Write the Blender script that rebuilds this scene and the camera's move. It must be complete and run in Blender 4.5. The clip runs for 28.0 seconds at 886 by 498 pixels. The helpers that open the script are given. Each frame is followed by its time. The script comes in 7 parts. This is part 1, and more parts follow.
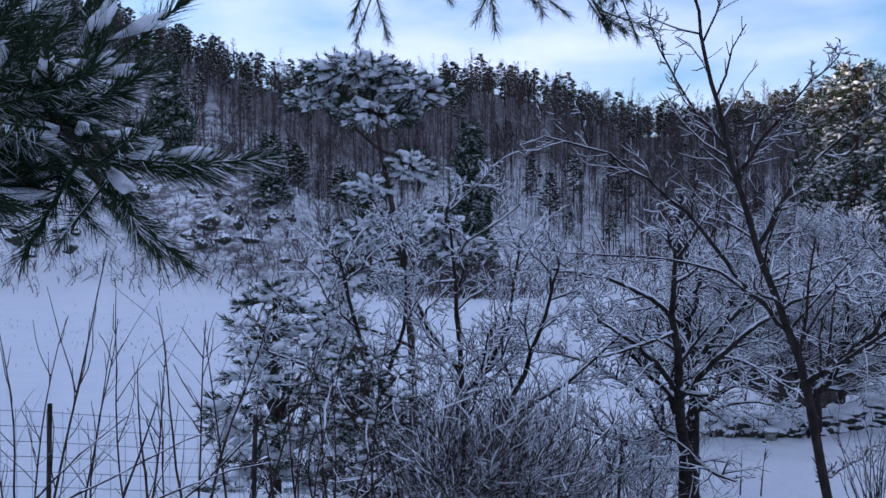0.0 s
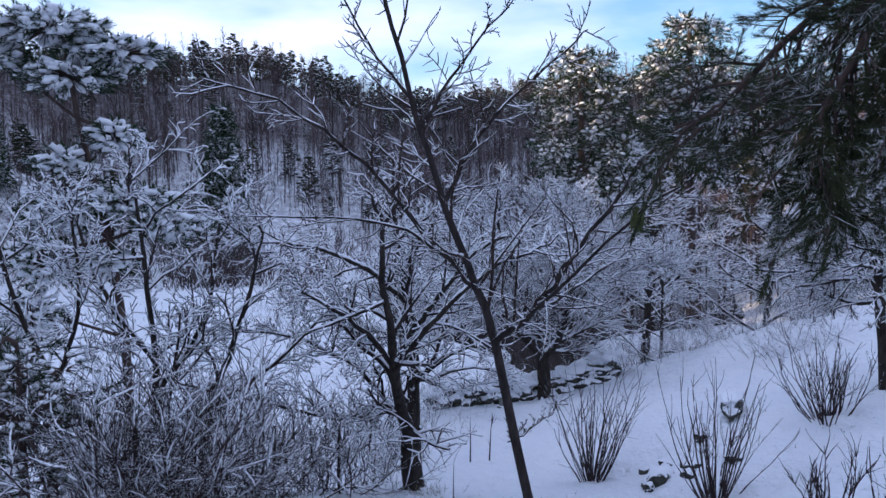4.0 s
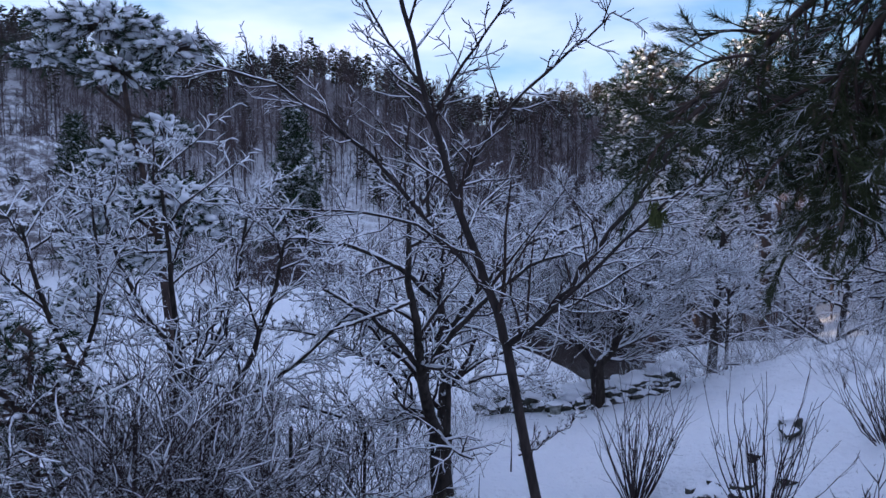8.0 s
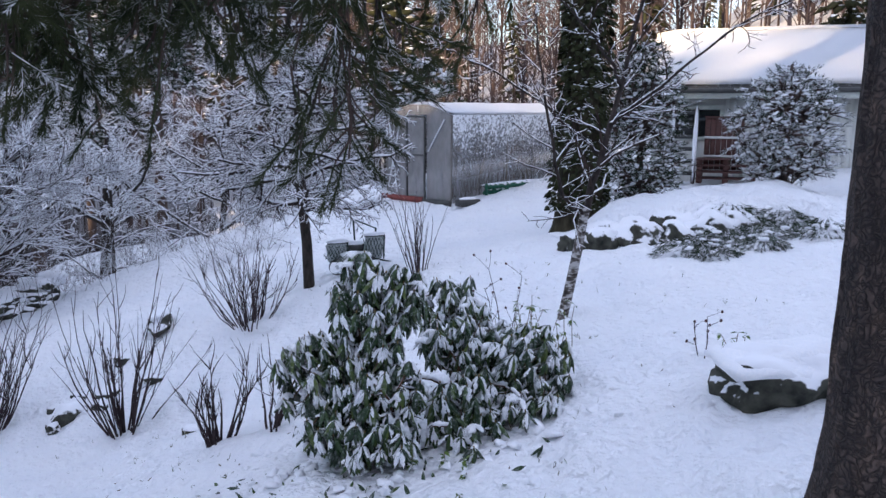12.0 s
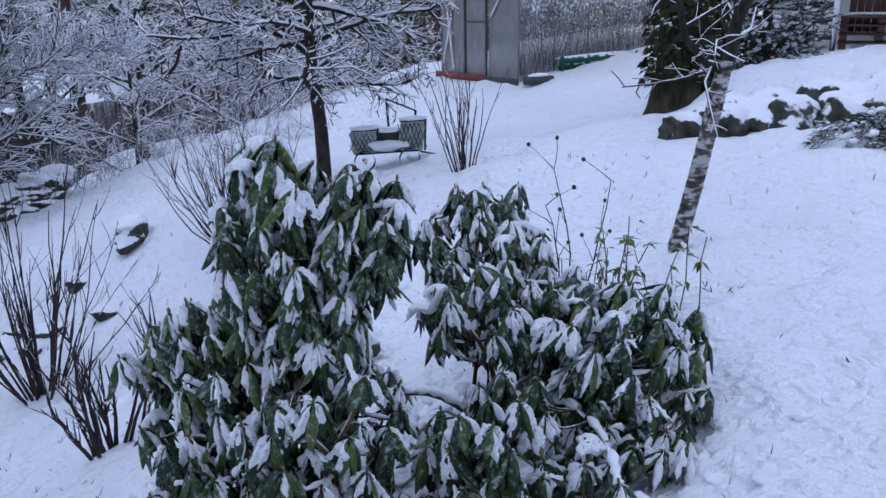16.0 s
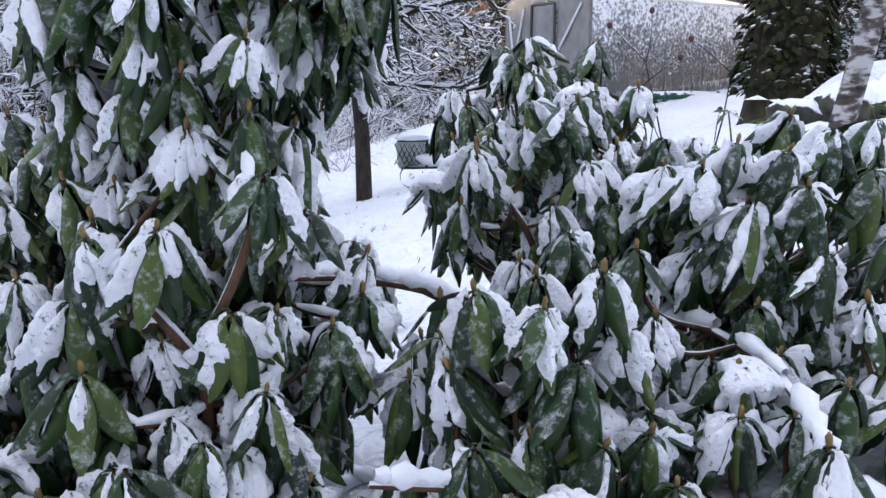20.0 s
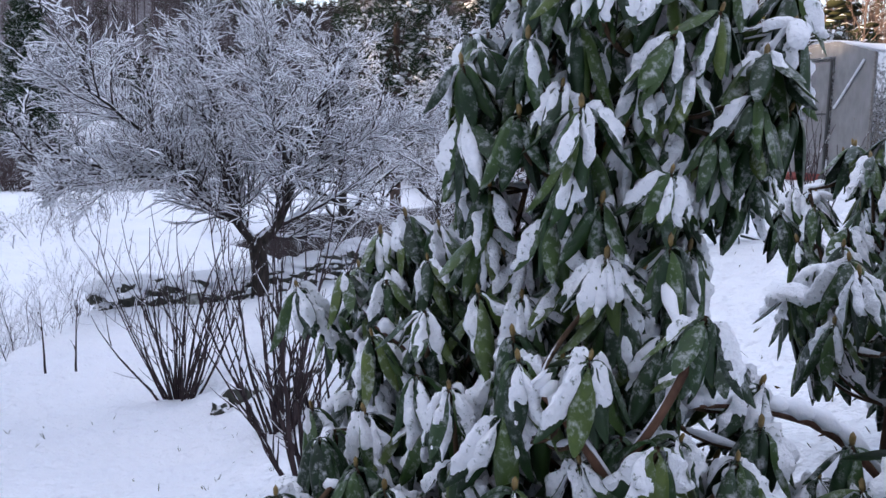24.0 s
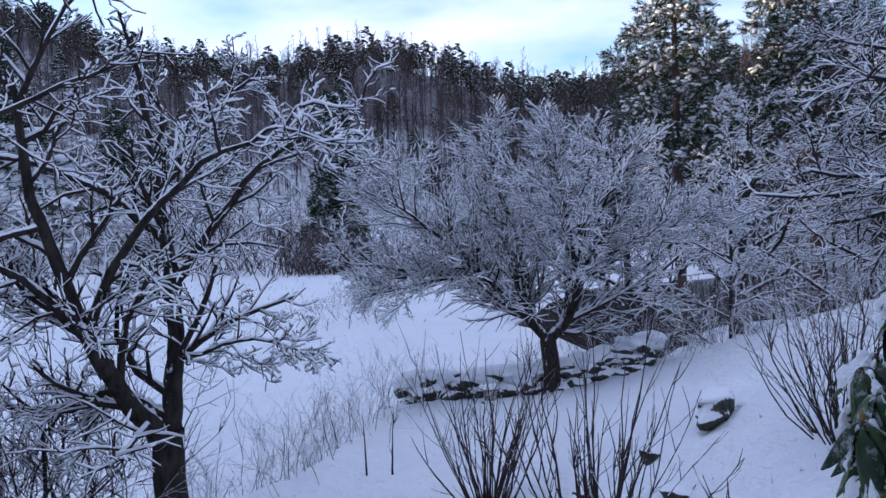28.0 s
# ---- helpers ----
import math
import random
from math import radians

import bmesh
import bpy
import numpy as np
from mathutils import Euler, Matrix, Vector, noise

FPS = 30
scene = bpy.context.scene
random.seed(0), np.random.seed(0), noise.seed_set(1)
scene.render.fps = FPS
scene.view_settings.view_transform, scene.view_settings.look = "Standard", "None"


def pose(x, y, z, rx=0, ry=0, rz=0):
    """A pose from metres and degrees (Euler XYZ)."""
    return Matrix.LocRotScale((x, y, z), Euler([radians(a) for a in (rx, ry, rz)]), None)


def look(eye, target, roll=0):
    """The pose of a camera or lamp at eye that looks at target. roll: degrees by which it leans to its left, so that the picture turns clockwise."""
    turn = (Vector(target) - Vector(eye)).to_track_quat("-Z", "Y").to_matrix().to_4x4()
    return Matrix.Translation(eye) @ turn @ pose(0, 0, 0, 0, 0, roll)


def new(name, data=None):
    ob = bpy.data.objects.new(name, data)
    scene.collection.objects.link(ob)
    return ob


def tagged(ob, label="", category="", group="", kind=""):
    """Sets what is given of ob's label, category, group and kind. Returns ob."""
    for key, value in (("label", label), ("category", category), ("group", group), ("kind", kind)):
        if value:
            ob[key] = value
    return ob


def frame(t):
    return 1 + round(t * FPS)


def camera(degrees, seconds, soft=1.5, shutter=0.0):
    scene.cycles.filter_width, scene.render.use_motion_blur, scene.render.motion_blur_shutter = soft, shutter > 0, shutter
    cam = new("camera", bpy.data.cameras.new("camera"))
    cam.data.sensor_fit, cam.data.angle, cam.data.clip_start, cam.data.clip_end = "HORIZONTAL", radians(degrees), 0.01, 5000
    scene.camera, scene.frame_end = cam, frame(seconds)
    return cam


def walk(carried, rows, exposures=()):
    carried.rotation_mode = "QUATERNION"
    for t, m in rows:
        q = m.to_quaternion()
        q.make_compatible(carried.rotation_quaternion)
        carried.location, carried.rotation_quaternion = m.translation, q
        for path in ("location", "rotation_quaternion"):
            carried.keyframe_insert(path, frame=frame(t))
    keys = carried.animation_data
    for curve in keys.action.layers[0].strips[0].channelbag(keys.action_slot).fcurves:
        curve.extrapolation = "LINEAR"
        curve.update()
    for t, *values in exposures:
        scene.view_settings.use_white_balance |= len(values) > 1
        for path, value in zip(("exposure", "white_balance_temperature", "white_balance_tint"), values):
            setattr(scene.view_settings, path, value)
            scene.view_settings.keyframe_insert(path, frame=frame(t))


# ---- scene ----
cam = camera(57.3, 28.0)
METRES, EYE, TILT, LEAN, TURN = 10.0, 2.6, -2.0, 0.0, 0.0
ROWS = [
    (0.0, 0.0, 0.0, 0.0, 0.0, 0.0, -0.0),
    (0.5, 0.0038, 0.0075, -0.0014, -8.83, -2.55, 0.98),
    (1.0, 0.006, 0.0192, -0.0028, -15.82, -4.34, 1.39),
    (1.5, 0.0135, 0.0259, -0.0044, -20.09, -3.62, 1.47),
    (2.0, 0.0327, 0.0264, -0.0109, -19.75, -1.62, 0.03),
    (2.5, 0.0517, 0.0335, -0.0127, -17.73, -2.17, -0.26),
    (3.0, 0.0612, 0.05, -0.0152, -16.96, -2.32, 0.33),
    (3.5, 0.0734, 0.0602, -0.0195, -16.71, -1.37, 1.56),
    (5.5, 0.1472, 0.1008, -0.0336, -14.52, -1.03, 0.67),
    (6.0, 0.1524, 0.1039, -0.0317, -9.65, -2.23, -0.57),
    (6.5, 0.1515, 0.1048, -0.0324, -4.89, -1.84, -1.24),
    (7.0, 0.1503, 0.1061, -0.0324, -3.23, -1.11, -0.87),
    (7.5, 0.1545, 0.102, -0.0322, -7.26, -0.66, 0.08),
    (8.0, 0.1569, 0.1026, -0.0327, -11.19, -0.87, 0.75),
    (8.5, 0.1604, 0.0988, -0.0341, -16.78, -1.59, 1.55),
    (9.0, 0.1673, 0.0994, -0.0353, -23.25, -2.21, 1.51),
    (9.5, 0.1723, 0.0956, -0.0371, -28.62, -2.97, 1.8),
    (10.0, 0.1896, 0.0933, -0.0424, -35.68, -4.68, 2.43),
    (10.5, 0.2005, 0.092, -0.0444, -40.02, -5.99, 2.47),
    (11.0, 0.2167, 0.1002, -0.0486, -43.99, -7.19, 1.66),
    (11.5, 0.2406, 0.1152, -0.0474, -48.66, -8.04, 1.41),
    (12.0, 0.2589, 0.1246, -0.0489, -51.19, -8.44, 1.36),
    (12.5, 0.2885, 0.1401, -0.0532, -50.54, -8.34, 0.4),
    (14.5, 0.4305, 0.2477, -0.085, -49.65, -7.48, 2.41),
    (15.0, 0.4673, 0.2697, -0.0891, -48.41, -7.5, 3.05),
    (15.5, 0.5053, 0.2877, -0.0914, -46.74, -11.02, 1.99),
    (16.0, 0.5296, 0.3099, -0.1011, -45.84, -15.95, 2.36),
    (16.5, 0.5542, 0.3286, -0.1134, -43.76, -20.53, 1.88),
    (17.0, 0.5767, 0.3448, -0.1246, -40.57, -22.94, 0.52),
    (17.5, 0.5922, 0.3699, -0.1371, -40.19, -21.94, 0.68),
    (18.0, 0.6092, 0.3892, -0.159, -39.0, -16.78, 0.9),
    (18.5, 0.6144, 0.3956, -0.1848, -38.12, -10.17, 1.77),
    (19.0, 0.6139, 0.395, -0.1908, -37.3, -8.35, 1.61),
    (19.5, 0.6194, 0.3943, -0.2011, -38.93, -8.77, 1.34),
    (20.0, 0.6253, 0.3934, -0.2063, -41.09, -9.93, 1.41),
    (20.5, 0.6271, 0.393, -0.2094, -41.7, -11.32, 1.7),
    (22.5, 0.6216, 0.397, -0.2015, -37.99, -7.67, 1.36),
    (23.0, 0.6124, 0.4011, -0.199, -33.37, -6.25, 1.02),
    (23.5, 0.6039, 0.4043, -0.1973, -29.04, -5.86, 0.5),
    (24.0, 0.5967, 0.4091, -0.1909, -24.74, -6.46, -0.13),
    (24.5, 0.5876, 0.4126, -0.1903, -19.66, -6.63, -0.51),
    (25.0, 0.5817, 0.4107, -0.1986, -14.91, -6.7, -0.68),
    (25.5, 0.5771, 0.4102, -0.2056, -10.8, -7.47, -0.42),
    (26.0, 0.575, 0.4095, -0.2068, -8.8, -7.43, -0.48),
    (26.5, 0.5746, 0.4086, -0.2047, -8.36, -4.55, 0.0),
    (27.0, 0.5743, 0.4089, -0.2008, -7.33, -2.91, 0.71),
    (27.5, 0.575, 0.4139, -0.1663, -5.54, -3.0, 1.81),
    (28.0, 0.574, 0.4076, -0.1311, -5.49, -1.28, 2.77),
]
walk(cam, [(t, pose(0, 0, EYE, TILT, LEAN, TURN) @ pose(METRES * x, METRES * y, METRES * z, 90 + pitch, roll, yaw)) for t, x, y, z, yaw, pitch, roll in ROWS],
     [(0.0, 0.9, 5300, 13), (1.5, 1.24, 5530, 13), (3.0, 1.29, 5580, 13), (8.0, 1.09, 5380, 14), (10.5, 1.52, 5930, 12), (12.0, 1.67, 6130, 11), (15.0, 1.57, 5830, 12), (17.0, 1.57, 5780, 12), (18.0, 1.97, 6230, 11), (19.0, 2.17, 6430, 11), (20.0, 2.29, 6680, 10), (22.5, 2.27, 6830, 10), (25.0, 1.74, 6030, 12), (26.5, 1.62, 5680, 12), (28.0, 1.24, 5530, 13)])
# ---------- world, sun ----------
SUN_YAW, SUN_UP = 75.0, 11.6
world = bpy.data.worlds.new("winter_sky")
scene.world = world
world.use_nodes = True
wn, wl = world.node_tree.nodes, world.node_tree.links
wn.clear()
sky = wn.new("ShaderNodeTexSky")
sky.sky_type = "NISHITA"
sky.sun_disc = False
sky.sun_elevation = radians(SUN_UP)
sky.sun_rotation = radians(-SUN_YAW)
sky.air_density, sky.dust_density, sky.ozone_density = 1.0, 0.6, 2.0
tc = wn.new("ShaderNodeTexCoord")
wmap = wn.new("ShaderNodeMapping")
wmap.inputs["Scale"].default_value = (1.0, 1.0, 3.2)
wnoise = wn.new("ShaderNodeTexNoise")
wnoise.inputs["Scale"].default_value = 2.6
wnoise.inputs["Detail"].default_value = 5.0
wramp = wn.new("ShaderNodeValToRGB")
wramp.color_ramp.elements[0].position, wramp.color_ramp.elements[1].position = 0.38, 0.66
wmix = wn.new("ShaderNodeMixRGB")
wmix.inputs[2].default_value = (4.6, 4.6, 5.5, 1)
wbg = wn.new("ShaderNodeBackground")
wbg.inputs["Strength"].default_value = 0.115
wout = wn.new("ShaderNodeOutputWorld")
wl.new(tc.outputs["Generated"], wmap.inputs["Vector"])
wl.new(wmap.outputs[0], wnoise.inputs["Vector"])
wl.new(wnoise.outputs[0], wramp.inputs[0])
wl.new(wramp.outputs[0], wmix.inputs[0])
wl.new(sky.outputs[0], wmix.inputs[1])
wl.new(wmix.outputs[0], wbg.inputs["Color"])
wl.new(wbg.outputs[0], wout.inputs["Surface"])

sun_data = bpy.data.lights.new("sun", "SUN")
sun_data.energy, sun_data.angle, sun_data.color = 4.5, radians(0.6), (1.0, 0.72, 0.42)
sun = new("sun", sun_data)
to_sun = Vector((-math.sin(radians(SUN_YAW)) * math.cos(radians(SUN_UP)), math.cos(radians(SUN_YAW)) * math.cos(radians(SUN_UP)), math.sin(radians(SUN_UP))))
sun.matrix_world = look((0, 0, 60), Vector((0, 0, 60)) - to_sun)


# ---------- materials ----------
def material(name, rough=0.7, metal=0.0):
    m = bpy.data.materials.new(name)
    m.use_nodes = True
    b = m.node_tree.nodes["Principled BSDF"]
    b.inputs["Roughness"].default_value, b.inputs["Metallic"].default_value = rough, metal
    return m, m.node_tree.nodes, m.node_tree.links, b


def noise_of(n, l, scale, detail=4.0, stretch=(1, 1, 1), rough=0.55):
    co = n.new("ShaderNodeTexCoord")
    mp = n.new("ShaderNodeMapping")
    mp.inputs["Scale"].default_value = stretch
    t = n.new("ShaderNodeTexNoise")
    t.inputs["Scale"].default_value, t.inputs["Detail"].default_value, t.inputs["Roughness"].default_value = scale, detail, rough
    l.new(co.outputs["Object"], mp.inputs["Vector"])
    l.new(mp.outputs[0], t.inputs["Vector"])
    return t.outputs[0]


def ramp_of(n, l, value, stops):
    r = n.new("ShaderNodeValToRGB")
    while len(r.color_ramp.elements) < len(stops):
        r.color_ramp.elements.new(0.5)
    for e, (at, c) in zip(r.color_ramp.elements, stops):
        e.position, e.color = at, (*c, 1)
    l.new(value, r.inputs[0])
    return r.outputs[0]


def bump_of(n, l, b, value, strength, distance=0.02):
    u = n.new("ShaderNodeBump")
    u.inputs["Strength"].default_value, u.inputs["Distance"].default_value = strength, distance
    l.new(value, u.inputs["Height"])
    l.new(u.outputs[0], b.inputs["Normal"])


def math_of(n, l, op, a, c):
    x = n.new("ShaderNodeMath")
    x.operation = op
    for i, v in enumerate((a, c)):
        if isinstance(v, (int, float)):
            x.inputs[i].default_value = v
        else:
            l.new(v, x.inputs[i])
    return x.outputs[0]


def plain(name, dark, light, scale=6.0, rough=0.7, bump=0.3, stretch=(1, 1, 1), metal=0.0, detail=5.0):
    m, n, l, b = material(name, rough, metal)
    v = noise_of(n, l, scale, detail, stretch)
    l.new(ramp_of(n, l, v, [(0.3, dark), (0.7, light)]), b.inputs["Base Color"])
    if bump:
        bump_of(n, l, b, v, bump)
    return m


SNOW = (0.86, 0.87, 0.90)


def snowy(name, dark, light, scale=14.0, cover=0.25, patch=9.0, rough=0.8, stretch=(1, 1, 0.35), spread=0.9, bump=0.5, third=None):
    """Bark, stone or needles with snow lying on whatever faces up."""
    m, n, l, b = material(name, rough)
    b.inputs["Specular IOR Level"].default_value = 0.12
    v = noise_of(n, l, scale, 5.0, stretch)
    stops = [(0.3, dark), (0.7, light)] if third is None else [(0.32, dark), (0.48, light), (0.57, third)]
    col = ramp_of(n, l, v, stops)
    geo = n.new("ShaderNodeNewGeometry")
    sep = n.new("ShaderNodeSeparateXYZ")
    l.new(geo.outputs["Normal"], sep.inputs[0])
    p = noise_of(n, l, patch, 3.0)
    lift = math_of(n, l, "ADD", sep.outputs["Z"], math_of(n, l, "MULTIPLY", math_of(n, l, "SUBTRACT", p, 0.5), spread * 2))
    at = min(max(cover * 0.5 + 0.5, 0.02), 0.9)
    fac = ramp_of(n, l, math_of(n, l, "ADD", math_of(n, l, "MULTIPLY", lift, 0.5), 0.5), [(at, (0, 0, 0)), (at + 0.06, (1, 1, 1))])
    mix = n.new("ShaderNodeMixRGB")
    l.new(fac, mix.inputs[0])
    l.new(col, mix.inputs[1])
    mix.inputs[2].default_value = (*SNOW, 1)
    l.new(mix.outputs[0], b.inputs["Base Color"])
    if bump:
        bump_of(n, l, b, v, bump, 0.015)
    return m


M_LUMP = plain("snow_lump", (0.84, 0.86, 0.90), (0.91, 0.91, 0.925), 45.0, 0.6, 0.3)
M_APPLE = snowy("apple_bark", (0.014, 0.012, 0.011), (0.062, 0.050, 0.042), 18.0, 0.46, 7.0, bump=0.9)
M_YOUNG = snowy("young_bark", (0.016, 0.013, 0.013), (0.058, 0.046, 0.041), 18.0, 0.66, 7.0, spread=0.7)
M_TWIG = snowy("twig_bark", (0.020, 0.015, 0.015), (0.062, 0.046, 0.042), 30.0, 0.45, 10.0, spread=0.5, bump=0)
M_FROST = snowy("frosted_twig", (0.022, 0.016, 0.016), (0.065, 0.048, 0.043), 30.0, -0.08, 10.0, spread=0.32, bump=0)
M_TWIG_BARE = snowy("dry_stem", (0.020, 0.014, 0.013), (0.070, 0.048, 0.040), 30.0, 0.42, 14.0, bump=0)
M_CANE = snowy("cane_bark", (0.018, 0.013, 0.014), (0.065, 0.045, 0.045), 30.0, 0.50, 12.0, spread=1.2, bump=0)
M_HEDGE = snowy("thicket_twig", (0.020, 0.014, 0.014), (0.055, 0.038, 0.036), 20.0, 0.62, 7.0, bump=0)
M_BIRCH = snowy("young_birch_bark", (0.030, 0.025, 0.023), (0.11, 0.095, 0.085), 11.0, 0.4, 6.0, stretch=(1, 1, 2.2), third=(0.50, 0.48, 0.47))
M_PINEBARK = plain("pine_bark", (0.020, 0.014, 0.012), (0.11, 0.07, 0.055), 16.0, 0.9, 1.0, (1, 1, 0.3))


def plate_bark():
    """Pine bark in upright scales with dark cracks between them."""
    m, n, l, b = material("pine_plate_bark", 0.9)
    co = n.new("ShaderNodeTexCoord")
    mp = n.new("ShaderNodeMapping")
    mp.inputs["Scale"].default_value = (1, 1, 0.13)
    warp = n.new("ShaderNodeTexNoise")
    warp.inputs["Scale"].default_value = 7.0
    add = n.new("ShaderNodeMixRGB")
    add.blend_type = "ADD"
    add.inputs[0].default_value = 0.42
    vo = n.new("ShaderNodeTexVoronoi")
    vo.feature = "DISTANCE_TO_EDGE"
    vo.inputs["Scale"].default_value = 19.0
    l.new(co.outputs["Object"], mp.inputs["Vector"])
    l.new(mp.outputs[0], add.inputs[1])
    l.new(co.outputs["Object"], warp.inputs["Vector"])
    l.new(warp.outputs[1], add.inputs[2])
    l.new(add.outputs[0], vo.inputs["Vector"])
    col = ramp_of(n, l, noise_of(n, l, 11.0, 6.0, (1, 1, 0.5), 0.65), [(0.3, (0.034, 0.025, 0.023)), (0.55, (0.085, 0.060, 0.050)), (0.70, (0.17, 0.115, 0.085))])
    crack = ramp_of(n, l, vo.outputs[0], [(0.0, (0.42, 0.40, 0.40)), (0.22, (1, 1, 1))])
    mul = n.new("ShaderNodeMixRGB")
    mul.blend_type = "MULTIPLY"
    mul.inputs[0].default_value = 1.0
    l.new(col, mul.inputs[1])
    l.new(crack, mul.inputs[2])
    l.new(mul.outputs[0], b.inputs["Base Color"])
    bump_of(n, l, b, math_of(n, l, "ADD", crack, math_of(n, l, "MULTIPLY", noise_of(n, l, 40.0, 4.0), 0.4)), 1.0, 0.045)
    return m


M_PLATE = plate_bark()
M_IVY = snowy("ivy_bark", (0.010, 0.013, 0.006), (0.045, 0.05, 0.022), 7.0, 0.95, 5.0, spread=0.5)
M_NEEDLE = snowy("pine_needles", (0.008, 0.019, 0.009), (0.032, 0.055, 0.022), 5.0, 0.62, 5.0, bump=0, rough=0.6)
M_BOUGH = snowy("pine_bough_needles", (0.014, 0.022, 0.009), (0.058, 0.066, 0.028), 5.0, 0.75, 5.0, bump=0, rough=0.6)
M_NEEDLE_SNOW = snowy("snowy_needles", (0.014, 0.026, 0.016), (0.05, 0.07, 0.04), 5.0, 0.05, 3.0, bump=0, rough=0.65)
M_FAR_WOOD = snowy("far_wood", (0.024, 0.017, 0.018), (0.12, 0.088, 0.085), 0.25, 0.85, 3.0, bump=0, spread=0.4)
M_FAR_PINE = snowy("far_pine", (0.012, 0.017, 0.010), (0.045, 0.045, 0.022), 0.4, 0.72, 0.5, bump=0)
M_STEM = snowy("rhododendron_stem", (0.035, 0.022, 0.016), (0.12, 0.075, 0.045), 40.0, 0.80, 12.0, spread=0.4)
M_BUD = plain("leaf_bud", (0.10, 0.065, 0.02), (0.26, 0.17, 0.05), 60.0, 0.5, 0.1)
M_ROCK = snowy("garden_stone", (0.018, 0.020, 0.017), (0.10, 0.10, 0.08), 7.0, 0.36, 5.0, stretch=(1, 1, 1))
M_GRASS = snowy("frosted_grass", (0.06, 0.07, 0.03), (0.20, 0.19, 0.10), 9.0, 0.5, 8.0, bump=0)
M_WIRE = plain("galvanised_wire", (0.16, 0.16, 0.16), (0.26, 0.26, 0.26), 20, 0.5, 0, metal=0.6)


# ---------- mesh helpers ----------
def mesh_of(name, verts, faces, mat, smooth=True):
    me = bpy.data.meshes.new(name)
    if isinstance(faces, list):
        me.from_pydata(np.asarray(verts, float).tolist(), [], faces)
    else:
        verts, faces = np.asarray(verts, np.float32), np.asarray(faces, np.int32)
        count, sides = faces.shape
        me.vertices.add(len(verts))
        me.vertices.foreach_set("co", verts.ravel())
        me.loops.add(count * sides)
        me.loops.foreach_set("vertex_index", faces.ravel())
        me.polygons.add(count)
        me.polygons.foreach_set("loop_start", np.arange(count, dtype=np.int32) * sides)
        me.update(calc_edges=True)
    if mat:
        me.materials.append(mat)
    if smooth:
        me.polygons.foreach_set("use_smooth", np.ones(len(me.polygons), bool))
    me.update()
    return me


def part(name, geo, mat, parent=None, label="", smooth=True):
    """geo: a bmesh, or (verts, faces). One mesh object under a thing or part."""
    if isinstance(geo, bmesh.types.BMesh):
        me = bpy.data.meshes.new(name)
        geo.to_mesh(me)
        geo.free()
        me.materials.append(mat)
        if smooth:
            me.polygons.foreach_set("use_smooth", [True] * len(me.polygons))
    else:
        me = mesh_of(name, geo[0], geo[1], mat, smooth)
    ob = new(name, me)
    ob.parent = parent
    if label:
        tagged(ob, label)
    return ob


def thing(name, label, category, at=(0, 0, 0), group="", turn=0.0, kind=""):
    ob = new(name)
    ob.matrix_world = pose(*at, 0, 0, turn)
    return tagged(ob, label, category, group, kind)


def box(size, at=(0, 0, 0), bevel=0.0, turn=None):
    bm = bmesh.new()
    bmesh.ops.create_cube(bm, size=1.0)
    bmesh.ops.scale(bm, vec=size, verts=bm.verts)
    if bevel:
        bmesh.ops.bevel(bm, geom=bm.edges, offset=bevel, segments=2, affect="EDGES")
    if turn is not None:
        bmesh.ops.transform(bm, matrix=turn, verts=bm.verts)
    bmesh.ops.translate(bm, vec=at, verts=bm.verts)
    return bm


class Tubes:
    """Gathers tapered tubes along paths."""
    def __init__(self):
        self.v, self.f, self.n = [], [], 0

    def add(self, path, radii, sides=3, cap=False):
        P = np.asarray(path, float)
        R = np.asarray(radii, float)
        T = np.empty_like(P)
        T[1:-1], T[0], T[-1] = P[2:] - P[:-2], P[1] - P[0], P[-1] - P[-2]
        T /= np.sqrt((T * T).sum(1))[:, None] + 1e-9
        if abs(T[0, 2]) < 0.8:
            A = np.column_stack([T[:, 1], -T[:, 0], np.zeros(len(T))])
        else:
            A = np.column_stack([np.zeros(len(T)), T[:, 2], -T[:, 1]])
        A /= np.sqrt((A * A).sum(1))[:, None] + 1e-9
        B = A[:, (1, 2, 0)] * T[:, (2, 0, 1)] - A[:, (2, 0, 1)] * T[:, (1, 2, 0)]
        ang = np.arange(sides) * (2 * math.pi / sides) + math.pi / 2
        ring = P[:, None, :] + R[:, None, None] * (np.cos(ang)[None, :, None] * A[:, None, :] + np.sin(ang)[None, :, None] * B[:, None, :])
        self.v.append(ring.reshape(-1, 3))
        k = len(P)
        i = np.arange(k - 1)[:, None] * sides
        j = np.arange(sides)[None, :]
        j2 = (j + 1) % sides
        q = np.stack([i + j, i + j2, i + sides + j2, i + sides + j], -1).reshape(-1, 4) + self.n
        self.f.append(q)
        self.n += k * sides

    def geo(self):
        return np.concatenate(self.v), np.concatenate(self.f)

    def empty(self):
        return not self.v


class Leaves:
    """Gathers copies of small templates."""
    def __init__(self):
        self.v, self.f, self.n = [], [], 0

    def add(self, V, F, m):
        m = np.asarray(m, float)
        self.v.append(V @ m[:3, :3].T + m[:3, 3])
        self.f.append(F + self.n)
        self.n += len(V)

    def geo(self):
        return np.concatenate(self.v), np.concatenate(self.f)


def unit(v):
    v = np.asarray(v, float)
    return v / (math.sqrt(float(v.dot(v))) + 1e-9)


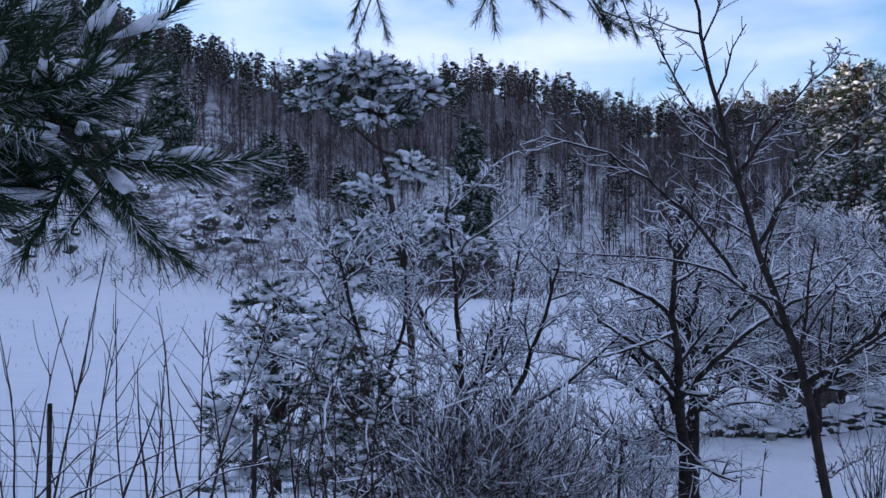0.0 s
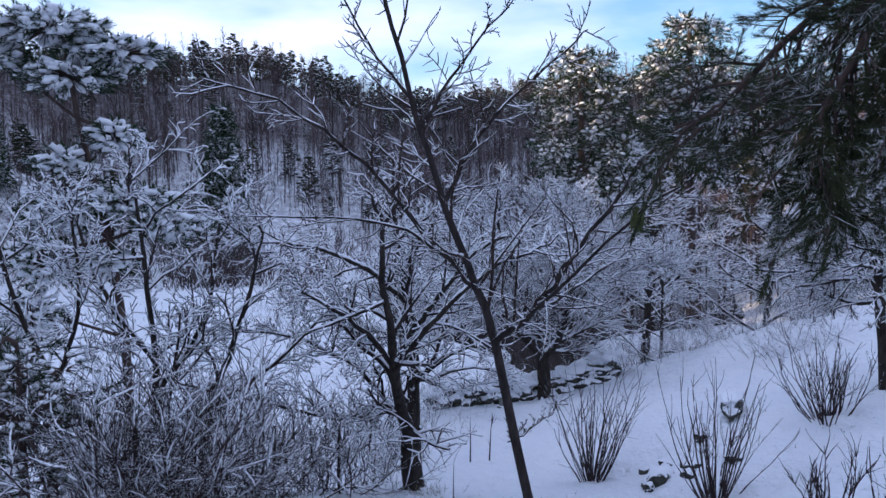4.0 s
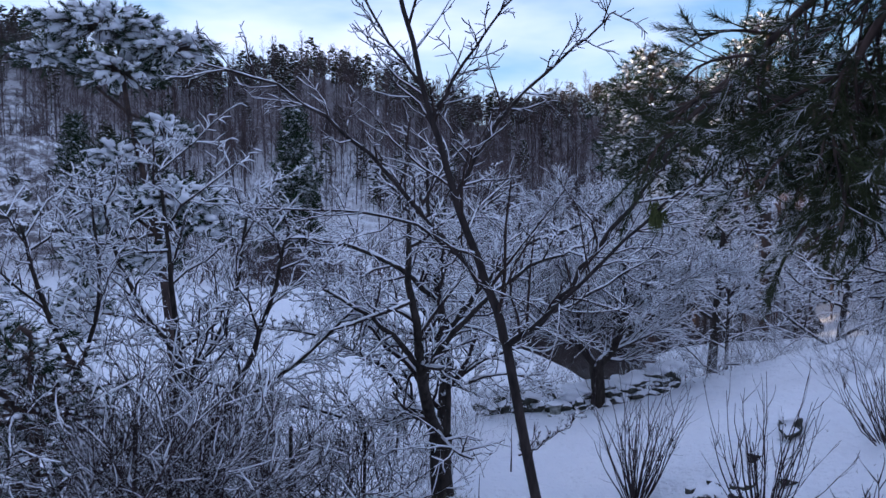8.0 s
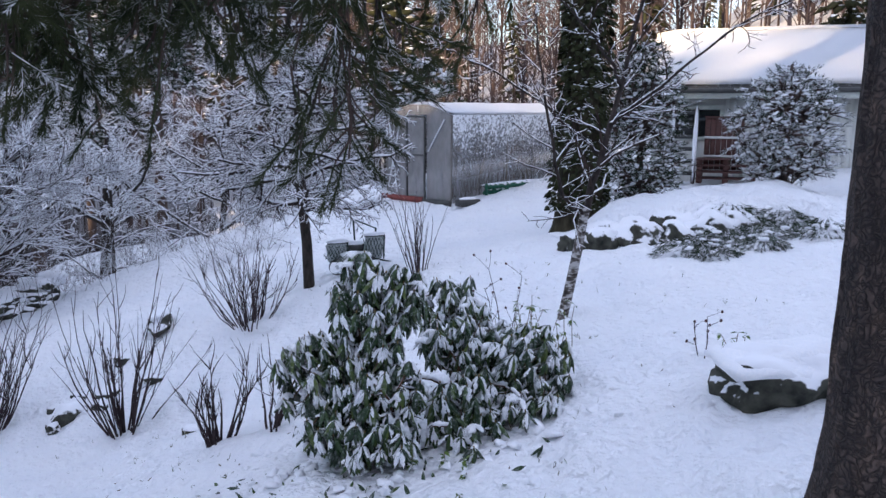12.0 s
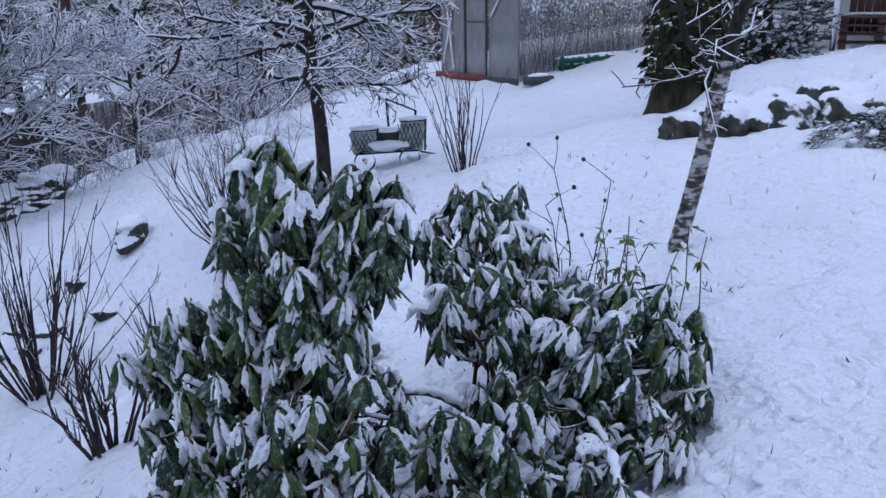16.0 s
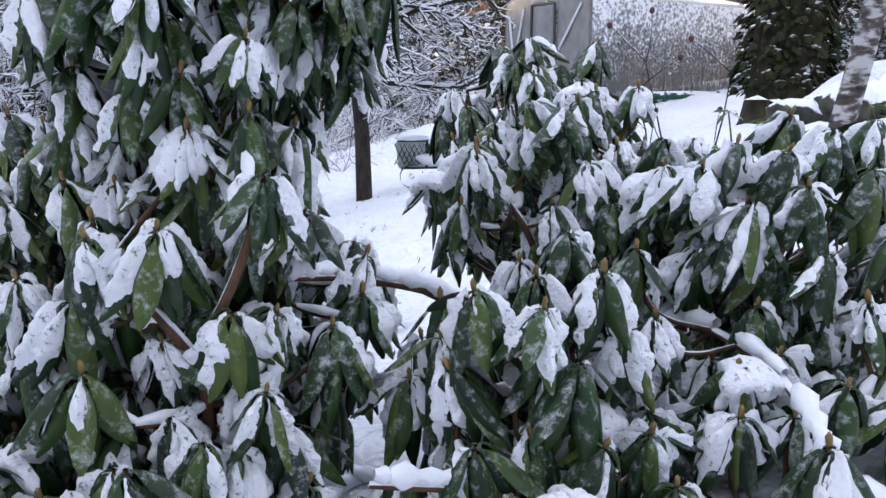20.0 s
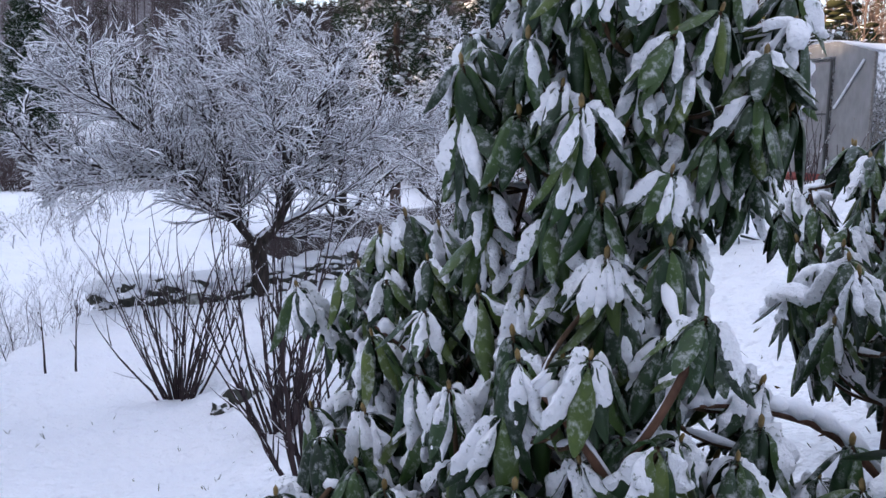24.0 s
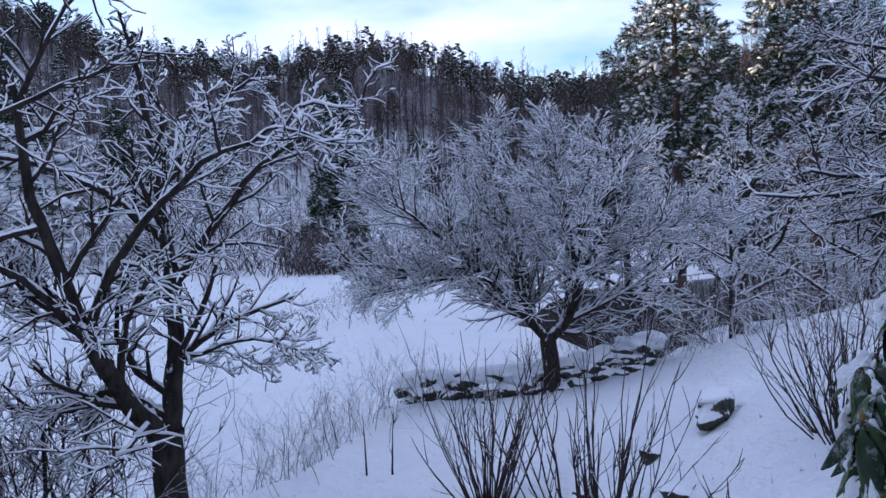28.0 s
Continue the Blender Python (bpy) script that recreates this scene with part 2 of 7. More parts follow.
def aside(d, angle, rng, flat=0.0):
    """A direction at an angle from d, at a random turn about it; flat pulls it towards the level."""
    a = np.array((rng.gauss(0, 1), rng.gauss(0, 1), rng.gauss(0, 1) * (1 - flat)))
    a -= d * a.dot(d)
    return unit(d * math.cos(angle) + unit(a) * math.sin(angle))


def crook(p, d, length, segs, jitter, up, rng):
    pts = [np.asarray(p, float)]
    d = unit(d)
    for _ in range(segs):
        d = unit(d + np.array((rng.gauss(0, jitter), rng.gauss(0, jitter), rng.gauss(0, jitter) + up)))
        pts.append(pts[-1] + d * length / segs)
    return np.array(pts), d


TWIG = 0.0042


def grow(store, p, d, length, r, lev, spec, rng):
    """Branches of a bare tree, level by level. spec: a row a level: children, ratio, angle, segments, jitter, up, first."""
    kids, ratio, angle, segs, jitter, up, first = spec[lev]
    pts, _ = crook(p, d, length, segs, jitter, up, rng)
    store.setdefault(lev, []).append((pts, np.linspace(r, max(r * 0.4, TWIG), segs + 1)))
    if lev + 1 >= len(spec):
        return
    sprout(store, pts, length, r, lev, spec, rng)


def sprout(store, pts, length, r, lev, spec, rng):
    kids, ratio, angle, segs, jitter, up, first = spec[lev]
    n = len(pts) - 1
    for c in range(kids):
        f = first + (1 - first) * (c + rng.random()) / kids
        x = min(f * n, n - 1e-3)
        i = int(x)
        q = pts[i] + (pts[i + 1] - pts[i]) * (x - i)
        way = unit(pts[i + 1] - pts[i])
        nd = aside(way, radians(angle) * rng.uniform(0.7, 1.25), rng, 0.3)
        grow(store, q, nd, length * ratio * (1.15 - 0.55 * f) * rng.uniform(0.6, 1.2), max(r * 0.55 * (1.1 - 0.5 * f), TWIG * 1.3), lev + 1, spec, rng)


def limb(store, pts, r0, r1, spec, rng, lev=0, bend=2):
    """A main limb through given knees, rounded, with branches by spec."""
    P = np.asarray(pts, float)
    for _ in range(bend):
        Q = [P[0]]
        for a, c in zip(P[:-1], P[1:]):
            Q += [a * 0.75 + c * 0.25, a * 0.25 + c * 0.75]
        P = np.array(Q + [P[-1]])
    P[1:-1] += np.array([[rng.gauss(0, 0.012) for _ in range(3)] for _ in P[1:-1]])
    store.setdefault(lev, []).append((P, np.linspace(r0, r1, len(P))))
    length = np.linalg.norm(np.diff(P, axis=0), axis=1).sum()
    if lev + 1 < len(spec):
        sprout(store, P, length, r0 * 0.7, lev, spec, rng)


def tree_parts(tree, store, mats, sides=(8, 6, 4, 3, 3, 3), snow=2, depth=0.8, thick=0.0045, dust=0.8, dust_r=0.009):
    """Trunk, each main limb, and the finer branches as one mass of twigs, with snow along them all."""
    cover, fine = Tubes(), Tubes()
    rng = random.Random(7)
    for lev in sorted(store):
        trunk = Tubes()
        for pts, rad in store[lev]:
            rad = np.maximum(rad, thick)
            if lev == 1:
                t = Tubes()
                t.add(pts, rad, sides[1])
                part("limb", t.geo(), mats[1], tree)
            else:
                (trunk if lev == 0 else fine).add(pts, rad, sides[lev])
            if lev < snow:
                step = np.diff(pts, axis=0)
                slope = np.abs(step[:, 2]) / (np.linalg.norm(step, axis=1) + 1e-9)
                for i in range(len(pts) - 1):
                    if slope[i] < 0.9 and rng.random() < 0.85:
                        w = (rad[i] + rad[i + 1]) * 0.5 * depth * (1.1 - 0.6 * slope[i]) + 0.003
                        s = np.array([pts[i] + step[i] * f for f in (-0.08, 0.2, 0.5, 0.8, 1.08)])
                        s[:, 2] += (rad[i] + rad[i + 1]) * 0.5 * 0.8
                        cover.add(s, w * np.array([0.25, 1, 1.05, 1, 0.25]) * np.array([rng.uniform(0.7, 1.25) for _ in range(5)]), 5)
            elif rng.random() < dust:
                way = pts[-1] - pts[0]
                if abs(way[2]) < 0.93 * np.linalg.norm(way):
                    k = np.maximum(rad * 0.62, dust_r) * rng.uniform(0.75, 1.3) * np.array([rng.uniform(0.6, 1.25) for _ in rad])
                    s = pts.copy()
                    s[:, 2] += rad * 0.55 + k * 0.6
                    k[-1] *= 0.4
                    cover.add(s, k, 4)
        if lev == 0:
            part("trunk", trunk.geo(), mats[0], tree)
    if not fine.empty():
        tagged(part("twig_mass", fine.geo(), mats[2], tree), "fine dark twigs lined with snow", kind="stuff")
    if not cover.empty():
        tagged(part("limb_snow", cover.geo(), M_LUMP, tree), "soft white snow lying along limbs and twigs", kind="stuff")


def blades(centre, way, count, length, width, spread, rng, out):
    """Needles or grass blades: thin folded triangles round a point."""
    way = unit(way)
    for _ in range(count):
        d = aside(way, rng.uniform(0.15, spread), rng)
        s = unit(np.cross(d, (rng.gauss(0, 1), rng.gauss(0, 1), rng.gauss(0, 1)))) * width
        k = len(out[0])
        e = centre + d * length * rng.uniform(0.7, 1.15)
        mid = centre + d * length * 0.5 + np.array((0, 0, -0.03 * length))
        out[0] += [centre - s, centre + s, mid + s, mid - s, e]
        out[1] += [[k, k + 1, k + 2, k + 3], [k + 3, k + 2, k + 4]]


# ---------- ground ----------
GARDEN = np.array([
    (0, 0, 1.0), (-4, 1, 1.2), (4.5, 2.3, 0.15), (6.2, 3.6, -0.35), (7.0, 5.2, -0.52), (9.5, 5.25, -0.14), (8.2, 3.2, -0.02), (12.0, 9.2, -0.35),
    (13.2, 12.0, -0.85), (11.3, 11.1, -0.92), (18.2, 13.5, -0.2), (18.6, 15.8, -0.2), (16.0, 9.5, -0.2), (6.95, 12.75, -2.3), (7.4, 9.8, -1.73), (6.93, 7.4, -1.05),
    (9.8, 10.6, -1.0), (9.4, 12.5, -1.3), (3.7, 12.1, -1.85), (9.5, 20.5, -2.9), (5.6, 15.2, -2.55), (6.9, 20.6, -2.95), (3.5, 7.5, -0.95),
    (1.0, 8.8, -0.75), (-4, 6, 0.3), (22, 8, 0.6), (14, 19, -1.6), (18, 2, 0.9), (10, -6, 0.9), (26, 20, 0.0)])


def tps(P):
    n = len(P)
    d = np.linalg.norm(P[:, None, :2] - P[None, :, :2], axis=2)
    K = np.where(d > 0, d * d * np.log(d + 1e-9), 0) + np.eye(n) * 0.6
    A = np.zeros((n + 3, n + 3))
    A[:n, :n] = K
    A[:n, n:] = np.column_stack([np.ones(n), P[:, :2]])
    A[n:, :n] = A[:n, n:].T
    return np.linalg.solve(A, np.concatenate([P[:, 2], np.zeros(3)]))


TPS = tps(GARDEN)
EDGE_X = (-60, -6, 1.0, 3.8, 5.2, 6.4, 9.5, 13, 17, 22, 40, 90)
EDGE_Y = (4.0, 7.0, 9.3, 12.9, 16.5, 21.0, 21.5, 20.8, 19.4, 19.2, 21, 30)
FIELD, WATER = -4.7, -5.7
CREST_X = (-260, -130, -95, -62, -42, -34, -16, 9, 26, 45, 60, 90, 160, 300)
CREST_Z = (64, 58, 53, 41, 34, 31, 29, 33, 29, 21.5, 16.5, 12.5, 11, 13)


def smooth(a, b, x):
    t = np.clip((x - a) / (b - a), 0, 1)
    return t * t * (3 - 2 * t)


def wave(x, y, s, k=0.0):
    return np.sin(x / s + 1.3 + k) * np.sin(y / s * 1.1 + 0.7 + k * 2) + 0.5 * np.sin(x / s * 2.3 + y / s * 1.7 + k)


def height(x, y):
    x, y = np.asarray(x, float), np.asarray(y, float)
    gx, gy = np.clip(x, -12, 30), np.clip(y, -10, 24)
    d = np.sqrt((gx[..., None] - GARDEN[:, 0]) ** 2 + (gy[..., None] - GARDEN[:, 1]) ** 2)
    g = (np.where(d > 0, d * d * np.log(d + 1e-9), 0) * TPS[:len(GARDEN)]).sum(-1) + TPS[-3] + TPS[-2] * gx + TPS[-1] * gy
    g = g + 0.03 * wave(x, y, 0.9) + 0.012 * wave(x, y, 0.31, 2.0)
    ye = np.interp(x, EDGE_X, EDGE_Y)
    slope = (np.interp(x + 0.4, EDGE_X, EDGE_Y) - np.interp(x - 0.4, EDGE_X, EDGE_Y)) / 0.8
    s = (y - ye) / np.sqrt(1 + slope ** 2)
    river = np.exp(-(((y - (36 + 0.62 * x + 1.2 * np.sin(x / 3))) / (8.0 + 3.0 * smooth(12, 18, x))) ** 2)) * smooth(12.0, 16.5, x + 1.0 * np.sin(y / 2.3))
    low = FIELD + 0.25 * wave(x, y, 9.0) * smooth(20, 40, y) - 2.2 * river
    knoll = 13.2 * np.exp(-(((x + 42) / 30) ** 4) - (((y - 101) / 17) ** 4)) * (1 + 0.12 * wave(x, y, 4.5) + 0.09 * wave(x, y, 1.9))
    low = low + knoll
    crest = np.interp(x * 190 / np.maximum(y, 60), CREST_X, CREST_Z)
    foot = 88 - 0.22 * np.clip(x, -40, 100)
    hill = (crest - FIELD) * smooth(foot, 195, y) - 0.12 * np.maximum(y - 200, 0)
    low = low + np.maximum(hill, -6)
    east = smooth(30, 95, x) * smooth(-40, 10, x - y * 0.2) * 14
    k = smooth(0, 1, (s + 0.15) / (2.75 + 7.0 * smooth(4.2, 1.0, x)))
    z = g * (1 - k) + low * k
    # Western ridge out of view, added to keep the low sun off the garden.
    unseen_ridge = smooth(0, 60, -x - 0.62 * y - 5) * smooth(-120, -40, y) * 30
    over = (x - 13.45) * 0.9 + (y - 7.0) * 0.43
    past = (x - 13.3) * 0.43 - (y - 7.1) * 0.9
    bank = 0.50 * smooth(-0.05, 0.35, over) * smooth(4.5, 2.0, over) * smooth(-0.5, 0.6, past) * smooth(4.5, 2.5, past)
    return z + east * smooth(26, 60, x) + unseen_ridge + bank


def zat(x, y):
    return float(height(x, y))


def axis(lo, a, b, hi, fine, rate):
    mid = np.arange(a, b, fine)
    up, dn, s = [b], [a], fine
    while up[-1] < hi:
        s *= rate
        up.append(up[-1] + s)
    s = fine
    while dn[-1] > lo:
        s *= rate
        dn.append(dn[-1] - s)
    return np.concatenate([dn[::-1][:-1], mid, up])


gx, gy = axis(-900, -4, 19, 1200, 0.13, 1.045), axis(-300, -1, 22, 1500, 0.13, 1.04)
X, Y = np.meshgrid(gx, gy)
Z = height(X, Y)
NEAR = (X > -3) & (X < 22) & (Y > -2) & (Y < 22)
Z[NEAR] += [0.065 * noise.fractal((x * 1.8, y * 1.8, 0.0), 0.7, 2.0, 5) for x, y in zip(X[NEAR], Y[NEAR])]
nx, ny = len(gx), len(gy)
ii = (np.arange(ny - 1)[:, None] * nx + np.arange(nx - 1)[None, :]).ravel()
GF = np.column_stack([ii, ii + 1, ii + nx + 1, ii + nx])


def ground_material():
    """Clean snow in the garden and on the field; brushwood floor with snow patches on the hill and the knoll."""
    m, n, l, b = material("snow_ground", 0.55)
    big, fine = noise_of(n, l, 0.5, 4.0), noise_of(n, l, 11.0, 3.0)
    snow = ramp_of(n, l, big, [(0.3, (0.82, 0.84, 0.88)), (0.7, (0.89, 0.895, 0.91))])
    co = n.new("ShaderNodeTexCoord")
    sep = n.new("ShaderNodeSeparateXYZ")
    l.new(co.outputs["Object"], sep.inputs[0])
    patch = noise_of(n, l, 0.22, 7.0, rough=0.7)
    rise = math_of(n, l, "ADD", sep.outputs["Z"], math_of(n, l, "MULTIPLY", math_of(n, l, "SUBTRACT", patch, 0.5), 6.0))
    back = math_of(n, l, "ADD", sep.outputs["Y"], math_of(n, l, "MULTIPLY", math_of(n, l, "MINIMUM", math_of(n, l, "ADD", sep.outputs["X"], 10.0), 0.0), 0.62))
    lifted = ramp_of(n, l, math_of(n, l, "ADD", math_of(n, l, "MULTIPLY", rise, 0.02), 0.5), [(0.42, (0, 0, 0)), (0.46, (1, 1, 1))])
    upper = ramp_of(n, l, math_of(n, l, "MULTIPLY", back, 0.005), [(0.64, (0, 0, 0)), (0.72, (1, 1, 1))])
    lower = ramp_of(n, l, math_of(n, l, "MULTIPLY", back, 0.005), [(0.335, (0, 0, 0)), (0.365, (1, 1, 1))])
    left = ramp_of(n, l, math_of(n, l, "ADD", math_of(n, l, "MULTIPLY", sep.outputs["X"], -0.01), 0.5), [(0.62, (0, 0, 0)), (0.70, (1, 1, 1))])
    heath = ramp_of(n, l, noise_of(n, l, 0.55, 9.0, (1, 1, 2.0), rough=0.75), [(0.46, (0.95, 0.95, 0.95)), (0.57, (0.05, 0.05, 0.05))])
    far = math_of(n, l, "MULTIPLY", lifted, math_of(n, l, "MAXIMUM", upper, math_of(n, l, "MULTIPLY", lower, math_of(n, l, "MULTIPLY", math_of(n, l, "MAXIMUM", left, 0.55), heath))))
    east = ramp_of(n, l, math_of(n, l, "MULTIPLY", math_of(n, l, "ADD", sep.outputs["X"], math_of(n, l, "MULTIPLY", patch, 8.0)), 0.01), [(0.36, (0, 0, 0)), (0.42, (0.6, 0.6, 0.6))])
    wood = math_of(n, l, "MAXIMUM", far, east)
    hole = ramp_of(n, l, noise_of(n, l, 0.8, 8.0, rough=0.75), [(0.50, (1, 1, 1)), (0.70, (0.55, 0.55, 0.55))])
    litter = ramp_of(n, l, noise_of(n, l, 2.5, 6.0), [(0.3, (0.050, 0.040, 0.042)), (0.7, (0.15, 0.12, 0.12))])
    mix = n.new("ShaderNodeMixRGB")
    l.new(math_of(n, l, "MULTIPLY", wood, hole), mix.inputs[0])
    l.new(snow, mix.inputs[1])
    l.new(litter, mix.inputs[2])
    l.new(mix.outputs[0], b.inputs["Base Color"])
    s = math_of(n, l, "ADD", math_of(n, l, "MULTIPLY", noise_of(n, l, 3.0, 3.0), 2.5), math_of(n, l, "MULTIPLY", fine, 1.1))
    bump_of(n, l, b, s, 0.9, 0.08)
    return m


M_GROUND = ground_material()
ground = part("ground", (np.column_stack([X.ravel(), Y.ravel(), Z.ravel()]), GF), M_GROUND)
tagged(ground, "snow-covered garden slope, field and wooded hillside", "ground", kind="structure")

wm, n_, l_, b_ = material("dark_river_water", 0.06)
b_.inputs["Base Color"].default_value = (0.022, 0.018, 0.016, 1)
bump_of(n_, l_, b_, noise_of(n_, l_, 1.4, 4.0, (1, 2.5, 1)), 0.12, 0.03)
wx, wy = np.meshgrid(np.linspace(2, 90, 12), np.linspace(24, 92, 12))
wi = (np.arange(11)[:, None] * 12 + np.arange(11)[None, :]).ravel()
tagged(part("river", (np.column_stack([wx.ravel(), wy.ravel(), np.full(144, WATER)]), np.column_stack([wi, wi + 1, wi + 13, wi + 12])), wm), "dark slow river below the garden", "water", kind="structure")


# ---------- far forest ----------
def bare_template(rng, h=11.0):
    st = {}
    lean = rng.uniform(-0.04, 0.04)
    pts = np.array([(0, 0, -0.5), (lean * h * 0.4, 0, h * 0.4), (lean * h, 0, h)])
    t = Tubes()
    t.add(pts, (0.085, 0.065, 0.02), 4)
    for i in range(32):
        f = rng.uniform(0.3, 0.97)
        p = np.array((lean * h * f, 0, h * f))
        a = rng.uniform(0, 6.28)
        L = (1.15 - f) * rng.uniform(1.4, 3.2) + 0.4
        d = unit((math.cos(a), math.sin(a), rng.uniform(0.5, 1.6)))
        q = p + d * L
        t.add((p, p + d * L * 0.55 + (0, 0, 0.1), q), (0.035, 0.022, 0.008), 3)
        for _ in range(2):
            d2 = unit(d + np.array((rng.gauss(0, 0.6), rng.gauss(0, 0.6), rng.gauss(0.3, 0.4))))
            s = p + d * L * rng.uniform(0.3, 0.9)
            t.add((s, s + d2 * L * 0.5), (0.018, 0.006), 3)
    return t.geo()


def pine_template(rng, h=11.0, bottom=0.35, wide=2.1, spruce=False, n=150, fat=1.0):
    L = Leaves()
    t = Tubes()
    t.add(((0, 0, -0.5), (0, 0, h * 0.5), (0, 0, h)), (0.15, 0.10, 0.02), 4)
    V, F = t.geo()
    verts, faces = [V], [F]
    k = len(V)
    for i in range(n):
        f = bottom + (1 - bottom) * (i + rng.random()) / n
        prof = (1.05 - f) / (1.05 - bottom) if spruce else math.sin(math.pi * min(1, 0.18 + 0.8 * (f - bottom) / (1 - bottom))) ** 0.7
        a = rng.uniform(0, 6.28)
        rr = wide * prof * rng.uniform(0.35, 1.05) + 0.1
        c = np.array((math.cos(a) * rr, math.sin(a) * rr, h * f - (0.25 * rr if spruce else -0.05 * rr)))
        s = rng.uniform(0.28, 0.55) * (0.7 if spruce else 1) * fat
        u = unit((math.cos(a), math.sin(a), -0.35 if spruce else 0.15))
        w = unit((-math.sin(a), math.cos(a), rng.gauss(0, 0.25)))
        up = np.cross(u, w)
        q = np.array([c - u * s * 1.3, c - w * s * 0.7 + up * 0.05, c + u * s * 1.2 - up * 0.1, c + w * s * 0.7 + up * 0.04, c + up * s * 0.45, c - up * s * 0.3])
        verts.append(q)
        faces.append(np.array([[0, 1, 4, 4], [1, 2, 4, 4], [2, 3, 4, 4], [3, 0, 4, 4], [1, 0, 5, 5], [2, 1, 5, 5], [3, 2, 5, 5], [0, 3, 5, 5]]) + k)
        k += 6
    return np.concatenate(verts), np.concatenate(faces)


def tri_clean(F):
    return [list(dict.fromkeys(f)) for f in F.tolist()]


def scatter(name, label, templates, spots, mat, rng, lo, hi):
    L = Leaves()
    for x, y in spots:
        V, F = templates[rng.randrange(len(templates))]
        s = rng.uniform(lo, hi)
        m = pose(x, y, zat(x, y) - 0.2, rng.gauss(0, 1.5), rng.gauss(0, 1.5), rng.uniform(0, 360)) @ Matrix.Diagonal((s, s, s * rng.uniform(0.9, 1.15), 1))
        L.add(V, F, m)
    V, F = L.geo()
    ob = part(name, (V, tri_clean(F)), mat, smooth=True)
    return tagged(ob, label, "forest", kind="stuff")


rf = random.Random(11)
bare_t = [bare_template(rf, h) for h in (10.0, 11.5, 9.0, 12.5)]
pine_t = [pine_template(rf, h, b, w) for h, b, w in ((10, 0.45, 1.9), (11.5, 0.5, 2.2), (9, 0.35, 1.8))]
crest_t = [pine_template(rf, h, b, w, False, 80, 1.35) for h, b, w in ((10, 0.25, 1.9), (11.5, 0.3, 2.2), (9, 0.2, 1.8))]
spruce_t = [pine_template(rf, h, 0.06, w, True) for h, w in ((11, 2.2), (9, 1.7))]
spots = []
while len(spots) < 3600:
    y = rf.uniform(92, 180)
    x = y * rf.uniform(-0.95, 1.25)
    if y > 96 - 0.2 * max(min(x, 100), -40) + rf.uniform(0, 14) + 20 * max(0.0, 1 - abs((x + 2) / 30)) ** 0.6 and not (x < -10 and y + 0.62 * (x + 10) < 92):
        spots.append((x, y))
scatter("hillside_birch_wood", "bare grey-brown birch and aspen wood on the hillside", bare_t, spots, M_FAR_WOOD, rf, 0.5, 0.95)
spots = []
while len(spots) < 1500:
    x, y = rf.uniform(-34, 40), rf.uniform(94, 142)
    if noise.noise((x * 0.07, y * 0.07, 4.0)) > -0.25:
        spots.append((x, y))
scatter("slope_saplings", "thin grey saplings and scrub on the white slope below the wood", bare_t, spots, M_FAR_WOOD, rf, 0.10, 0.34)
spots = []
while len(spots) < 1250:
    y = rf.uniform(165, 214)
    spots.append((y * rf.uniform(-0.95, 1.1), y))
for _ in range(160):
    y = rf.uniform(105, 165)
    spots.append((y * rf.uniform(-0.9, 1.1), y))
scatter("hilltop_pine_wood", "dark pines along the hilltop", crest_t, spots, M_FAR_PINE, rf, 0.4, 0.75)
spots, birches = [], []
while len(spots) + len(birches) < 620:
    x, y = rf.uniform(34, 85), rf.uniform(-25, 78)
    if math.hypot(x, y) > 38 and x > 30 + 0.1 * y:
        (spots if rf.random() < 0.08 else birches).append((x, y))
scatter("eastern_wood", "pines and spruces behind the greenhouse and house", pine_t + spruce_t, spots, M_FAR_PINE, rf, 0.8, 1.25)
scatter("eastern_birch_wood", "sunlit brown birches behind the greenhouse and house", bare_t, birches, M_FAR_WOOD, rf, 0.7, 1.2)
# Pines out of view: added on the ridge to shade the garden, more behind.
spots = [(-0.62 * y - rf.uniform(16, 80), y) for y in (rf.uniform(-30, 110) for _ in range(220))] + [(rf.uniform(-30, 40), rf.uniform(-60, -25)) for _ in range(120)]
scatter("unseen_shade_wood", "unseen pines added on the western ridge to block the sun, and behind the garden", pine_t + spruce_t, spots, M_FAR_PINE, rf, 0.8, 1.2)


# ---------- garden trees ----------
def bare_tree(name, label, at, seed, trunk, limbs, spec, mats, snow=2, group="", sides=(9, 7, 4, 3, 3, 3), thick=0.0045, depth=0.8, dust=0.8, dust_r=0.009):
    """trunk: knees from the foot; limbs: (knees, r0, r1). Knees are offsets from the foot."""
    rng = random.Random(seed)
    tree = thing(name, label, "tree", at, group)
    store = {}
    T = np.asarray(trunk[0], float)
    P = T
    for _ in range(2):
        Q = [P[0]]
        for a, c in zip(P[:-1], P[1:]):
            Q += [a * 0.75 + c * 0.25, a * 0.25 + c * 0.75]
        P = np.array(Q + [P[-1]])
    r = np.linspace(trunk[1], trunk[2], len(P))
    r[:2] *= (1.5, 1.2)
    store[0] = [(P, r)]
    for knees, r0, r1 in limbs:
        limb(store, knees, r0, r1, spec, rng, 1)
    tree_parts(tree, store, mats, sides, snow=snow, thick=thick, depth=depth, dust=dust, dust_r=dust_r)
    return tree


def spot(x, y, down=0.05):
    return (x, y, zat(x, y) - down)


# facing frame of the first stretch: r = to the right, f = away
def plane(yaw, pts):
    c, s = math.cos(radians(yaw)), math.sin(radians(yaw))
    return [(a * c - b * s, a * s + b * c, z) for a, b, z in pts]


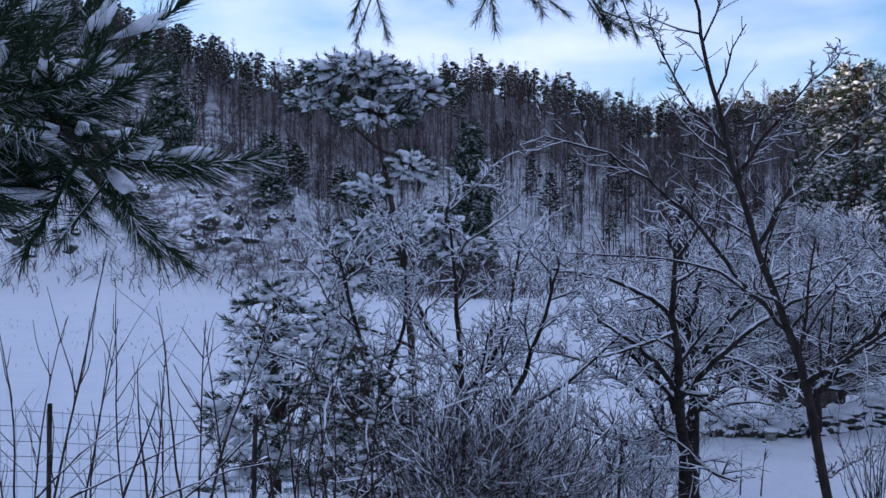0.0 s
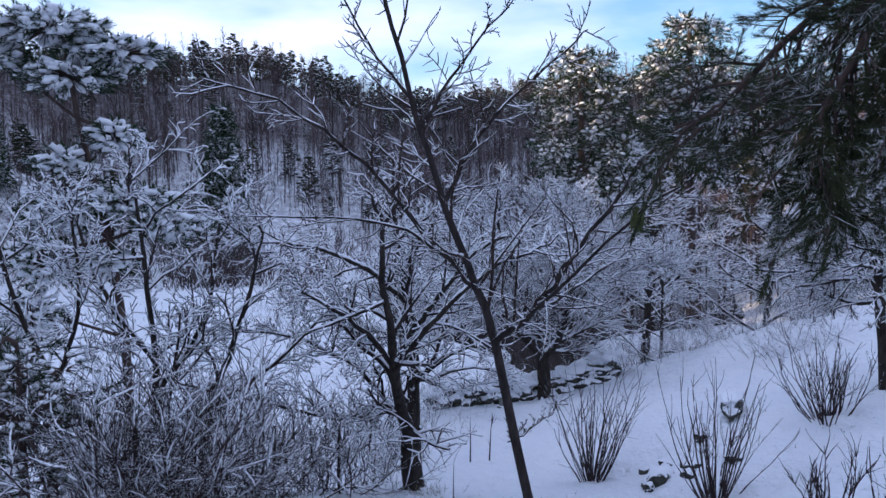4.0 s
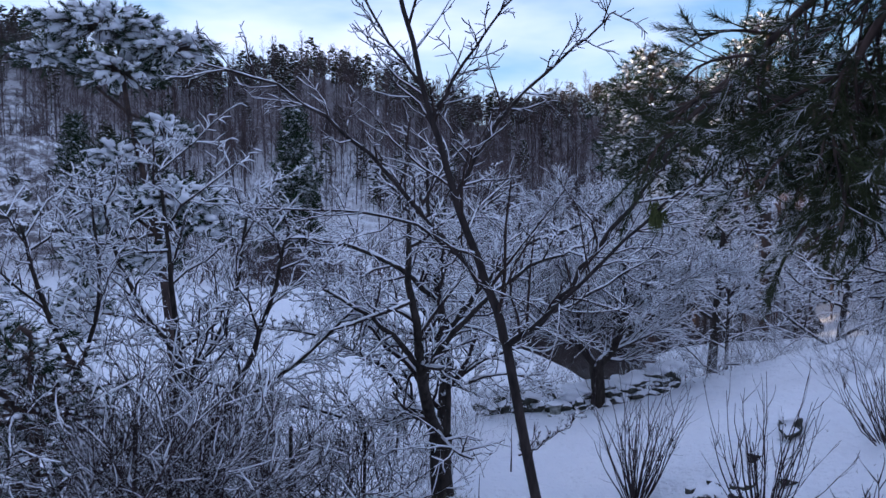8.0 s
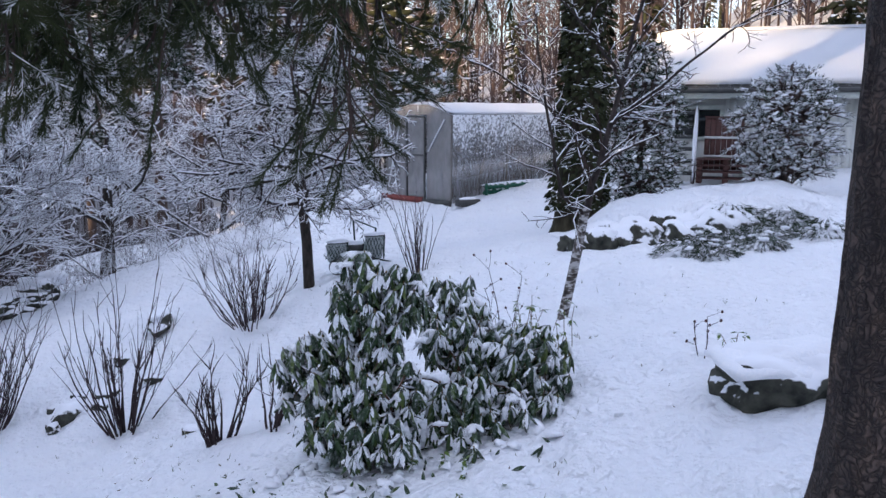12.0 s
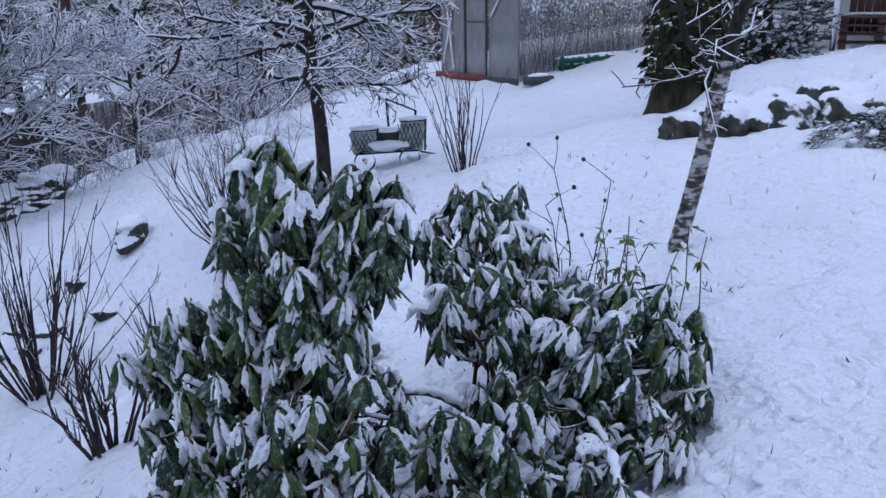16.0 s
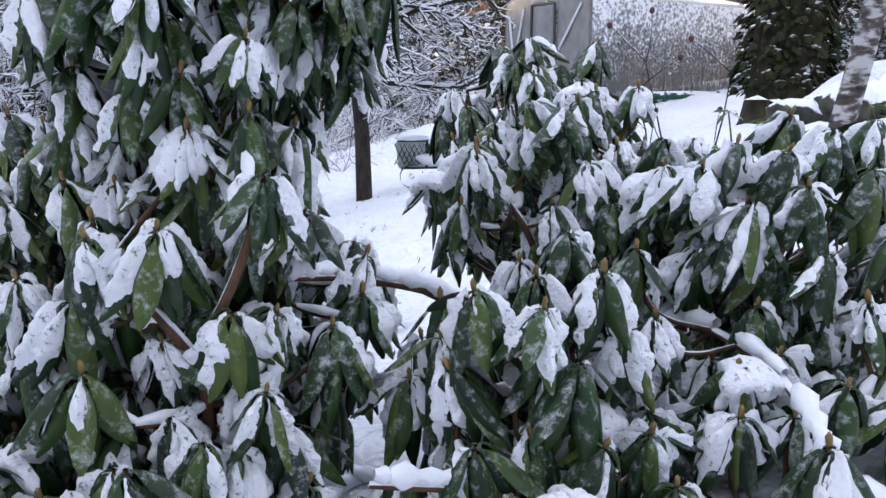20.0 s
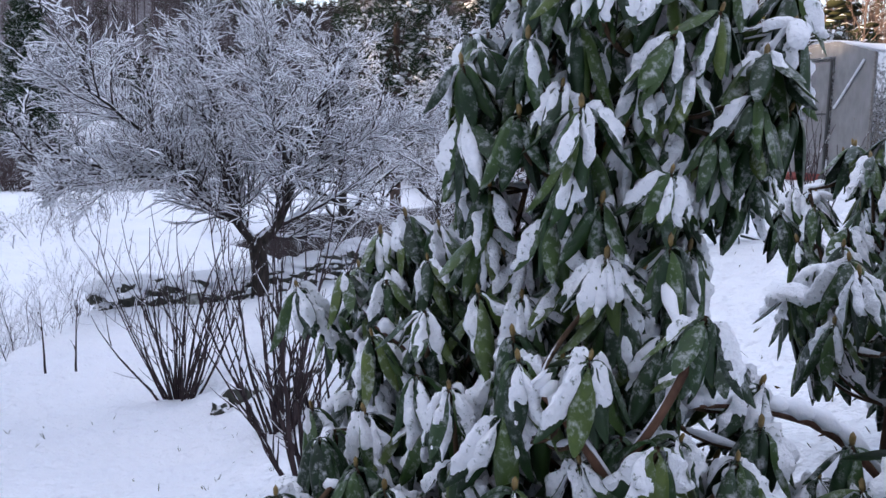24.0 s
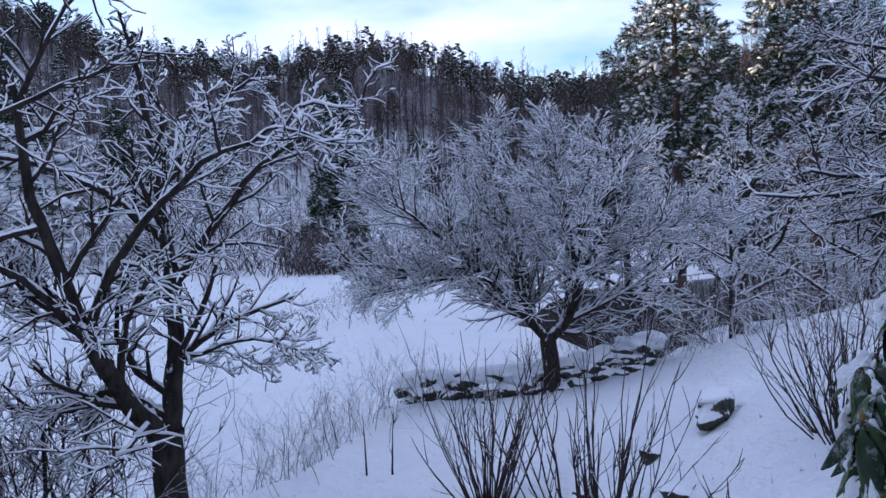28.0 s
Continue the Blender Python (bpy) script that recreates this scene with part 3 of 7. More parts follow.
APPLE_SPEC = [None, (13, 0.40, 50, 5, 0.24, 0.0, 0.15), (8, 0.46, 50, 4, 0.26, 0.02, 0.12), (4, 0.5, 48, 3, 0.25, 0.05, 0.15), (0, 0, 0, 2, 0.2, 0.02, 0)]
YOUNG_SPEC = [None, (20, 0.26, 55, 4, 0.16, 0.05, 0.10), (6, 0.36, 50, 3, 0.2, 0.06, 0.15), (0, 0, 0, 2, 0.2, 0.1, 0)]
DOME_SPEC = [None, (22, 0.44, 42, 5, 0.13, 0.07, 0.12), (11, 0.55, 40, 4, 0.13, 0.09, 0.1), (7, 0.6, 38, 2, 0.16, 0.08, 0.1), (0, 0, 0, 2, 0.2, 0.0, 0)]

# young fruit tree with long straight limbs
yb = plane(-18, [(0.40, 0, 0), (0.2, 0, 0.9), (-0.02, 0, 2.1)])
bare_tree("young_fruit_tree", "slender young fruit tree, bare, with a little snow on its limbs", spot(3.42, 7.55), 3,
          (yb, 0.050, 0.040),
          [(plane(-18, [(-0.02, 0, 2.1), (-0.3, 0.05, 2.9), (-0.62, 0.1, 3.9), (-0.95, 0.1, 5.1), (-1.05, 0, 5.9)]), 0.044, 0.010),
           (plane(-18, [(-0.02, 0, 2.08), (0.35, -0.1, 2.35), (0.75, -0.15, 2.95), (1.35, -0.2, 3.75), (1.75, -0.2, 4.15)]), 0.036, 0.008),
           (plane(-18, [(-0.18, 0.03, 2.55), (-0.6, 0.2, 3.0), (-1.1, 0.3, 3.2), (-2.3, 0.4, 3.25)]), 0.026, 0.006),
           (plane(-18, [(-0.55, 0.1, 2.95), (-1.0, -0.3, 3.6), (-1.7, -0.5, 4.2), (-2.4, -0.6, 4.4)]), 0.024, 0.006),
           (plane(-18, [(-0.45, 0.08, 3.3), (-0.2, 0.2, 3.9), (0.3, 0.3, 4.4), (0.9, 0.3, 4.9)]), 0.026, 0.006),
           (plane(-18, [(0.3, -0.1, 2.35), (0.9, 0.3, 2.6), (1.3, 0.5, 2.85)]), 0.02, 0.005),
           (plane(-18, [(-0.65, 0.1, 4.0), (-0.35, 0.0, 4.5), (0.2, -0.2, 5.1)]), 0.02, 0.005),
           (plane(-18, [(-0.75, 0.1, 4.3), (-1.2, 0.3, 4.9), (-1.5, 0.3, 5.6)]), 0.018, 0.005),
           ([(0.08, -0.08, 2.15), (0.40, -0.55, 2.62), (0.75, -1.18, 3.22), (1.05, -1.70, 3.55)], 0.022, 0.005),
           (plane(-18, [(0.08, 0, 1.15), (0.3, 0.2, 1.2), (0.6, 0.3, 1.45)]), 0.010, 0.004)],
          YOUNG_SPEC, (M_YOUNG, M_YOUNG, M_TWIG_BARE), 2, depth=0.26, thick=0.0034, dust=0.62, dust_r=0.0036)

# clump of moss hanging from the limb that reaches over the lawn
M_MOSS = plain("olive_moss", (0.035, 0.050, 0.010), (0.11, 0.12, 0.030), 30.0, 0.9, 0.2)
moss = thing("hanging_moss", "clump of olive-green moss hanging from a fruit tree limb", "moss", (4.17, 6.37, zat(3.42, 7.55) + 3.20))
out, rm = [[], []], random.Random(17)
for _ in range(60):
    blades(np.array((rm.gauss(0, 0.022), rm.gauss(0, 0.022), rm.uniform(-0.07, 0.03))), (rm.gauss(0, 0.12), rm.gauss(0, 0.12), -1), 5, rm.uniform(0.09, 0.17), 0.0035, 0.42, rm, out)
tagged(part("moss_strands", (np.array(out[0]), out[1]), M_MOSS, moss), kind="stuff")

# old apple tree with a low fork: one stem leans towards the house, one stands
bare_tree("apple_tree", "old apple tree with a low fork and snow-laden crooked limbs", spot(3.7, 12.1), 5,
          ([(0.05, 0, 0), (0.0, 0, 0.45), (0.03, 0, 0.95)], 0.165, 0.15),
          [([(0.0, 0, 0.85), (-0.22, -0.45, 1.35), (-0.42, -0.9, 2.1), (-0.6, -1.25, 3.1), (-0.65, -1.4, 4.2)], 0.115, 0.018),
           ([(0.03, 0, 0.9), (0.12, 0.1, 1.6), (0.1, 0.2, 2.4), (0.0, 0.3, 3.3), (-0.1, 0.3, 4.4)], 0.12, 0.018),
           ([(0.0, 0, 1.1), (-0.45, -0.15, 1.45), (-0.7, -0.2, 1.25), (-1.3, -0.3, 1.3), (-2.2, -0.4, 1.7)], 0.065, 0.012),
           ([(-0.4, -0.1, 1.5), (-0.8, 0.0, 2.0), (-1.6, 0.1, 2.4), (-2.5, 0.2, 2.6)], 0.04, 0.01),
           ([(0.1, 0.2, 2.3), (0.55, 0.1, 2.9), (1.1, 0.0, 3.6), (2.0, -0.2, 3.9)], 0.06, 0.012),
           ([(0.05, 0.25, 2.8), (-0.6, 0.3, 3.4), (-1.4, 0.3, 3.7), (-2.4, 0.3, 3.8)], 0.055, 0.012),
           ([(-0.42, -0.9, 2.1), (-1.0, -1.2, 2.8), (-1.7, -1.4, 3.2)], 0.05, 0.01),
           ([(-0.4, -0.85, 2.0), (0.0, -1.3, 2.7), (0.7, -1.6, 3.4), (1.5, -1.8, 3.7)], 0.055, 0.01),
           ([(0.05, 0.2, 2.0), (0.0, 0.9, 2.7), (0.2, 1.6, 3.2), (0.7, 2.2, 3.5)], 0.05, 0.012),
           ([(0.0, 0.3, 3.2), (0.4, 0.2, 3.9), (1.0, 0.2, 4.4)], 0.035, 0.01),
           ([(0.1, 0.1, 1.6), (0.9, -0.2, 1.85), (1.5, -0.4, 1.7)], 0.028, 0.006)],
          APPLE_SPEC, (M_APPLE, M_APPLE, M_TWIG), 2, thick=0.006, dust=0.85, dust_r=0.0095)

# spreading tree by the stone wall, with a dense snowy dome
bare_tree("spreading_fruit_tree", "spreading tree with a forked trunk and dense snowy dome of twigs", spot(9.46, 20.5), 8,
          (plane(-15, [(0, 0, 0), (0.02, 0, 0.6), (-0.05, 0, 1.15)]), 0.19, 0.17),
          [(plane(-15, [(-0.05, 0, 1.1), (-0.5, 0, 1.7), (-1.3, -0.2, 2.4), (-2.6, -0.4, 2.7), (-4.0, -0.6, 2.9)]), 0.12, 0.02),
           (plane(-15, [(-0.05, 0, 1.1), (0.45, 0, 1.6), (0.75, 0, 2.6), (1.1, 0, 3.6), (1.5, 0, 4.8)]), 0.13, 0.02),
           (plane(-15, [(-0.4, 0, 1.6), (-0.5, 0.3, 2.6), (-0.8, 0.5, 3.8), (-1.2, 0.6, 5.0)]), 0.08, 0.015),
           (plane(-15, [(-0.8, -0.1, 2.0), (-1.6, -1.0, 3.0), (-2.4, -1.5, 3.8), (-3.1, -1.7, 4.3)]), 0.06, 0.012),
           (plane(-15, [(0.75, 0, 2.5), (1.6, 0.3, 3.1), (2.5, 0.5, 3.4), (3.3, 0.6, 3.5)]), 0.06, 0.012),
           (plane(-15, [(0.6, 0, 2.0), (0.6, -0.8, 2.9), (0.4, -1.5, 3.9), (0.3, -1.8, 4.9)]), 0.06, 0.012),
           (plane(-15, [(-0.3, 0, 1.5), (-0.4, 1.0, 2.5), (-1.0, 2.0, 3.3), (-1.6, 2.4, 3.9)]), 0.06, 0.012),
           (plane(-15, [(-1.3, -0.2, 2.4), (-1.9, -0.9, 2.6), (-2.6, -1.6, 2.5), (-3.3, -1.9, 2.4)]), 0.05, 0.01),
           (plane(-15, [(0.9, 0, 3.1), (0.3, 0.4, 4.0), (0.0, 0.6, 5.2)]), 0.05, 0.01)],
          DOME_SPEC, (M_APPLE, M_APPLE, M_TWIG), 2, thick=0.006, dust=0.92, dust_r=0.0105)


def fan_tree(name, label, at, seed, h, spread, mats=(M_APPLE, M_TWIG), start=0.25, n=16, flat=0.25, r=0.13, kids=(9, 6, 4), snow=2, thick=0.0085, bend=0.03, dust=0.9, dust_r=0.0145):
    """An upright tree with limbs all the way up."""
    rng = random.Random(seed)
    tree = thing(name, label, "tree", at)
    trunk, _ = crook((0, 0, 0), (0, 0, 1), h, 8, bend, 0.05, rng)
    store = {0: [(trunk, np.linspace(r, 0.02, 9))]}
    spec = [None, (kids[0], 0.45, 48, 5, 0.12 + bend, 0.01, 0.2), (kids[1], 0.5, 45, 3, 0.16, 0.0, 0.15), (kids[2], 0.5, 42, 2, 0.2, 0.02, 0.1), (0, 0, 0, 2, 0.2, 0.0, 0)]
    for i in range(n):
        f = start + (0.97 - start) * (i + rng.random()) / n
        x = f * 8
        j = min(int(x), 7)
        p = trunk[j] + (trunk[j + 1] - trunk[j]) * (x - j)
        a = i * 2.4 + rng.uniform(-0.4, 0.4)
        d = unit((math.cos(a), math.sin(a), flat + rng.gauss(0, 0.12)))
        L = spread * (1.15 - 0.8 * f) * rng.uniform(0.75, 1.15)
        grow(store, p, d, L, r * 0.45 * (1.1 - f) + 0.008, 1, spec, rng)
    tree_parts(tree, store, (mats[0], mats[0], mats[1]), (8, 5, 3, 3, 3), snow=snow, thick=thick, dust=dust, dust_r=dust_r)
    return tree


fan_tree("larch", "larch with drooping level branches thick with snow", spot(11.6, 11.35), 21, 6.5, 2.0, start=0.2, n=52, flat=0.05, r=0.095, kids=(10, 6, 3), bend=0.10, thick=0.006, dust=0.7, dust_r=0.0085)
fan_tree("riverside_alder", "riverside alder with fine snow-covered branches", spot(13.2, 26.8), 22, 7.5, 3.6, n=18, flat=0.6, r=0.2, kids=(9, 6, 3), snow=1)
fan_tree("riverside_alder", "riverside alder with a dense snowy crown", spot(17.8, 29.7), 23, 9.0, 4.0, n=20, flat=0.6, r=0.22, kids=(9, 6, 3), snow=1)
fan_tree("riverside_alder", "tall riverside alder with snowy twigs behind the greenhouse", spot(17.0, 21.5), 24, 8.5, 3.4, n=18, flat=0.5, r=0.14, kids=(9, 6, 3), snow=1)
fan_tree("riverside_alder", "snow-covered alder behind the larch", spot(21.5, 23.5), 25, 8.0, 3.2, n=18, flat=0.5, r=0.13, kids=(9, 6, 3), snow=1)
fan_tree("riverside_alder", "slim alder with snowy twigs on the river bank", spot(14.5, 23.0), 26, 6.0, 2.6, n=16, flat=0.5, r=0.09, kids=(8, 6, 3), snow=1)

# young birch beside the path
bare_tree("young_birch", "leaning young birch with peeling pale bark", spot(9.95, 5.4), 31,
          (plane(-55, [(-0.1, 0, 0), (0.02, 0, 0.6), (0.12, 0, 1.25)]), 0.058, 0.047),
          [(plane(-55, [(0.12, 0, 1.2), (0.3, 0.1, 1.9), (0.55, 0.2, 2.9), (0.9, 0.3, 4.2)]), 0.044, 0.010),
           (plane(-55, [(0.1, 0, 1.15), (-0.15, -0.1, 1.4), (-0.3, -0.1, 2.2), (-0.45, 0, 3.2)]), 0.028, 0.006),
           (plane(-55, [(0.35, 0.1, 2.1), (0.9, 0.2, 2.5), (1.6, 0.3, 3.1), (2.3, 0.3, 3.4)]), 0.025, 0.006),
           (plane(-55, [(0.25, 0.1, 1.8), (-0.2, 0.4, 2.2), (-0.9, 0.5, 2.7), (-1.5, 0.5, 2.9)]), 0.022, 0.005),
           (plane(-55, [(0.45, 0.15, 2.5), (0.1, -0.3, 3.0), (-0.5, -0.5, 3.5)]), 0.02, 0.005)],
          YOUNG_SPEC, (M_BIRCH, M_YOUNG, M_TWIG_BARE), 2, depth=0.2, thick=0.0034, dust=0.4, dust_r=0.0036)


# ---------- shrubs with upright canes ----------
def cane_shrub(name, label, at, seed, n, h, lean, foot=0.22, twigs=3, mat=None, r=0.008, jit=0.07):
    rng = random.Random(seed)
    s = thing(name, label, "shrub", at, "shrubs in the snow")
    fine = Tubes()
    for i in range(n):
        a = rng.uniform(0, 6.28)
        k = rng.uniform(0.05, 1.0)
        p = np.array((math.cos(a) * foot * k, math.sin(a) * foot * k, 0))
        d = (math.cos(a) * lean * k, math.sin(a) * lean * k, 1)
        L = h * rng.uniform(0.55, 1.08)
        pts, _ = crook(p, d, L, 7, jit, 0.05, rng)
        rr = r * rng.uniform(0.7, 1.4)
        cane = Tubes()
        cane.add(pts, np.linspace(rr, 0.0028, 8), 5)
        part("cane", cane.geo(), mat or M_CANE, s)
        for _ in range(rng.randint(0, twigs * 2)):
            f = rng.uniform(0.3, 0.95) * 7
            j = int(f)
            q = pts[j] + (pts[j + 1] - pts[j]) * (f - j)
            d2 = aside(unit(pts[j + 1] - pts[j]), rng.uniform(0.35, 0.8), rng)
            p2, _ = crook(q, d2, L * rng.uniform(0.1, 0.35), 4, 0.12, 0.12, rng)
            fine.add(p2, np.linspace(rr * 0.5, 0.0018, 5), 3)
    if not fine.empty():
        tagged(part("twig_mass", fine.geo(), mat or M_CANE, s), kind="stuff")
    return s


cane_shrub("currant_bush", "currant bush of bare upright canes in the snow", spot(6.95, 12.75), 41, 40, 1.95, 0.78, r=0.0115)
cane_shrub("currant_bush", "currant bush of bare canes with snow at its foot", spot(7.4, 10.0), 42, 34, 1.9, 0.74, r=0.0115)
cane_shrub("twiggy_shrub", "wide twiggy bush dusted with snow", spot(9.8, 10.6), 43, 50, 1.35, 1.0, 0.3, 4, M_CANE, 0.009, 0.10)
cane_shrub("currant_bush", "small currant bush with thin bare canes", spot(12.0, 9.25), 44, 22, 1.3, 0.38, 0.16)
cane_shrub("budding_shrub", "low shrub of spreading budded twigs in the snow", spot(6.93, 7.42), 47, 16, 0.95, 0.5, 0.12, 6, M_CANE, 0.012, 0.09)
cane_shrub("budding_shrub", "small budded shrub beside the rhododendron", spot(7.25, 7.05), 46, 9, 0.95, 0.7, 0.08, 4, M_CANE, 0.011, 0.12)


# ---------- rhododendrons ----------
def leaf_material():
    """Leathery leaf: dark to olive green from leaf to leaf, with a paler midrib side and a little rime."""
    m, n, l, b = material("rhododendron_leaf", 0.40)
    b.inputs["Specular IOR Level"].default_value = 0.3
    geo, info = n.new("ShaderNodeNewGeometry"), n.new("ShaderNodeObjectInfo")
    mixed = math_of(n, l, "FRACT", math_of(n, l, "ADD", geo.outputs["Random Per Island"], info.outputs["Random"]), 0.0)
    own = ramp_of(n, l, mixed, [(0.0, (0.009, 0.024, 0.010)), (0.55, (0.020, 0.050, 0.016)), (0.82, (0.045, 0.085, 0.020)), (1.0, (0.09, 0.125, 0.030))])
    v = noise_of(n, l, 26.0, 5.0)
    tone = n.new("ShaderNodeMixRGB")
    tone.blend_type = "MULTIPLY"
    tone.inputs[0].default_value = 1.0
    l.new(own, tone.inputs[1])
    l.new(ramp_of(n, l, v, [(0.3, (0.6, 0.65, 0.6)), (0.7, (1.15, 1.1, 1.0))]), tone.inputs[2])
    rime = ramp_of(n, l, noise_of(n, l, 42.0, 7.0, rough=0.72), [(0.51, (0, 0, 0)), (0.72, (0.55, 0.55, 0.55))])
    sep = n.new("ShaderNodeSeparateXYZ")
    l.new(geo.outputs["Normal"], sep.inputs[0])
    up = ramp_of(n, l, math_of(n, l, "ADD", math_of(n, l, "MULTIPLY", sep.outputs["Z"], 0.5), 0.5), [(0.46, (0, 0, 0)), (0.60, (1, 1, 1))])
    mix = n.new("ShaderNodeMixRGB")
    l.new(math_of(n, l, "MULTIPLY", rime, up), mix.inputs[0])
    l.new(tone.outputs[0], mix.inputs[1])
    mix.inputs[2].default_value = (*SNOW, 1)
    l.new(mix.outputs[0], b.inputs["Base Color"])
    bump_of(n, l, b, v, 0.25, 0.01)
    return m


def leaf_snow_material():
    """Snow on leaves: soft and lumpy, worn thin in spots so that the leaf shows through."""
    m, n, l, b = material("leaf_snow", 0.6)
    v = noise_of(n, l, 75.0, 4.0, rough=0.65)
    l.new(ramp_of(n, l, v, [(0.30, (0.90, 0.905, 0.92)), (0.60, (0.86, 0.87, 0.90)), (0.66, (0.40, 0.43, 0.40)), (0.72, (0.045, 0.075, 0.035))]), b.inputs["Base Color"])
    bump_of(n, l, b, math_of(n, l, "ADD", math_of(n, l, "MULTIPLY", noise_of(n, l, 28.0, 3.0), 2.0), v), 0.5, 0.02)
    return m


M_LEAF = leaf_material()
M_LEAF_SNOW = leaf_snow_material()


def arc_of(length, first, last, n=40, rate=7.0):
    """A hanging leaf in profile: it leaves the twig at one angle and bends down to another."""
    f = (np.arange(n) + 0.5) / n
    th = first + (last - first) * (1 - np.exp(-rate * f))
    x = np.concatenate([[0], np.cumsum(np.cos(th))]) * length / n
    z = np.concatenate([[0], np.cumsum(np.sin(th))]) * length / n
    return x, z, np.concatenate([th[:1], th])


def on_leaf(arc, f, c, width, curl, lift=0.0):
    """The point at f along the leaf and c across it (-1 to 1), lifted off its outer face."""
    x, z, th = arc
    u = np.linspace(0, 1, len(x))
    px_, pz_, a = np.interp(f, u, x), np.interp(f, u, z), np.interp(f, u, th)
    blade = np.clip((f - 0.10) / 0.90, 0, 1)
    w = np.maximum(width * 0.5 * np.sin(math.pi * np.clip(0.02 + 0.96 * blade ** 0.9, 0, 1)) ** 0.7, 0.0016)
    off = lift - curl * w * c * c + 0.03 * width * (np.abs(c) - 0.5) * (np.abs(c) < 0.5)
    return np.stack([px_ - np.sin(a) * off, w * c * (1 - 0.18 * curl * np.abs(c)), pz_ + np.cos(a) * off], -1)


def leaf_mesh(rng, length, width, first, last, curl):
    arc = arc_of(length, first, last)
    F_, C_ = np.meshgrid(np.array([0, 0.07, 0.14, 0.26, 0.42, 0.58, 0.74, 0.88, 1.0]), np.array([-1, -0.5, 0, 0.5, 1]), indexing="ij")
    V = on_leaf(arc, F_, C_, width, curl).reshape(-1, 3)
    F = np.array([[i * 5 + j, i * 5 + j + 1, i * 5 + 6 + j, i * 5 + 5 + j] for i in range(8) for j in range(4)])
    # snow: uneven pads that break off towards the edges and the tip
    rows, cols = 17, 9
    U, W = np.meshgrid(np.linspace(0.03, 0.97, rows), np.linspace(-0.95, 0.95, cols), indexing="ij")
    ph, end, side = rng.uniform(0, 50), rng.uniform(0.4, 0.9), rng.uniform(-0.35, 0.35)
    lumps = np.array([noise.fractal((u * length * 34 + ph, w * width * 20, ph * 0.3), 1.0, 2.0, 2) for u, w in zip(U.ravel(), W.ravel())]).reshape(U.shape)
    body = 0.95 - np.abs((W - side) / 0.74) ** 2.0 - 1.3 * np.clip((U - end) / 0.2, 0, 1) - 0.6 * np.clip((0.14 - U) / 0.14, 0, 1)
    hgt = 0.016 * (body * 0.85 + lumps * 0.95 - 0.15)
    keep = hgt > 0
    S = on_leaf(arc, U, W, width, curl, np.clip(hgt, -0.0035, 0.02)).reshape(-1, 3)
    S[:, 0] += 0.0005
    G = [[i * cols + j, i * cols + j + 1, i * cols + cols + 1 + j, i * cols + cols + j] for i in range(rows - 1) for j in range(cols - 1)
         if keep[i, j] or keep[i, j + 1] or keep[i + 1, j] or keep[i + 1, j + 1]]
    used = sorted({k for g in G for k in g})
    where = {k: i for i, k in enumerate(used)}
    return (V, F), (S[used], np.array([[where[k] for k in g] for g in G]))


rl = random.Random(51)
LEAF_KINDS = [leaf_mesh(rl, rl.uniform(0.125, 0.165), rl.uniform(0.038, 0.050), radians(rl.uniform(-15, 25)), radians(rl.uniform(-90, -68)), rl.uniform(0.5, 1.1)) for _ in range(14)]
LEAF_KINDS += [leaf_mesh(rl, rl.uniform(0.11, 0.15), rl.uniform(0.036, 0.046), radians(rl.uniform(0, 20)), radians(rl.uniform(-66, -42)), rl.uniform(0.2, 0.6)) for _ in range(4)]
LEAF_ME = [mesh_of("leaf", *k[0], M_LEAF) for k in LEAF_KINDS]
LEAF_SNOW_ME = [mesh_of("leaf_snow", *k[1], M_LEAF_SNOW) for k in LEAF_KINDS]


def crown_snow(rng):
    """A cushion of snow draped over the shoulders of a whorl, longer on some sides."""
    arc = arc_of(0.19, radians(rng.uniform(8, 20)), radians(-78), rate=3.2)
    nu, nv = 24, 9
    ph = rng.uniform(0, 60)
    V = []
    for j in range(nv):
        for i in range(nu):
            a = 2 * math.pi * i / nu
            reach = 0.30 + 0.34 * noise.noise((math.cos(a) * 1.3 + ph, math.sin(a) * 1.3, 0.0)) + 0.16 * noise.noise((math.cos(a) * 4 + ph, math.sin(a) * 4, 3.0))
            v = j / (nv - 1)
            f = v * max(reach, 0.12)
            thick = 0.013 * math.sqrt(max(0.0, 1 - v ** 3)) + 0.006 * noise.noise((math.cos(a) * v * 5 + ph, math.sin(a) * v * 5, 7.0)) * (1 - v)
            p = on_leaf(arc, f, 0.0, 0.04, 0.0, thick if j < nv - 1 else -0.006)
            V.append((p[0] * math.cos(a), p[0] * math.sin(a), p[2]))
    F = [[j * nu + i, j * nu + (i + 1) % nu, j * nu + nu + (i + 1) % nu, j * nu + nu + i] for j in range(nv - 1) for i in range(nu)]
    return np.array(V), np.array(F)


CROWN_SNOW = [crown_snow(rl) for _ in range(8)]


def rounded(path):
    P = np.array(path, float)
    for _ in range(2):
        Q = [P[0]]
        for b, c in zip(P[:-1], P[1:]):
            Q += [b * 0.75 + c * 0.25, b * 0.25 + c * 0.75]
        P = np.array(Q + [P[-1]])
    return P


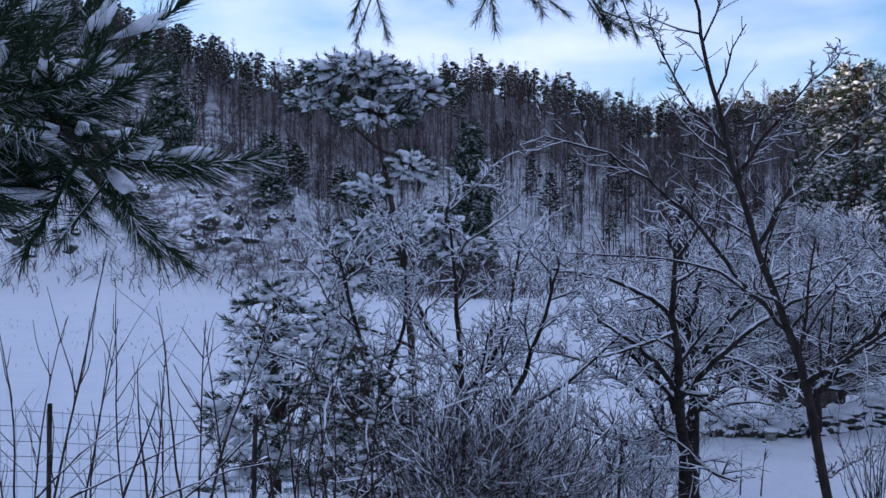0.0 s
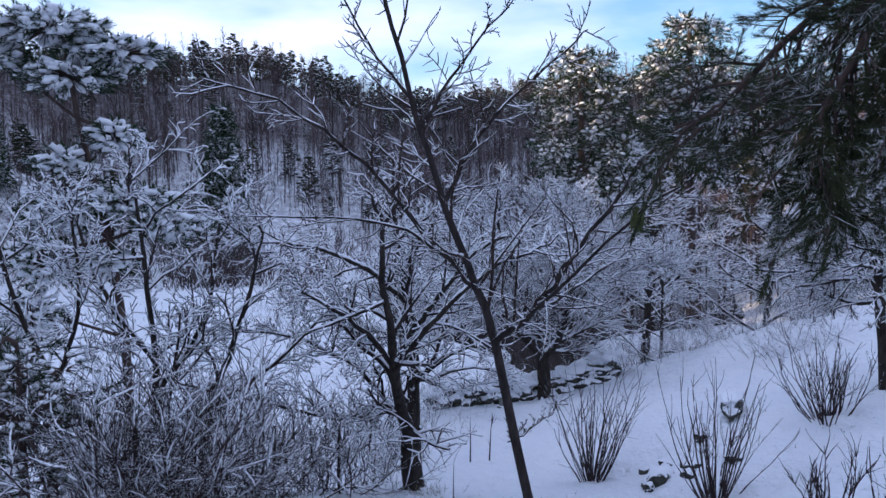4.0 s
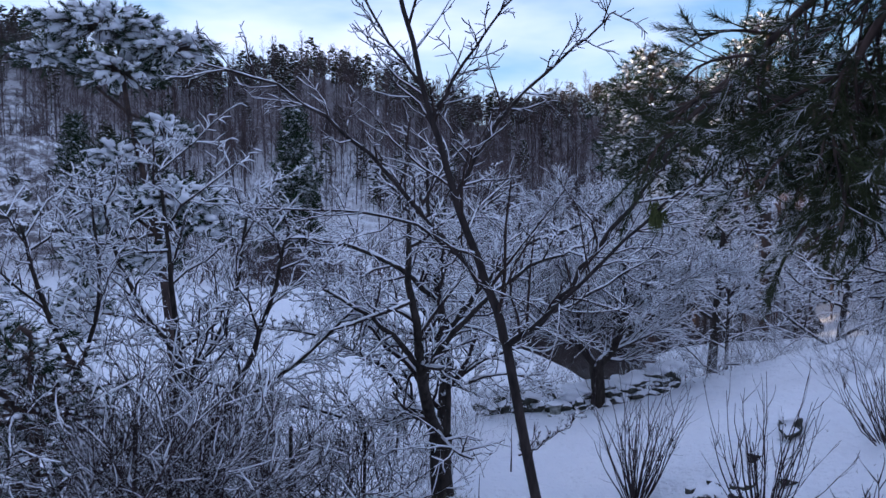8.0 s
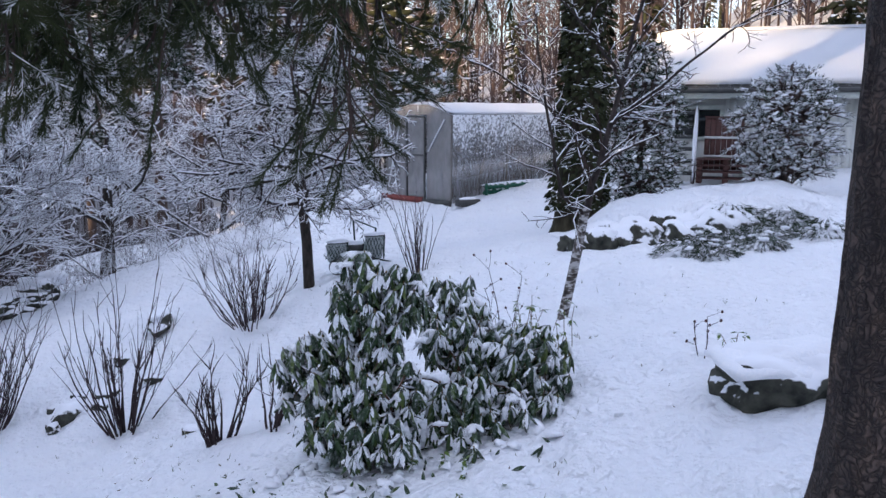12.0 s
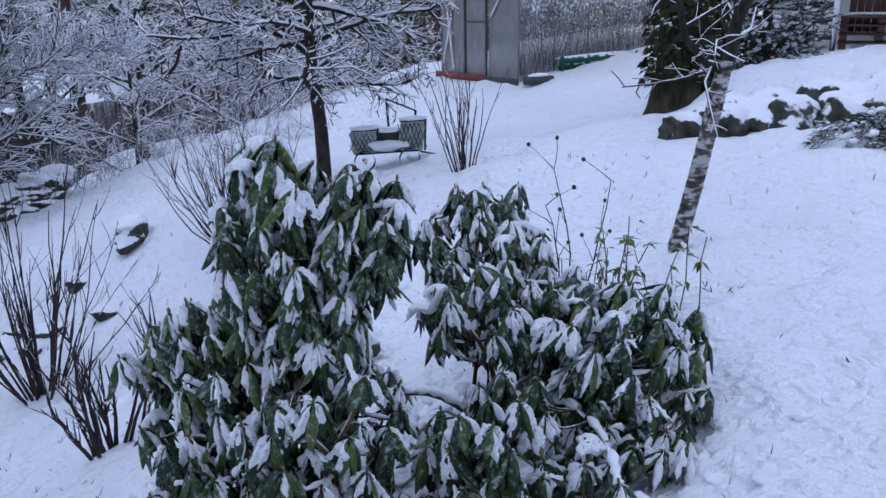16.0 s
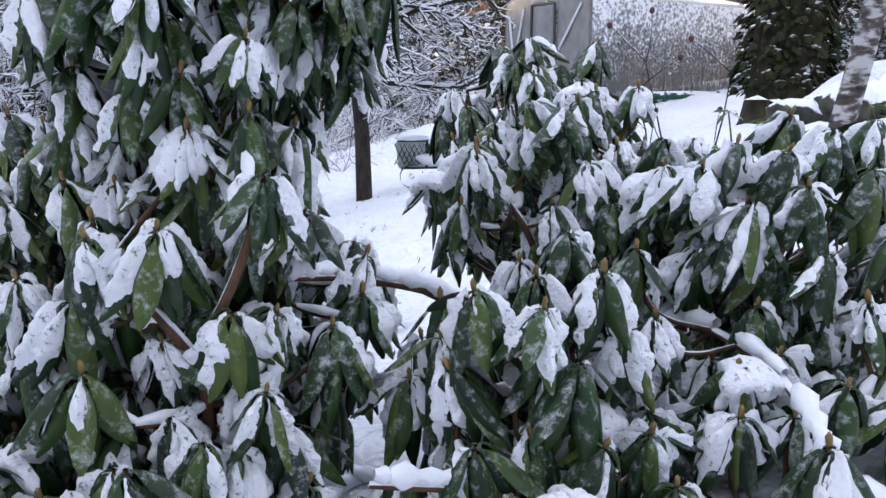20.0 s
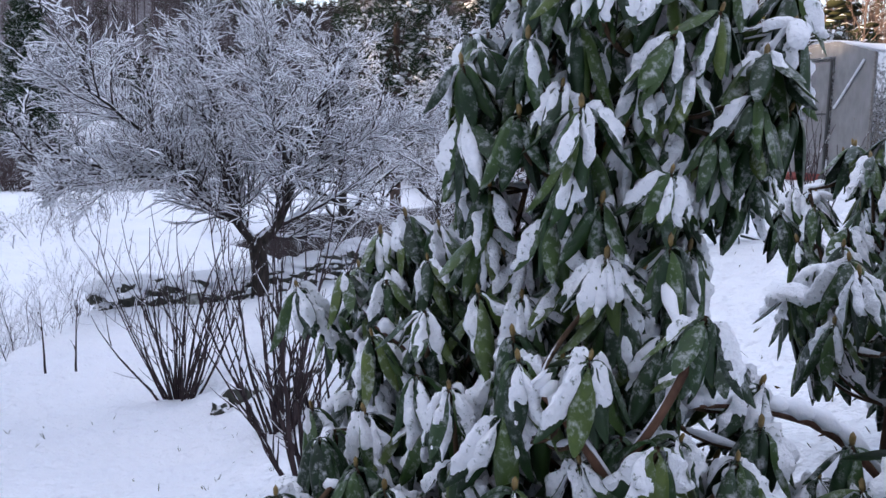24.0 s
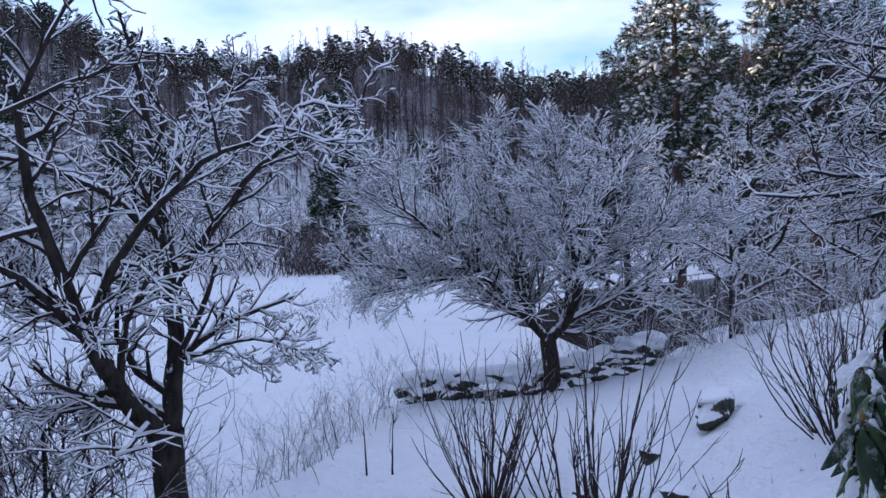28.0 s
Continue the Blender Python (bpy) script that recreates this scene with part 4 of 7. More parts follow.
def rhododendron(label, at, seed, masses, own, toward, gap, feet, limbs=(), nods=()):
    """masses: (x, y, z, rx, ry, rz, whorls) in the garden; feet: where stems rise; limbs: bare crooked branches;
    own: how many leaves are objects, on the side towards a point; nods: places of whorls at the ends of limbs."""
    rng = random.Random(seed)
    bush = thing("rhododendron", label, "shrub", at, "rhododendrons")
    at = np.array(at)
    rest, caps, buds, fine, crust = Leaves(), Leaves(), Leaves(), Tubes(), Tubes()
    bm = bmesh.new()
    bmesh.ops.create_icosphere(bm, subdivisions=1, radius=1)
    BV = np.array([v.co for v in bm.verts]) * (0.0055, 0.0055, 0.0135) + (0, 0, 0.010)
    BF = np.array([[v.index for v in f.verts] for f in bm.faces])
    bm.free()
    knots = []

    def snow_on(P, r):
        for i in range(len(P) - 1):
            d = P[i + 1] - P[i]
            if abs(d[2]) < 0.75 * np.linalg.norm(d) and rng.random() < 0.8:
                k = np.array([P[i] - d * 0.1, P[i] + d * 0.5, P[i + 1] + d * 0.1])
                k[:, 2] += r * 1.1
                crust.add(k, np.array((0.5, 1.0, 0.5)) * (r * 0.9 + 0.006) * rng.uniform(0.7, 1.3), 6)

    for mx, my, mz, rx, ry, rz, count in masses:
        for _ in range(max(3, count // 16)):
            fx, fy = feet[rng.randrange(len(feet))]
            p0 = np.array((fx + rng.gauss(0, 0.05), fy + rng.gauss(0, 0.05), zat(fx, fy) - 0.05))
            p3 = np.array((mx, my, mz)) + np.array((rx, ry, rz)) * np.array((rng.uniform(-0.6, 0.6), rng.uniform(-0.6, 0.6), rng.uniform(-0.5, 0.5)))
            p1 = p0 * 0.65 + p3 * 0.35 + np.array((rng.gauss(0, 0.07), rng.gauss(0, 0.07), -0.10))
            p2 = p0 * 0.3 + p3 * 0.7 + np.array((rng.gauss(0, 0.07), rng.gauss(0, 0.07), -0.02))
            P = rounded([p0, p1, p2, p3])
            t = Tubes()
            t.add(P - at, np.linspace(rng.uniform(0.010, 0.014), 0.005, len(P)), 7)
            part("stem", t.geo(), M_STEM, bush, "brown woody stem with snow on it")
            snow_on(P - at, 0.009)
            knots += list(P[3:])
    for path in limbs:
        P = rounded(path)
        t = Tubes()
        t.add(P - at, np.linspace(0.0135, 0.006, len(P)), 8)
        part("branch", t.geo(), M_LIMB, bush, "crooked bare branch carrying snow")
        snow_on(P - at, 0.016)
        knots += list(P[3:])
    knots = np.array(knots)
    tops = [np.array(p) for p in nods]
    for mx, my, mz, rx, ry, rz, count in masses:
        got, tries = 0, 0
        while got < count and tries < 4000:
            tries += 1
            u = unit((rng.gauss(0, 1), rng.gauss(0, 1), rng.gauss(0.15, 1)))
            k = rng.uniform(0.25, 1.0) ** 0.45
            rough = 1 + 0.28 * noise.noise((u[0] * 2 + seed, u[1] * 2, u[2] * 2 + mx))
            p = np.array((mx, my, mz)) + u * np.array((rx, ry, rz)) * k * rough
            if p[2] < zat(p[0], p[1]) + 0.13:
                continue
            if all(np.linalg.norm(p - o) > gap for o in tops):
                tops.append(p)
                got += 1
    centre = np.mean(tops, axis=0)
    leaves = []
    top_z = max(p[2] for p in tops)
    for p in tops:
        out = unit((p[0] - centre[0], p[1] - centre[1], 0.2))
        far = np.linalg.norm(knots - p + np.array((0, 0, 0.10)), axis=1)
        root = knots[np.argmin(far)]
        low = p - np.array((0, 0, 0.05)) - out * 0.02
        mid = root * 0.5 + low * 0.5 + np.array((rng.gauss(0, 0.02), rng.gauss(0, 0.02), -0.03))
        P = rounded([root, mid, low, p]) - at
        fine.add(P, np.linspace(0.0062, 0.0042, len(P)), 5)
        if rng.random() < 0.5:
            snow_on(P[::3], 0.005)
        tilt = unit(out * 0.26 + np.array((rng.gauss(0, 0.13), rng.gauss(0, 0.13), 1)))
        q = Vector(tilt).to_track_quat("Z", "Y").to_matrix().to_4x4()
        q.translation = p - at
        if rng.random() < 0.6:
            buds.add(BV * rng.uniform(0.8, 1.25), BF, q)
        high = np.clip((p[2] - centre[2]) / (top_z - centre[2] + 0.01), -1, 1)
        if rng.random() < 0.08:
            caps.add(*CROWN_SNOW[rng.randrange(8)], q @ pose(rng.gauss(0, 0.012), rng.gauss(0, 0.012), 0.002, 0, 0, rng.uniform(0, 360)))
        n = rng.randint(9, 13)
        share = np.clip(rng.gauss(0.42 + 0.08 * high, 0.24), 0.05, 0.95)
        size = rng.uniform(0.82, 1.14)
        for i in range(n):
            m = q @ pose(0, 0, -0.006 * (i % 3), 0, 0, 360 * i / n + rng.uniform(-13, 13)) @ pose(0.004, 0, 0, rng.gauss(0, 9), rng.gauss(0, 7), 0)
            s = size * rng.uniform(0.85, 1.1)
            k = rng.randrange(14) if rng.random() < 0.88 else 14 + rng.randrange(4)
            leaves.append((m @ Matrix.Diagonal((s, s, s, 1)), k, rng.random() < share))
    side = Vector(toward) - Vector(at)
    leaves.sort(key=lambda e: (e[0].translation - side).length)
    for i, (m, k, snow) in enumerate(leaves):
        if i < own:
            leaf = new("leaf", LEAF_ME[k])
            leaf.parent = bush
            leaf.matrix_basis = m
            if snow:
                cap = new("leaf_snow", LEAF_SNOW_ME[k])
                cap.parent = leaf
        else:
            rest.add(*LEAF_KINDS[k][0], m)
            if snow:
                caps.add(*LEAF_KINDS[k][1], m)
    tagged(part("twig_mass", fine.geo(), M_STEM, bush), "short brown twigs", kind="stuff")
    tagged(part("bud_mass", buds.geo(), M_BUD, bush), "pointed yellow-brown buds", kind="stuff")
    tagged(part("foliage", rest.geo(), M_LEAF, bush), "drooping dark green leathery leaves", kind="stuff")
    tagged(part("leaf_snow", caps.geo(), M_LEAF_SNOW, bush), "snow lying on the leaves", kind="stuff")
    tagged(part("branch_snow", crust.geo(), M_LUMP, bush), "snow lying along the branches", kind="stuff")
    return bush


M_LIMB = snowy("rhododendron_limb", (0.05, 0.028, 0.02), (0.16, 0.085, 0.055), 30.0, 0.30, 9.0, spread=0.3)
rhododendron("tall rhododendron with drooping dark leaves under caps of snow", spot(6.95, 5.45), 61,
             [(6.98, 5.48, 0.50, 0.28, 0.30, 0.54, 120), (7.14, 5.36, 0.68, 0.22, 0.22, 0.26, 30), (6.78, 5.85, 0.02, 0.32, 0.40, 0.34, 68), (6.92, 5.38, -0.06, 0.42, 0.40, 0.34, 80), (6.74, 5.14, -0.26, 0.32, 0.30, 0.20, 48), (6.56, 5.42, -0.20, 0.26, 0.28, 0.20, 40)],
             290, (6.2, 3.9, 0.4), 0.082, [(6.95, 5.45), (6.85, 5.6), (7.05, 5.4)],
             [[(6.86, 5.16, -0.62), (6.82, 5.11, -0.3), (6.79, 5.09, -0.03), (6.83, 5.02, 0.10), (6.86, 4.97, 0.25)],
              [(6.79, 5.09, -0.05), (6.73, 5.12, 0.05), (6.68, 5.17, 0.12)],
              [(6.95, 5.40, -0.2), (6.75, 5.62, -0.02), (6.60, 5.75, 0.10)]],
             [(6.86, 4.97, 0.27), (6.66, 5.20, 0.16)])
rhododendron("lower spreading rhododendron with snow-capped drooping leaves", spot(7.75, 5.05), 62,
             [(8.00, 5.30, 0.14, 0.42, 0.40, 0.27, 70), (8.35, 5.75, 0.24, 0.36, 0.34, 0.34, 60), (7.34, 4.80, -0.10, 0.30, 0.26, 0.24, 34), (8.06, 4.74, 0.0, 0.42, 0.42, 0.34, 80), (7.92, 4.52, -0.24, 0.46, 0.36, 0.18, 44), (7.34, 4.72, -0.26, 0.36, 0.26, 0.14, 22)],
             290, (6.2, 3.9, 0.4), 0.088, [(7.75, 5.05), (7.95, 5.2), (7.6, 5.0)],
             [[(7.70, 5.05, -0.4), (7.40, 5.12, -0.05), (7.18, 5.18, 0.02), (7.0, 5.15, 0.05)],
              [(7.70, 5.00, -0.42), (7.40, 4.78, -0.30), (7.10, 4.72, -0.24), (6.92, 4.80, -0.20)],
              [(7.75, 5.10, -0.3), (7.75, 4.80, -0.08), (7.62, 4.50, -0.10), (7.45, 4.34, -0.16)],
              [(7.80, 5.15, -0.3), (7.72, 5.20, 0.05), (7.60, 5.28, 0.20)],
              [(7.60, 5.00, -0.5), (7.30, 4.70, -0.38), (7.05, 4.50, -0.34), (6.92, 4.42, -0.30)],
              [(7.75, 4.95, -0.5), (7.55, 4.60, -0.36), (7.50, 4.30, -0.34), (7.62, 4.10, -0.30)]],
             [(7.14, 4.80, 0.07), (7.20, 4.70, 0.05), (7.45, 4.34, -0.14), (7.60, 5.28, 0.24), (6.92, 4.42, -0.27), (7.62, 4.10, -0.27)])


# ---------- conifers ----------
def shoot_mesh(rng, length=0.16, needles=70, nl=0.062, nw=0.0011):
    """A pine shoot along x with needles all round."""
    V, F = [], []
    for i in range(needles):
        f = rng.uniform(0.05, 1.0) ** 0.8
        p = np.array((length * f, 0, 0))
        a = rng.uniform(0, 6.28)
        ang = rng.uniform(0.45, 1.0) * (1.15 - 0.6 * f)
        d = np.array((math.cos(ang), math.sin(ang) * math.cos(a), math.sin(ang) * math.sin(a)))
        s = unit(np.cross(d, (rng.gauss(0, 1), rng.gauss(0, 1), rng.gauss(0, 1)))) * nw
        e = p + d * nl * rng.uniform(0.75, 1.15)
        k = len(V)
        V += [p - s, p + s, e]
        F += [[k, k + 1, k + 2, k + 2]]
    t = Tubes()
    t.add(((-0.05, 0, 0), (length * 0.5, 0, 0), (length, 0, 0)), (0.004, 0.003, 0.002), 4)
    W, G = t.geo()
    k = len(V)
    return np.concatenate([np.array(V), W]), np.concatenate([np.array(F), G + k])


rs = random.Random(71)
SHOOTS = [shoot_mesh(rs, 0.17, 120, 0.064, 0.0013) for _ in range(4)]
COARSE = [shoot_mesh(rs, 0.2, 26, 0.10, 0.006) for _ in range(4)]


def lump(rng, size, rough=0.25, sub=1):
    bm = bmesh.new()
    bmesh.ops.create_icosphere(bm, subdivisions=sub, radius=1)
    V = np.array([v.co for v in bm.verts])
    F = np.array([[v.index for v in f.verts] for f in bm.faces])
    bm.free()
    ph = [rng.uniform(0, 6.28) for _ in range(6)]
    d = 1 + rough * (np.sin(V[:, 0] * 2.6 + ph[0]) * np.sin(V[:, 1] * 2.9 + ph[1]) + 0.6 * np.sin(V[:, 2] * 4.1 + ph[2] + V[:, 0] * 2) + 0.4 * np.sin(V[:, 0] * 7 + V[:, 1] * 6 + ph[3]))
    if sub > 2:
        d = d + rough * 0.9 * np.array([noise.fractal((a * 1.7 + ph[4], b * 1.7 + ph[5], c * 1.7), 0.7, 2.1, 5) for a, b, c in V])
    return V * d[:, None] * np.asarray(size), F


def aim(d, at, s=1.0, roll=0.0):
    q = Vector(d).to_track_quat("X", "Z").to_matrix().to_4x4()
    q = Matrix.Translation(Vector(at)) @ q @ pose(0, 0, 0, roll, 0, 0)
    return q @ Matrix.Diagonal((s, s, s, 1))


def bough(tree, path, r, seed, twigs, reach, shoots, droop=-0.25, scale=1.0, kinds=None, mat=None, snow=0.3, name="bough", bare=0.3):
    """A pine bough: a limb, side twigs that fork, and shoots of needles on their outer parts."""
    rng = random.Random(seed)
    kinds = kinds or SHOOTS
    P = np.asarray(path, float)
    for _ in range(2):
        Q = [P[0]]
        for a, c in zip(P[:-1], P[1:]):
            Q += [a * 0.75 + c * 0.25, a * 0.25 + c * 0.75]
        P = np.array(Q + [P[-1]])
    t = Tubes()
    t.add(P, np.linspace(r, r * 0.25, len(P)), 7)
    b = part(name, t.geo(), M_PINEBARK, tree)
    fine, need, caps = Tubes(), Leaves(), Leaves()
    LV, LF = lump(rng, (0.045, 0.013, 0.011), 0.45, 2)
    n = len(P) - 1
    for i in range(twigs):
        f = bare + (1 - bare) * (i + rng.random()) / twigs
        x = min(f * n, n - 1e-3)
        j = int(x)
        p = P[j] + (P[j + 1] - P[j]) * (x - j)
        way = unit(P[j + 1] - P[j])
        d = aside(way, rng.uniform(0.6, 1.2), rng, 0.5)
        L = reach * rng.uniform(0.4, 1.0)
        pts, d2 = crook(p, d, L, 6, 0.14, droop * 0.3, rng)
        fine.add(pts, np.linspace(0.010, 0.004, 7) * scale, 4)
        for k in range(shoots):
            f2 = 0.25 + 0.75 * (k + rng.random()) / shoots
            x2 = min(f2 * 6, 5.999)
            j2 = int(x2)
            q = pts[j2] + (pts[j2 + 1] - pts[j2]) * (x2 - j2)
            d3 = aside(unit(pts[j2 + 1] - pts[j2]), rng.uniform(0.2, 0.9), rng)
            d3 = unit(d3 + np.array((0, 0, 0.15)))
            p2, d4 = crook(q, d3, L * 0.22, 3, 0.12, 0.05, rng)
            fine.add(p2, np.linspace(0.005, 0.003, 4) * scale, 3)
            V, F = kinds[rng.randrange(len(kinds))]
            need.add(V, F, aim(d4, p2[-1], scale * rng.uniform(0.8, 1.2), rng.uniform(0, 360)))
            if rng.random() < snow:
                caps.add(LV, LF, aim((d4[0], d4[1], d4[2] * 0.4), p2[-1] + d4 * 0.08 * scale + np.array((0, 0, 0.022 * scale)), scale * rng.uniform(0.7, 1.2)))
    tagged(part("twig_mass", fine.geo(), M_PINEBARK, b), kind="stuff")
    V, F = need.geo()
    tagged(part("needles", (V, tri_clean(F)), mat or M_NEEDLE, b), "long dark green pine needles", kind="stuff")
    if caps.n:
        tagged(part("bough_snow", caps.geo(), M_LUMP, b), "snow resting on the needles", kind="stuff")
    return b


# great pine by the path: trunk, and boughs that hang over the garden
px, py, pz = spot(6.85, 1.98, 0.1)
pine = thing("garden_pine", "great pine with rough red-brown bark and low hanging boughs", "tree", (px, py, pz))
bm = bmesh.new()
bmesh.ops.create_cone(bm, segments=40, radius1=1, radius2=1, depth=1, cap_ends=False)
bmesh.ops.subdivide_edges(bm, edges=[e for e in bm.edges if abs(e.verts[0].co.z - e.verts[1].co.z) > 0.5], cuts=70, use_grid_fill=True)
for v in bm.verts:
    h = (v.co.z + 0.5) * 9
    a = math.atan2(v.co.y, v.co.x)
    r = 0.175 - 0.008 * h + 0.07 * math.exp(-h * 3.2) * (1 + 0.35 * math.sin(5 * a))
    ridge = noise.fractal((math.cos(a) * 3.2, math.sin(a) * 3.2, h * 0.75), 1.0, 2.0, 4)
    r += 0.028 * abs(ridge) + 0.008 * noise.noise((a * 9, h * 5, 1))
    v.co = (math.cos(a) * r + 0.03 * h, math.sin(a) * r, h)
part("trunk", bm, M_PLATE, pine, "rough scaly red-brown trunk")


def rel(pts, o=(px, py, pz)):
    return [(a - o[0], b - o[1], c - o[2]) for a, b, c in pts]


for k, (path, tw, reach) in enumerate((
        ([(6.8, 2.1, 4.4), (5.9, 2.8, 4.2), (4.9, 3.4, 3.5), (4.3, 3.8, 2.8)], 44, 0.8),
        ([(6.8, 2.1, 3.9), (5.9, 2.6, 3.7), (5.1, 3.0, 3.2), (4.6, 3.3, 2.6)], 40, 0.8),
        ([(6.8, 2.1, 4.2), (5.7, 2.4, 4.1), (4.9, 2.9, 3.6), (4.4, 3.2, 2.9)], 38, 0.8),
        ([(6.8, 2.1, 4.8), (5.5, 3.3, 4.7), (4.7, 3.9, 4.1), (4.2, 4.1, 3.3)], 42, 0.75),
        ([(6.8, 2.1, 5.1), (5.6, 3.0, 5.0), (4.7, 3.6, 4.6), (4.2, 3.9, 4.0)], 40, 0.8),
        ([(6.8, 2.1, 4.6), (5.3, 3.2, 4.3), (4.2, 3.8, 3.5), (3.75, 4.0, 2.6)], 42, 0.55),
        ([(6.8, 2.1, 4.6), (6.0, 3.0, 4.5), (5.2, 3.6, 4.1), (4.8, 3.9, 3.5)], 36, 0.85),
        ([(6.8, 2.1, 4.6), (5.3, 3.6, 4.2), (4.2, 4.4, 3.4), (3.6, 4.6, 2.75)], 34, 0.6),
        ([(6.8, 2.1, 4.3), (5.6, 3.3, 4.0), (4.6, 3.95, 3.2), (4.1, 4.2, 2.4)], 36, 0.6))):
    bough(pine, rel(path), 0.045, 72 + k, tw, reach, 7, -0.55, snow=0.0, bare=0.4, mat=M_BOUGH)

# pine boughs close to the start
near = thing("terrace_pine", "pine with snow-laden boughs reaching over the terrace", "tree", (-2.6, 0.9, zat(-2.6, 0.9) - 0.1))
o = (-2.6, 0.9, zat(-2.6, 0.9) - 0.1)
tk = Tubes()
tk.add(((0, 0, 0), (0.02, 0, 2), (0.0, 0.05, 4), (0.05, 0, 8)), (0.2, 0.16, 0.13, 0.05), 14)
part("trunk", tk.geo(), M_PINEBARK, near)
bough(near, rel([(-2.6, 0.9, 3.3), (-1.8, 1.2, 3.10), (-1.2, 1.45, 2.96), (-0.95, 1.6, 2.92)], o), 0.018, 81, 15, 0.26, 6, -0.1, 1.1, snow=0.5, bare=0.5)
bough(near, rel([(-2.6, 0.9, 3.0), (-1.7, 1.15, 2.9), (-1.05, 1.5, 2.82), (-0.75, 1.65, 2.78)], o), 0.017, 82, 15, 0.27, 6, -0.1, 1.1, snow=0.5, bare=0.5)
bough(near, rel([(-2.6, 0.9, 2.9), (-1.6, 1.3, 2.74), (-0.98, 1.55, 2.64)], o), 0.016, 83, 10, 0.2, 5, -0.2, 1.1, snow=0.5, bare=0.55)
bough(near, rel([(-2.6, 0.9, 4.3), (-1.4, 2.0, 4.1), (-0.6, 2.8, 3.72), (0.0, 3.0, 3.50), (0.65, 3.1, 3.56)], o), 0.014, 84, 13, 0.26, 4, -0.4, 0.9, snow=0.1, bare=0.6)


def clump_conifer(name, label, at, seed, trunk, clumps, scale=2.0, mat=None, r=0.12, per=16, snow=0.8):
    """A pine whose needles sit in snowy clumps: (x, y, z, rx, ry, rz) offsets from the foot."""
    rng = random.Random(seed)
    tree = thing(name, label, "tree", at)
    tt = Tubes()
    T = np.asarray(trunk, float)
    tt.add(T, np.linspace(r, r * 0.3, len(T)), 8)
    part("trunk", tt.geo(), M_PINEBARK, tree)
    need, caps, fine = Leaves(), Leaves(), Tubes()
    for cx, cy, cz, rx, ry, rz in clumps:
        k = np.argmin(np.abs(T[:, 2] - (cz - 0.4)))
        root, c = T[k], np.array((cx, cy, cz))
        fine.add((root, root * 0.5 + c * 0.5 + (0, 0, 0.1), c), (0.04, 0.03, 0.012), 5)
        n = int(per * (1 + 6 * rx * ry))
        for _ in range(n):
            u = unit((rng.gauss(0, 1), rng.gauss(0, 1), rng.gauss(0, 0.8)))
            q = c + u * np.array((rx, ry, rz)) * rng.uniform(0.35, 1.0) ** 0.5
            fine.add((c + (q - c) * 0.2, q), (0.012, 0.006), 3)
            for _ in range(2):
                d = unit(u * (1, 1, 0.4) + np.array((rng.gauss(0, 0.4), rng.gauss(0, 0.4), rng.gauss(0.1, 0.3))))
                V, F = COARSE[rng.randrange(4)]
                need.add(V, F, aim(d, q, scale * rng.uniform(0.8, 1.2), rng.uniform(0, 360)))
            if rng.random() < snow:
                LV, LF = LUMPS[rng.randrange(len(LUMPS))]
                caps.add(LV, LF, aim((u[0], u[1], u[2] * 0.3 - 0.1), q + np.array((0, 0, 0.05 * scale)), scale * (rng.uniform(0.45, 1.0) if 0.9 < scale < 1.8 else rng.uniform(0.2, 0.6))))
    tagged(part("branch_mass", fine.geo(), M_PINEBARK, tree), kind="stuff")
    V, F = need.geo()
    tagged(part("needles", (V, tri_clean(F)), mat or M_NEEDLE_SNOW, tree), "green needles under snow", kind="stuff")
    if caps.n:
        tagged(part("crown_snow", caps.geo(), M_LUMP, tree), "clods of snow on the crown", kind="stuff")
    return tree


LUMPS = [lump(rs, (0.18, 0.12, 0.07), 0.3) for _ in range(5)]
clump_conifer("snowy_pine", "crooked pine with snow-laden flat clumps of needles", spot(-1.2, 18.2), 91,
              [(0.5, 0, 0), (0.55, 0, 2.0), (0.5, 0, 4.5), (0.3, 0, 6.5), (-0.2, 0, 8.9), (-0.4, 0, 10.5)],
              [(-0.7, 0, 10.6, 1.2, 0.9, 0.35), (0.6, 0, 10.2, 0.9, 0.7, 0.3), (-1.7, 0, 10.0, 0.6, 0.5, 0.2), (-0.3, 0, 9.7, 0.9, 0.7, 0.3), (0.45, 0, 8.5, 0.5, 0.45, 0.3), (-0.5, 0, 8.0, 0.5, 0.4, 0.25),
               (0.6, 0, 7.2, 1.0, 0.8, 0.3), (-0.6, 0, 7.0, 0.7, 0.6, 0.35), (1.5, 0, 6.7, 0.7, 0.6, 0.3), (-0.9, 0, 6.1, 0.6, 0.6, 0.5), (0.2, 0, 6.0, 0.5, 0.5, 0.3), (-1.2, 0, 5.0, 0.5, 0.5, 0.5)],
              1.25, M_NEEDLE, per=26, snow=1.0)


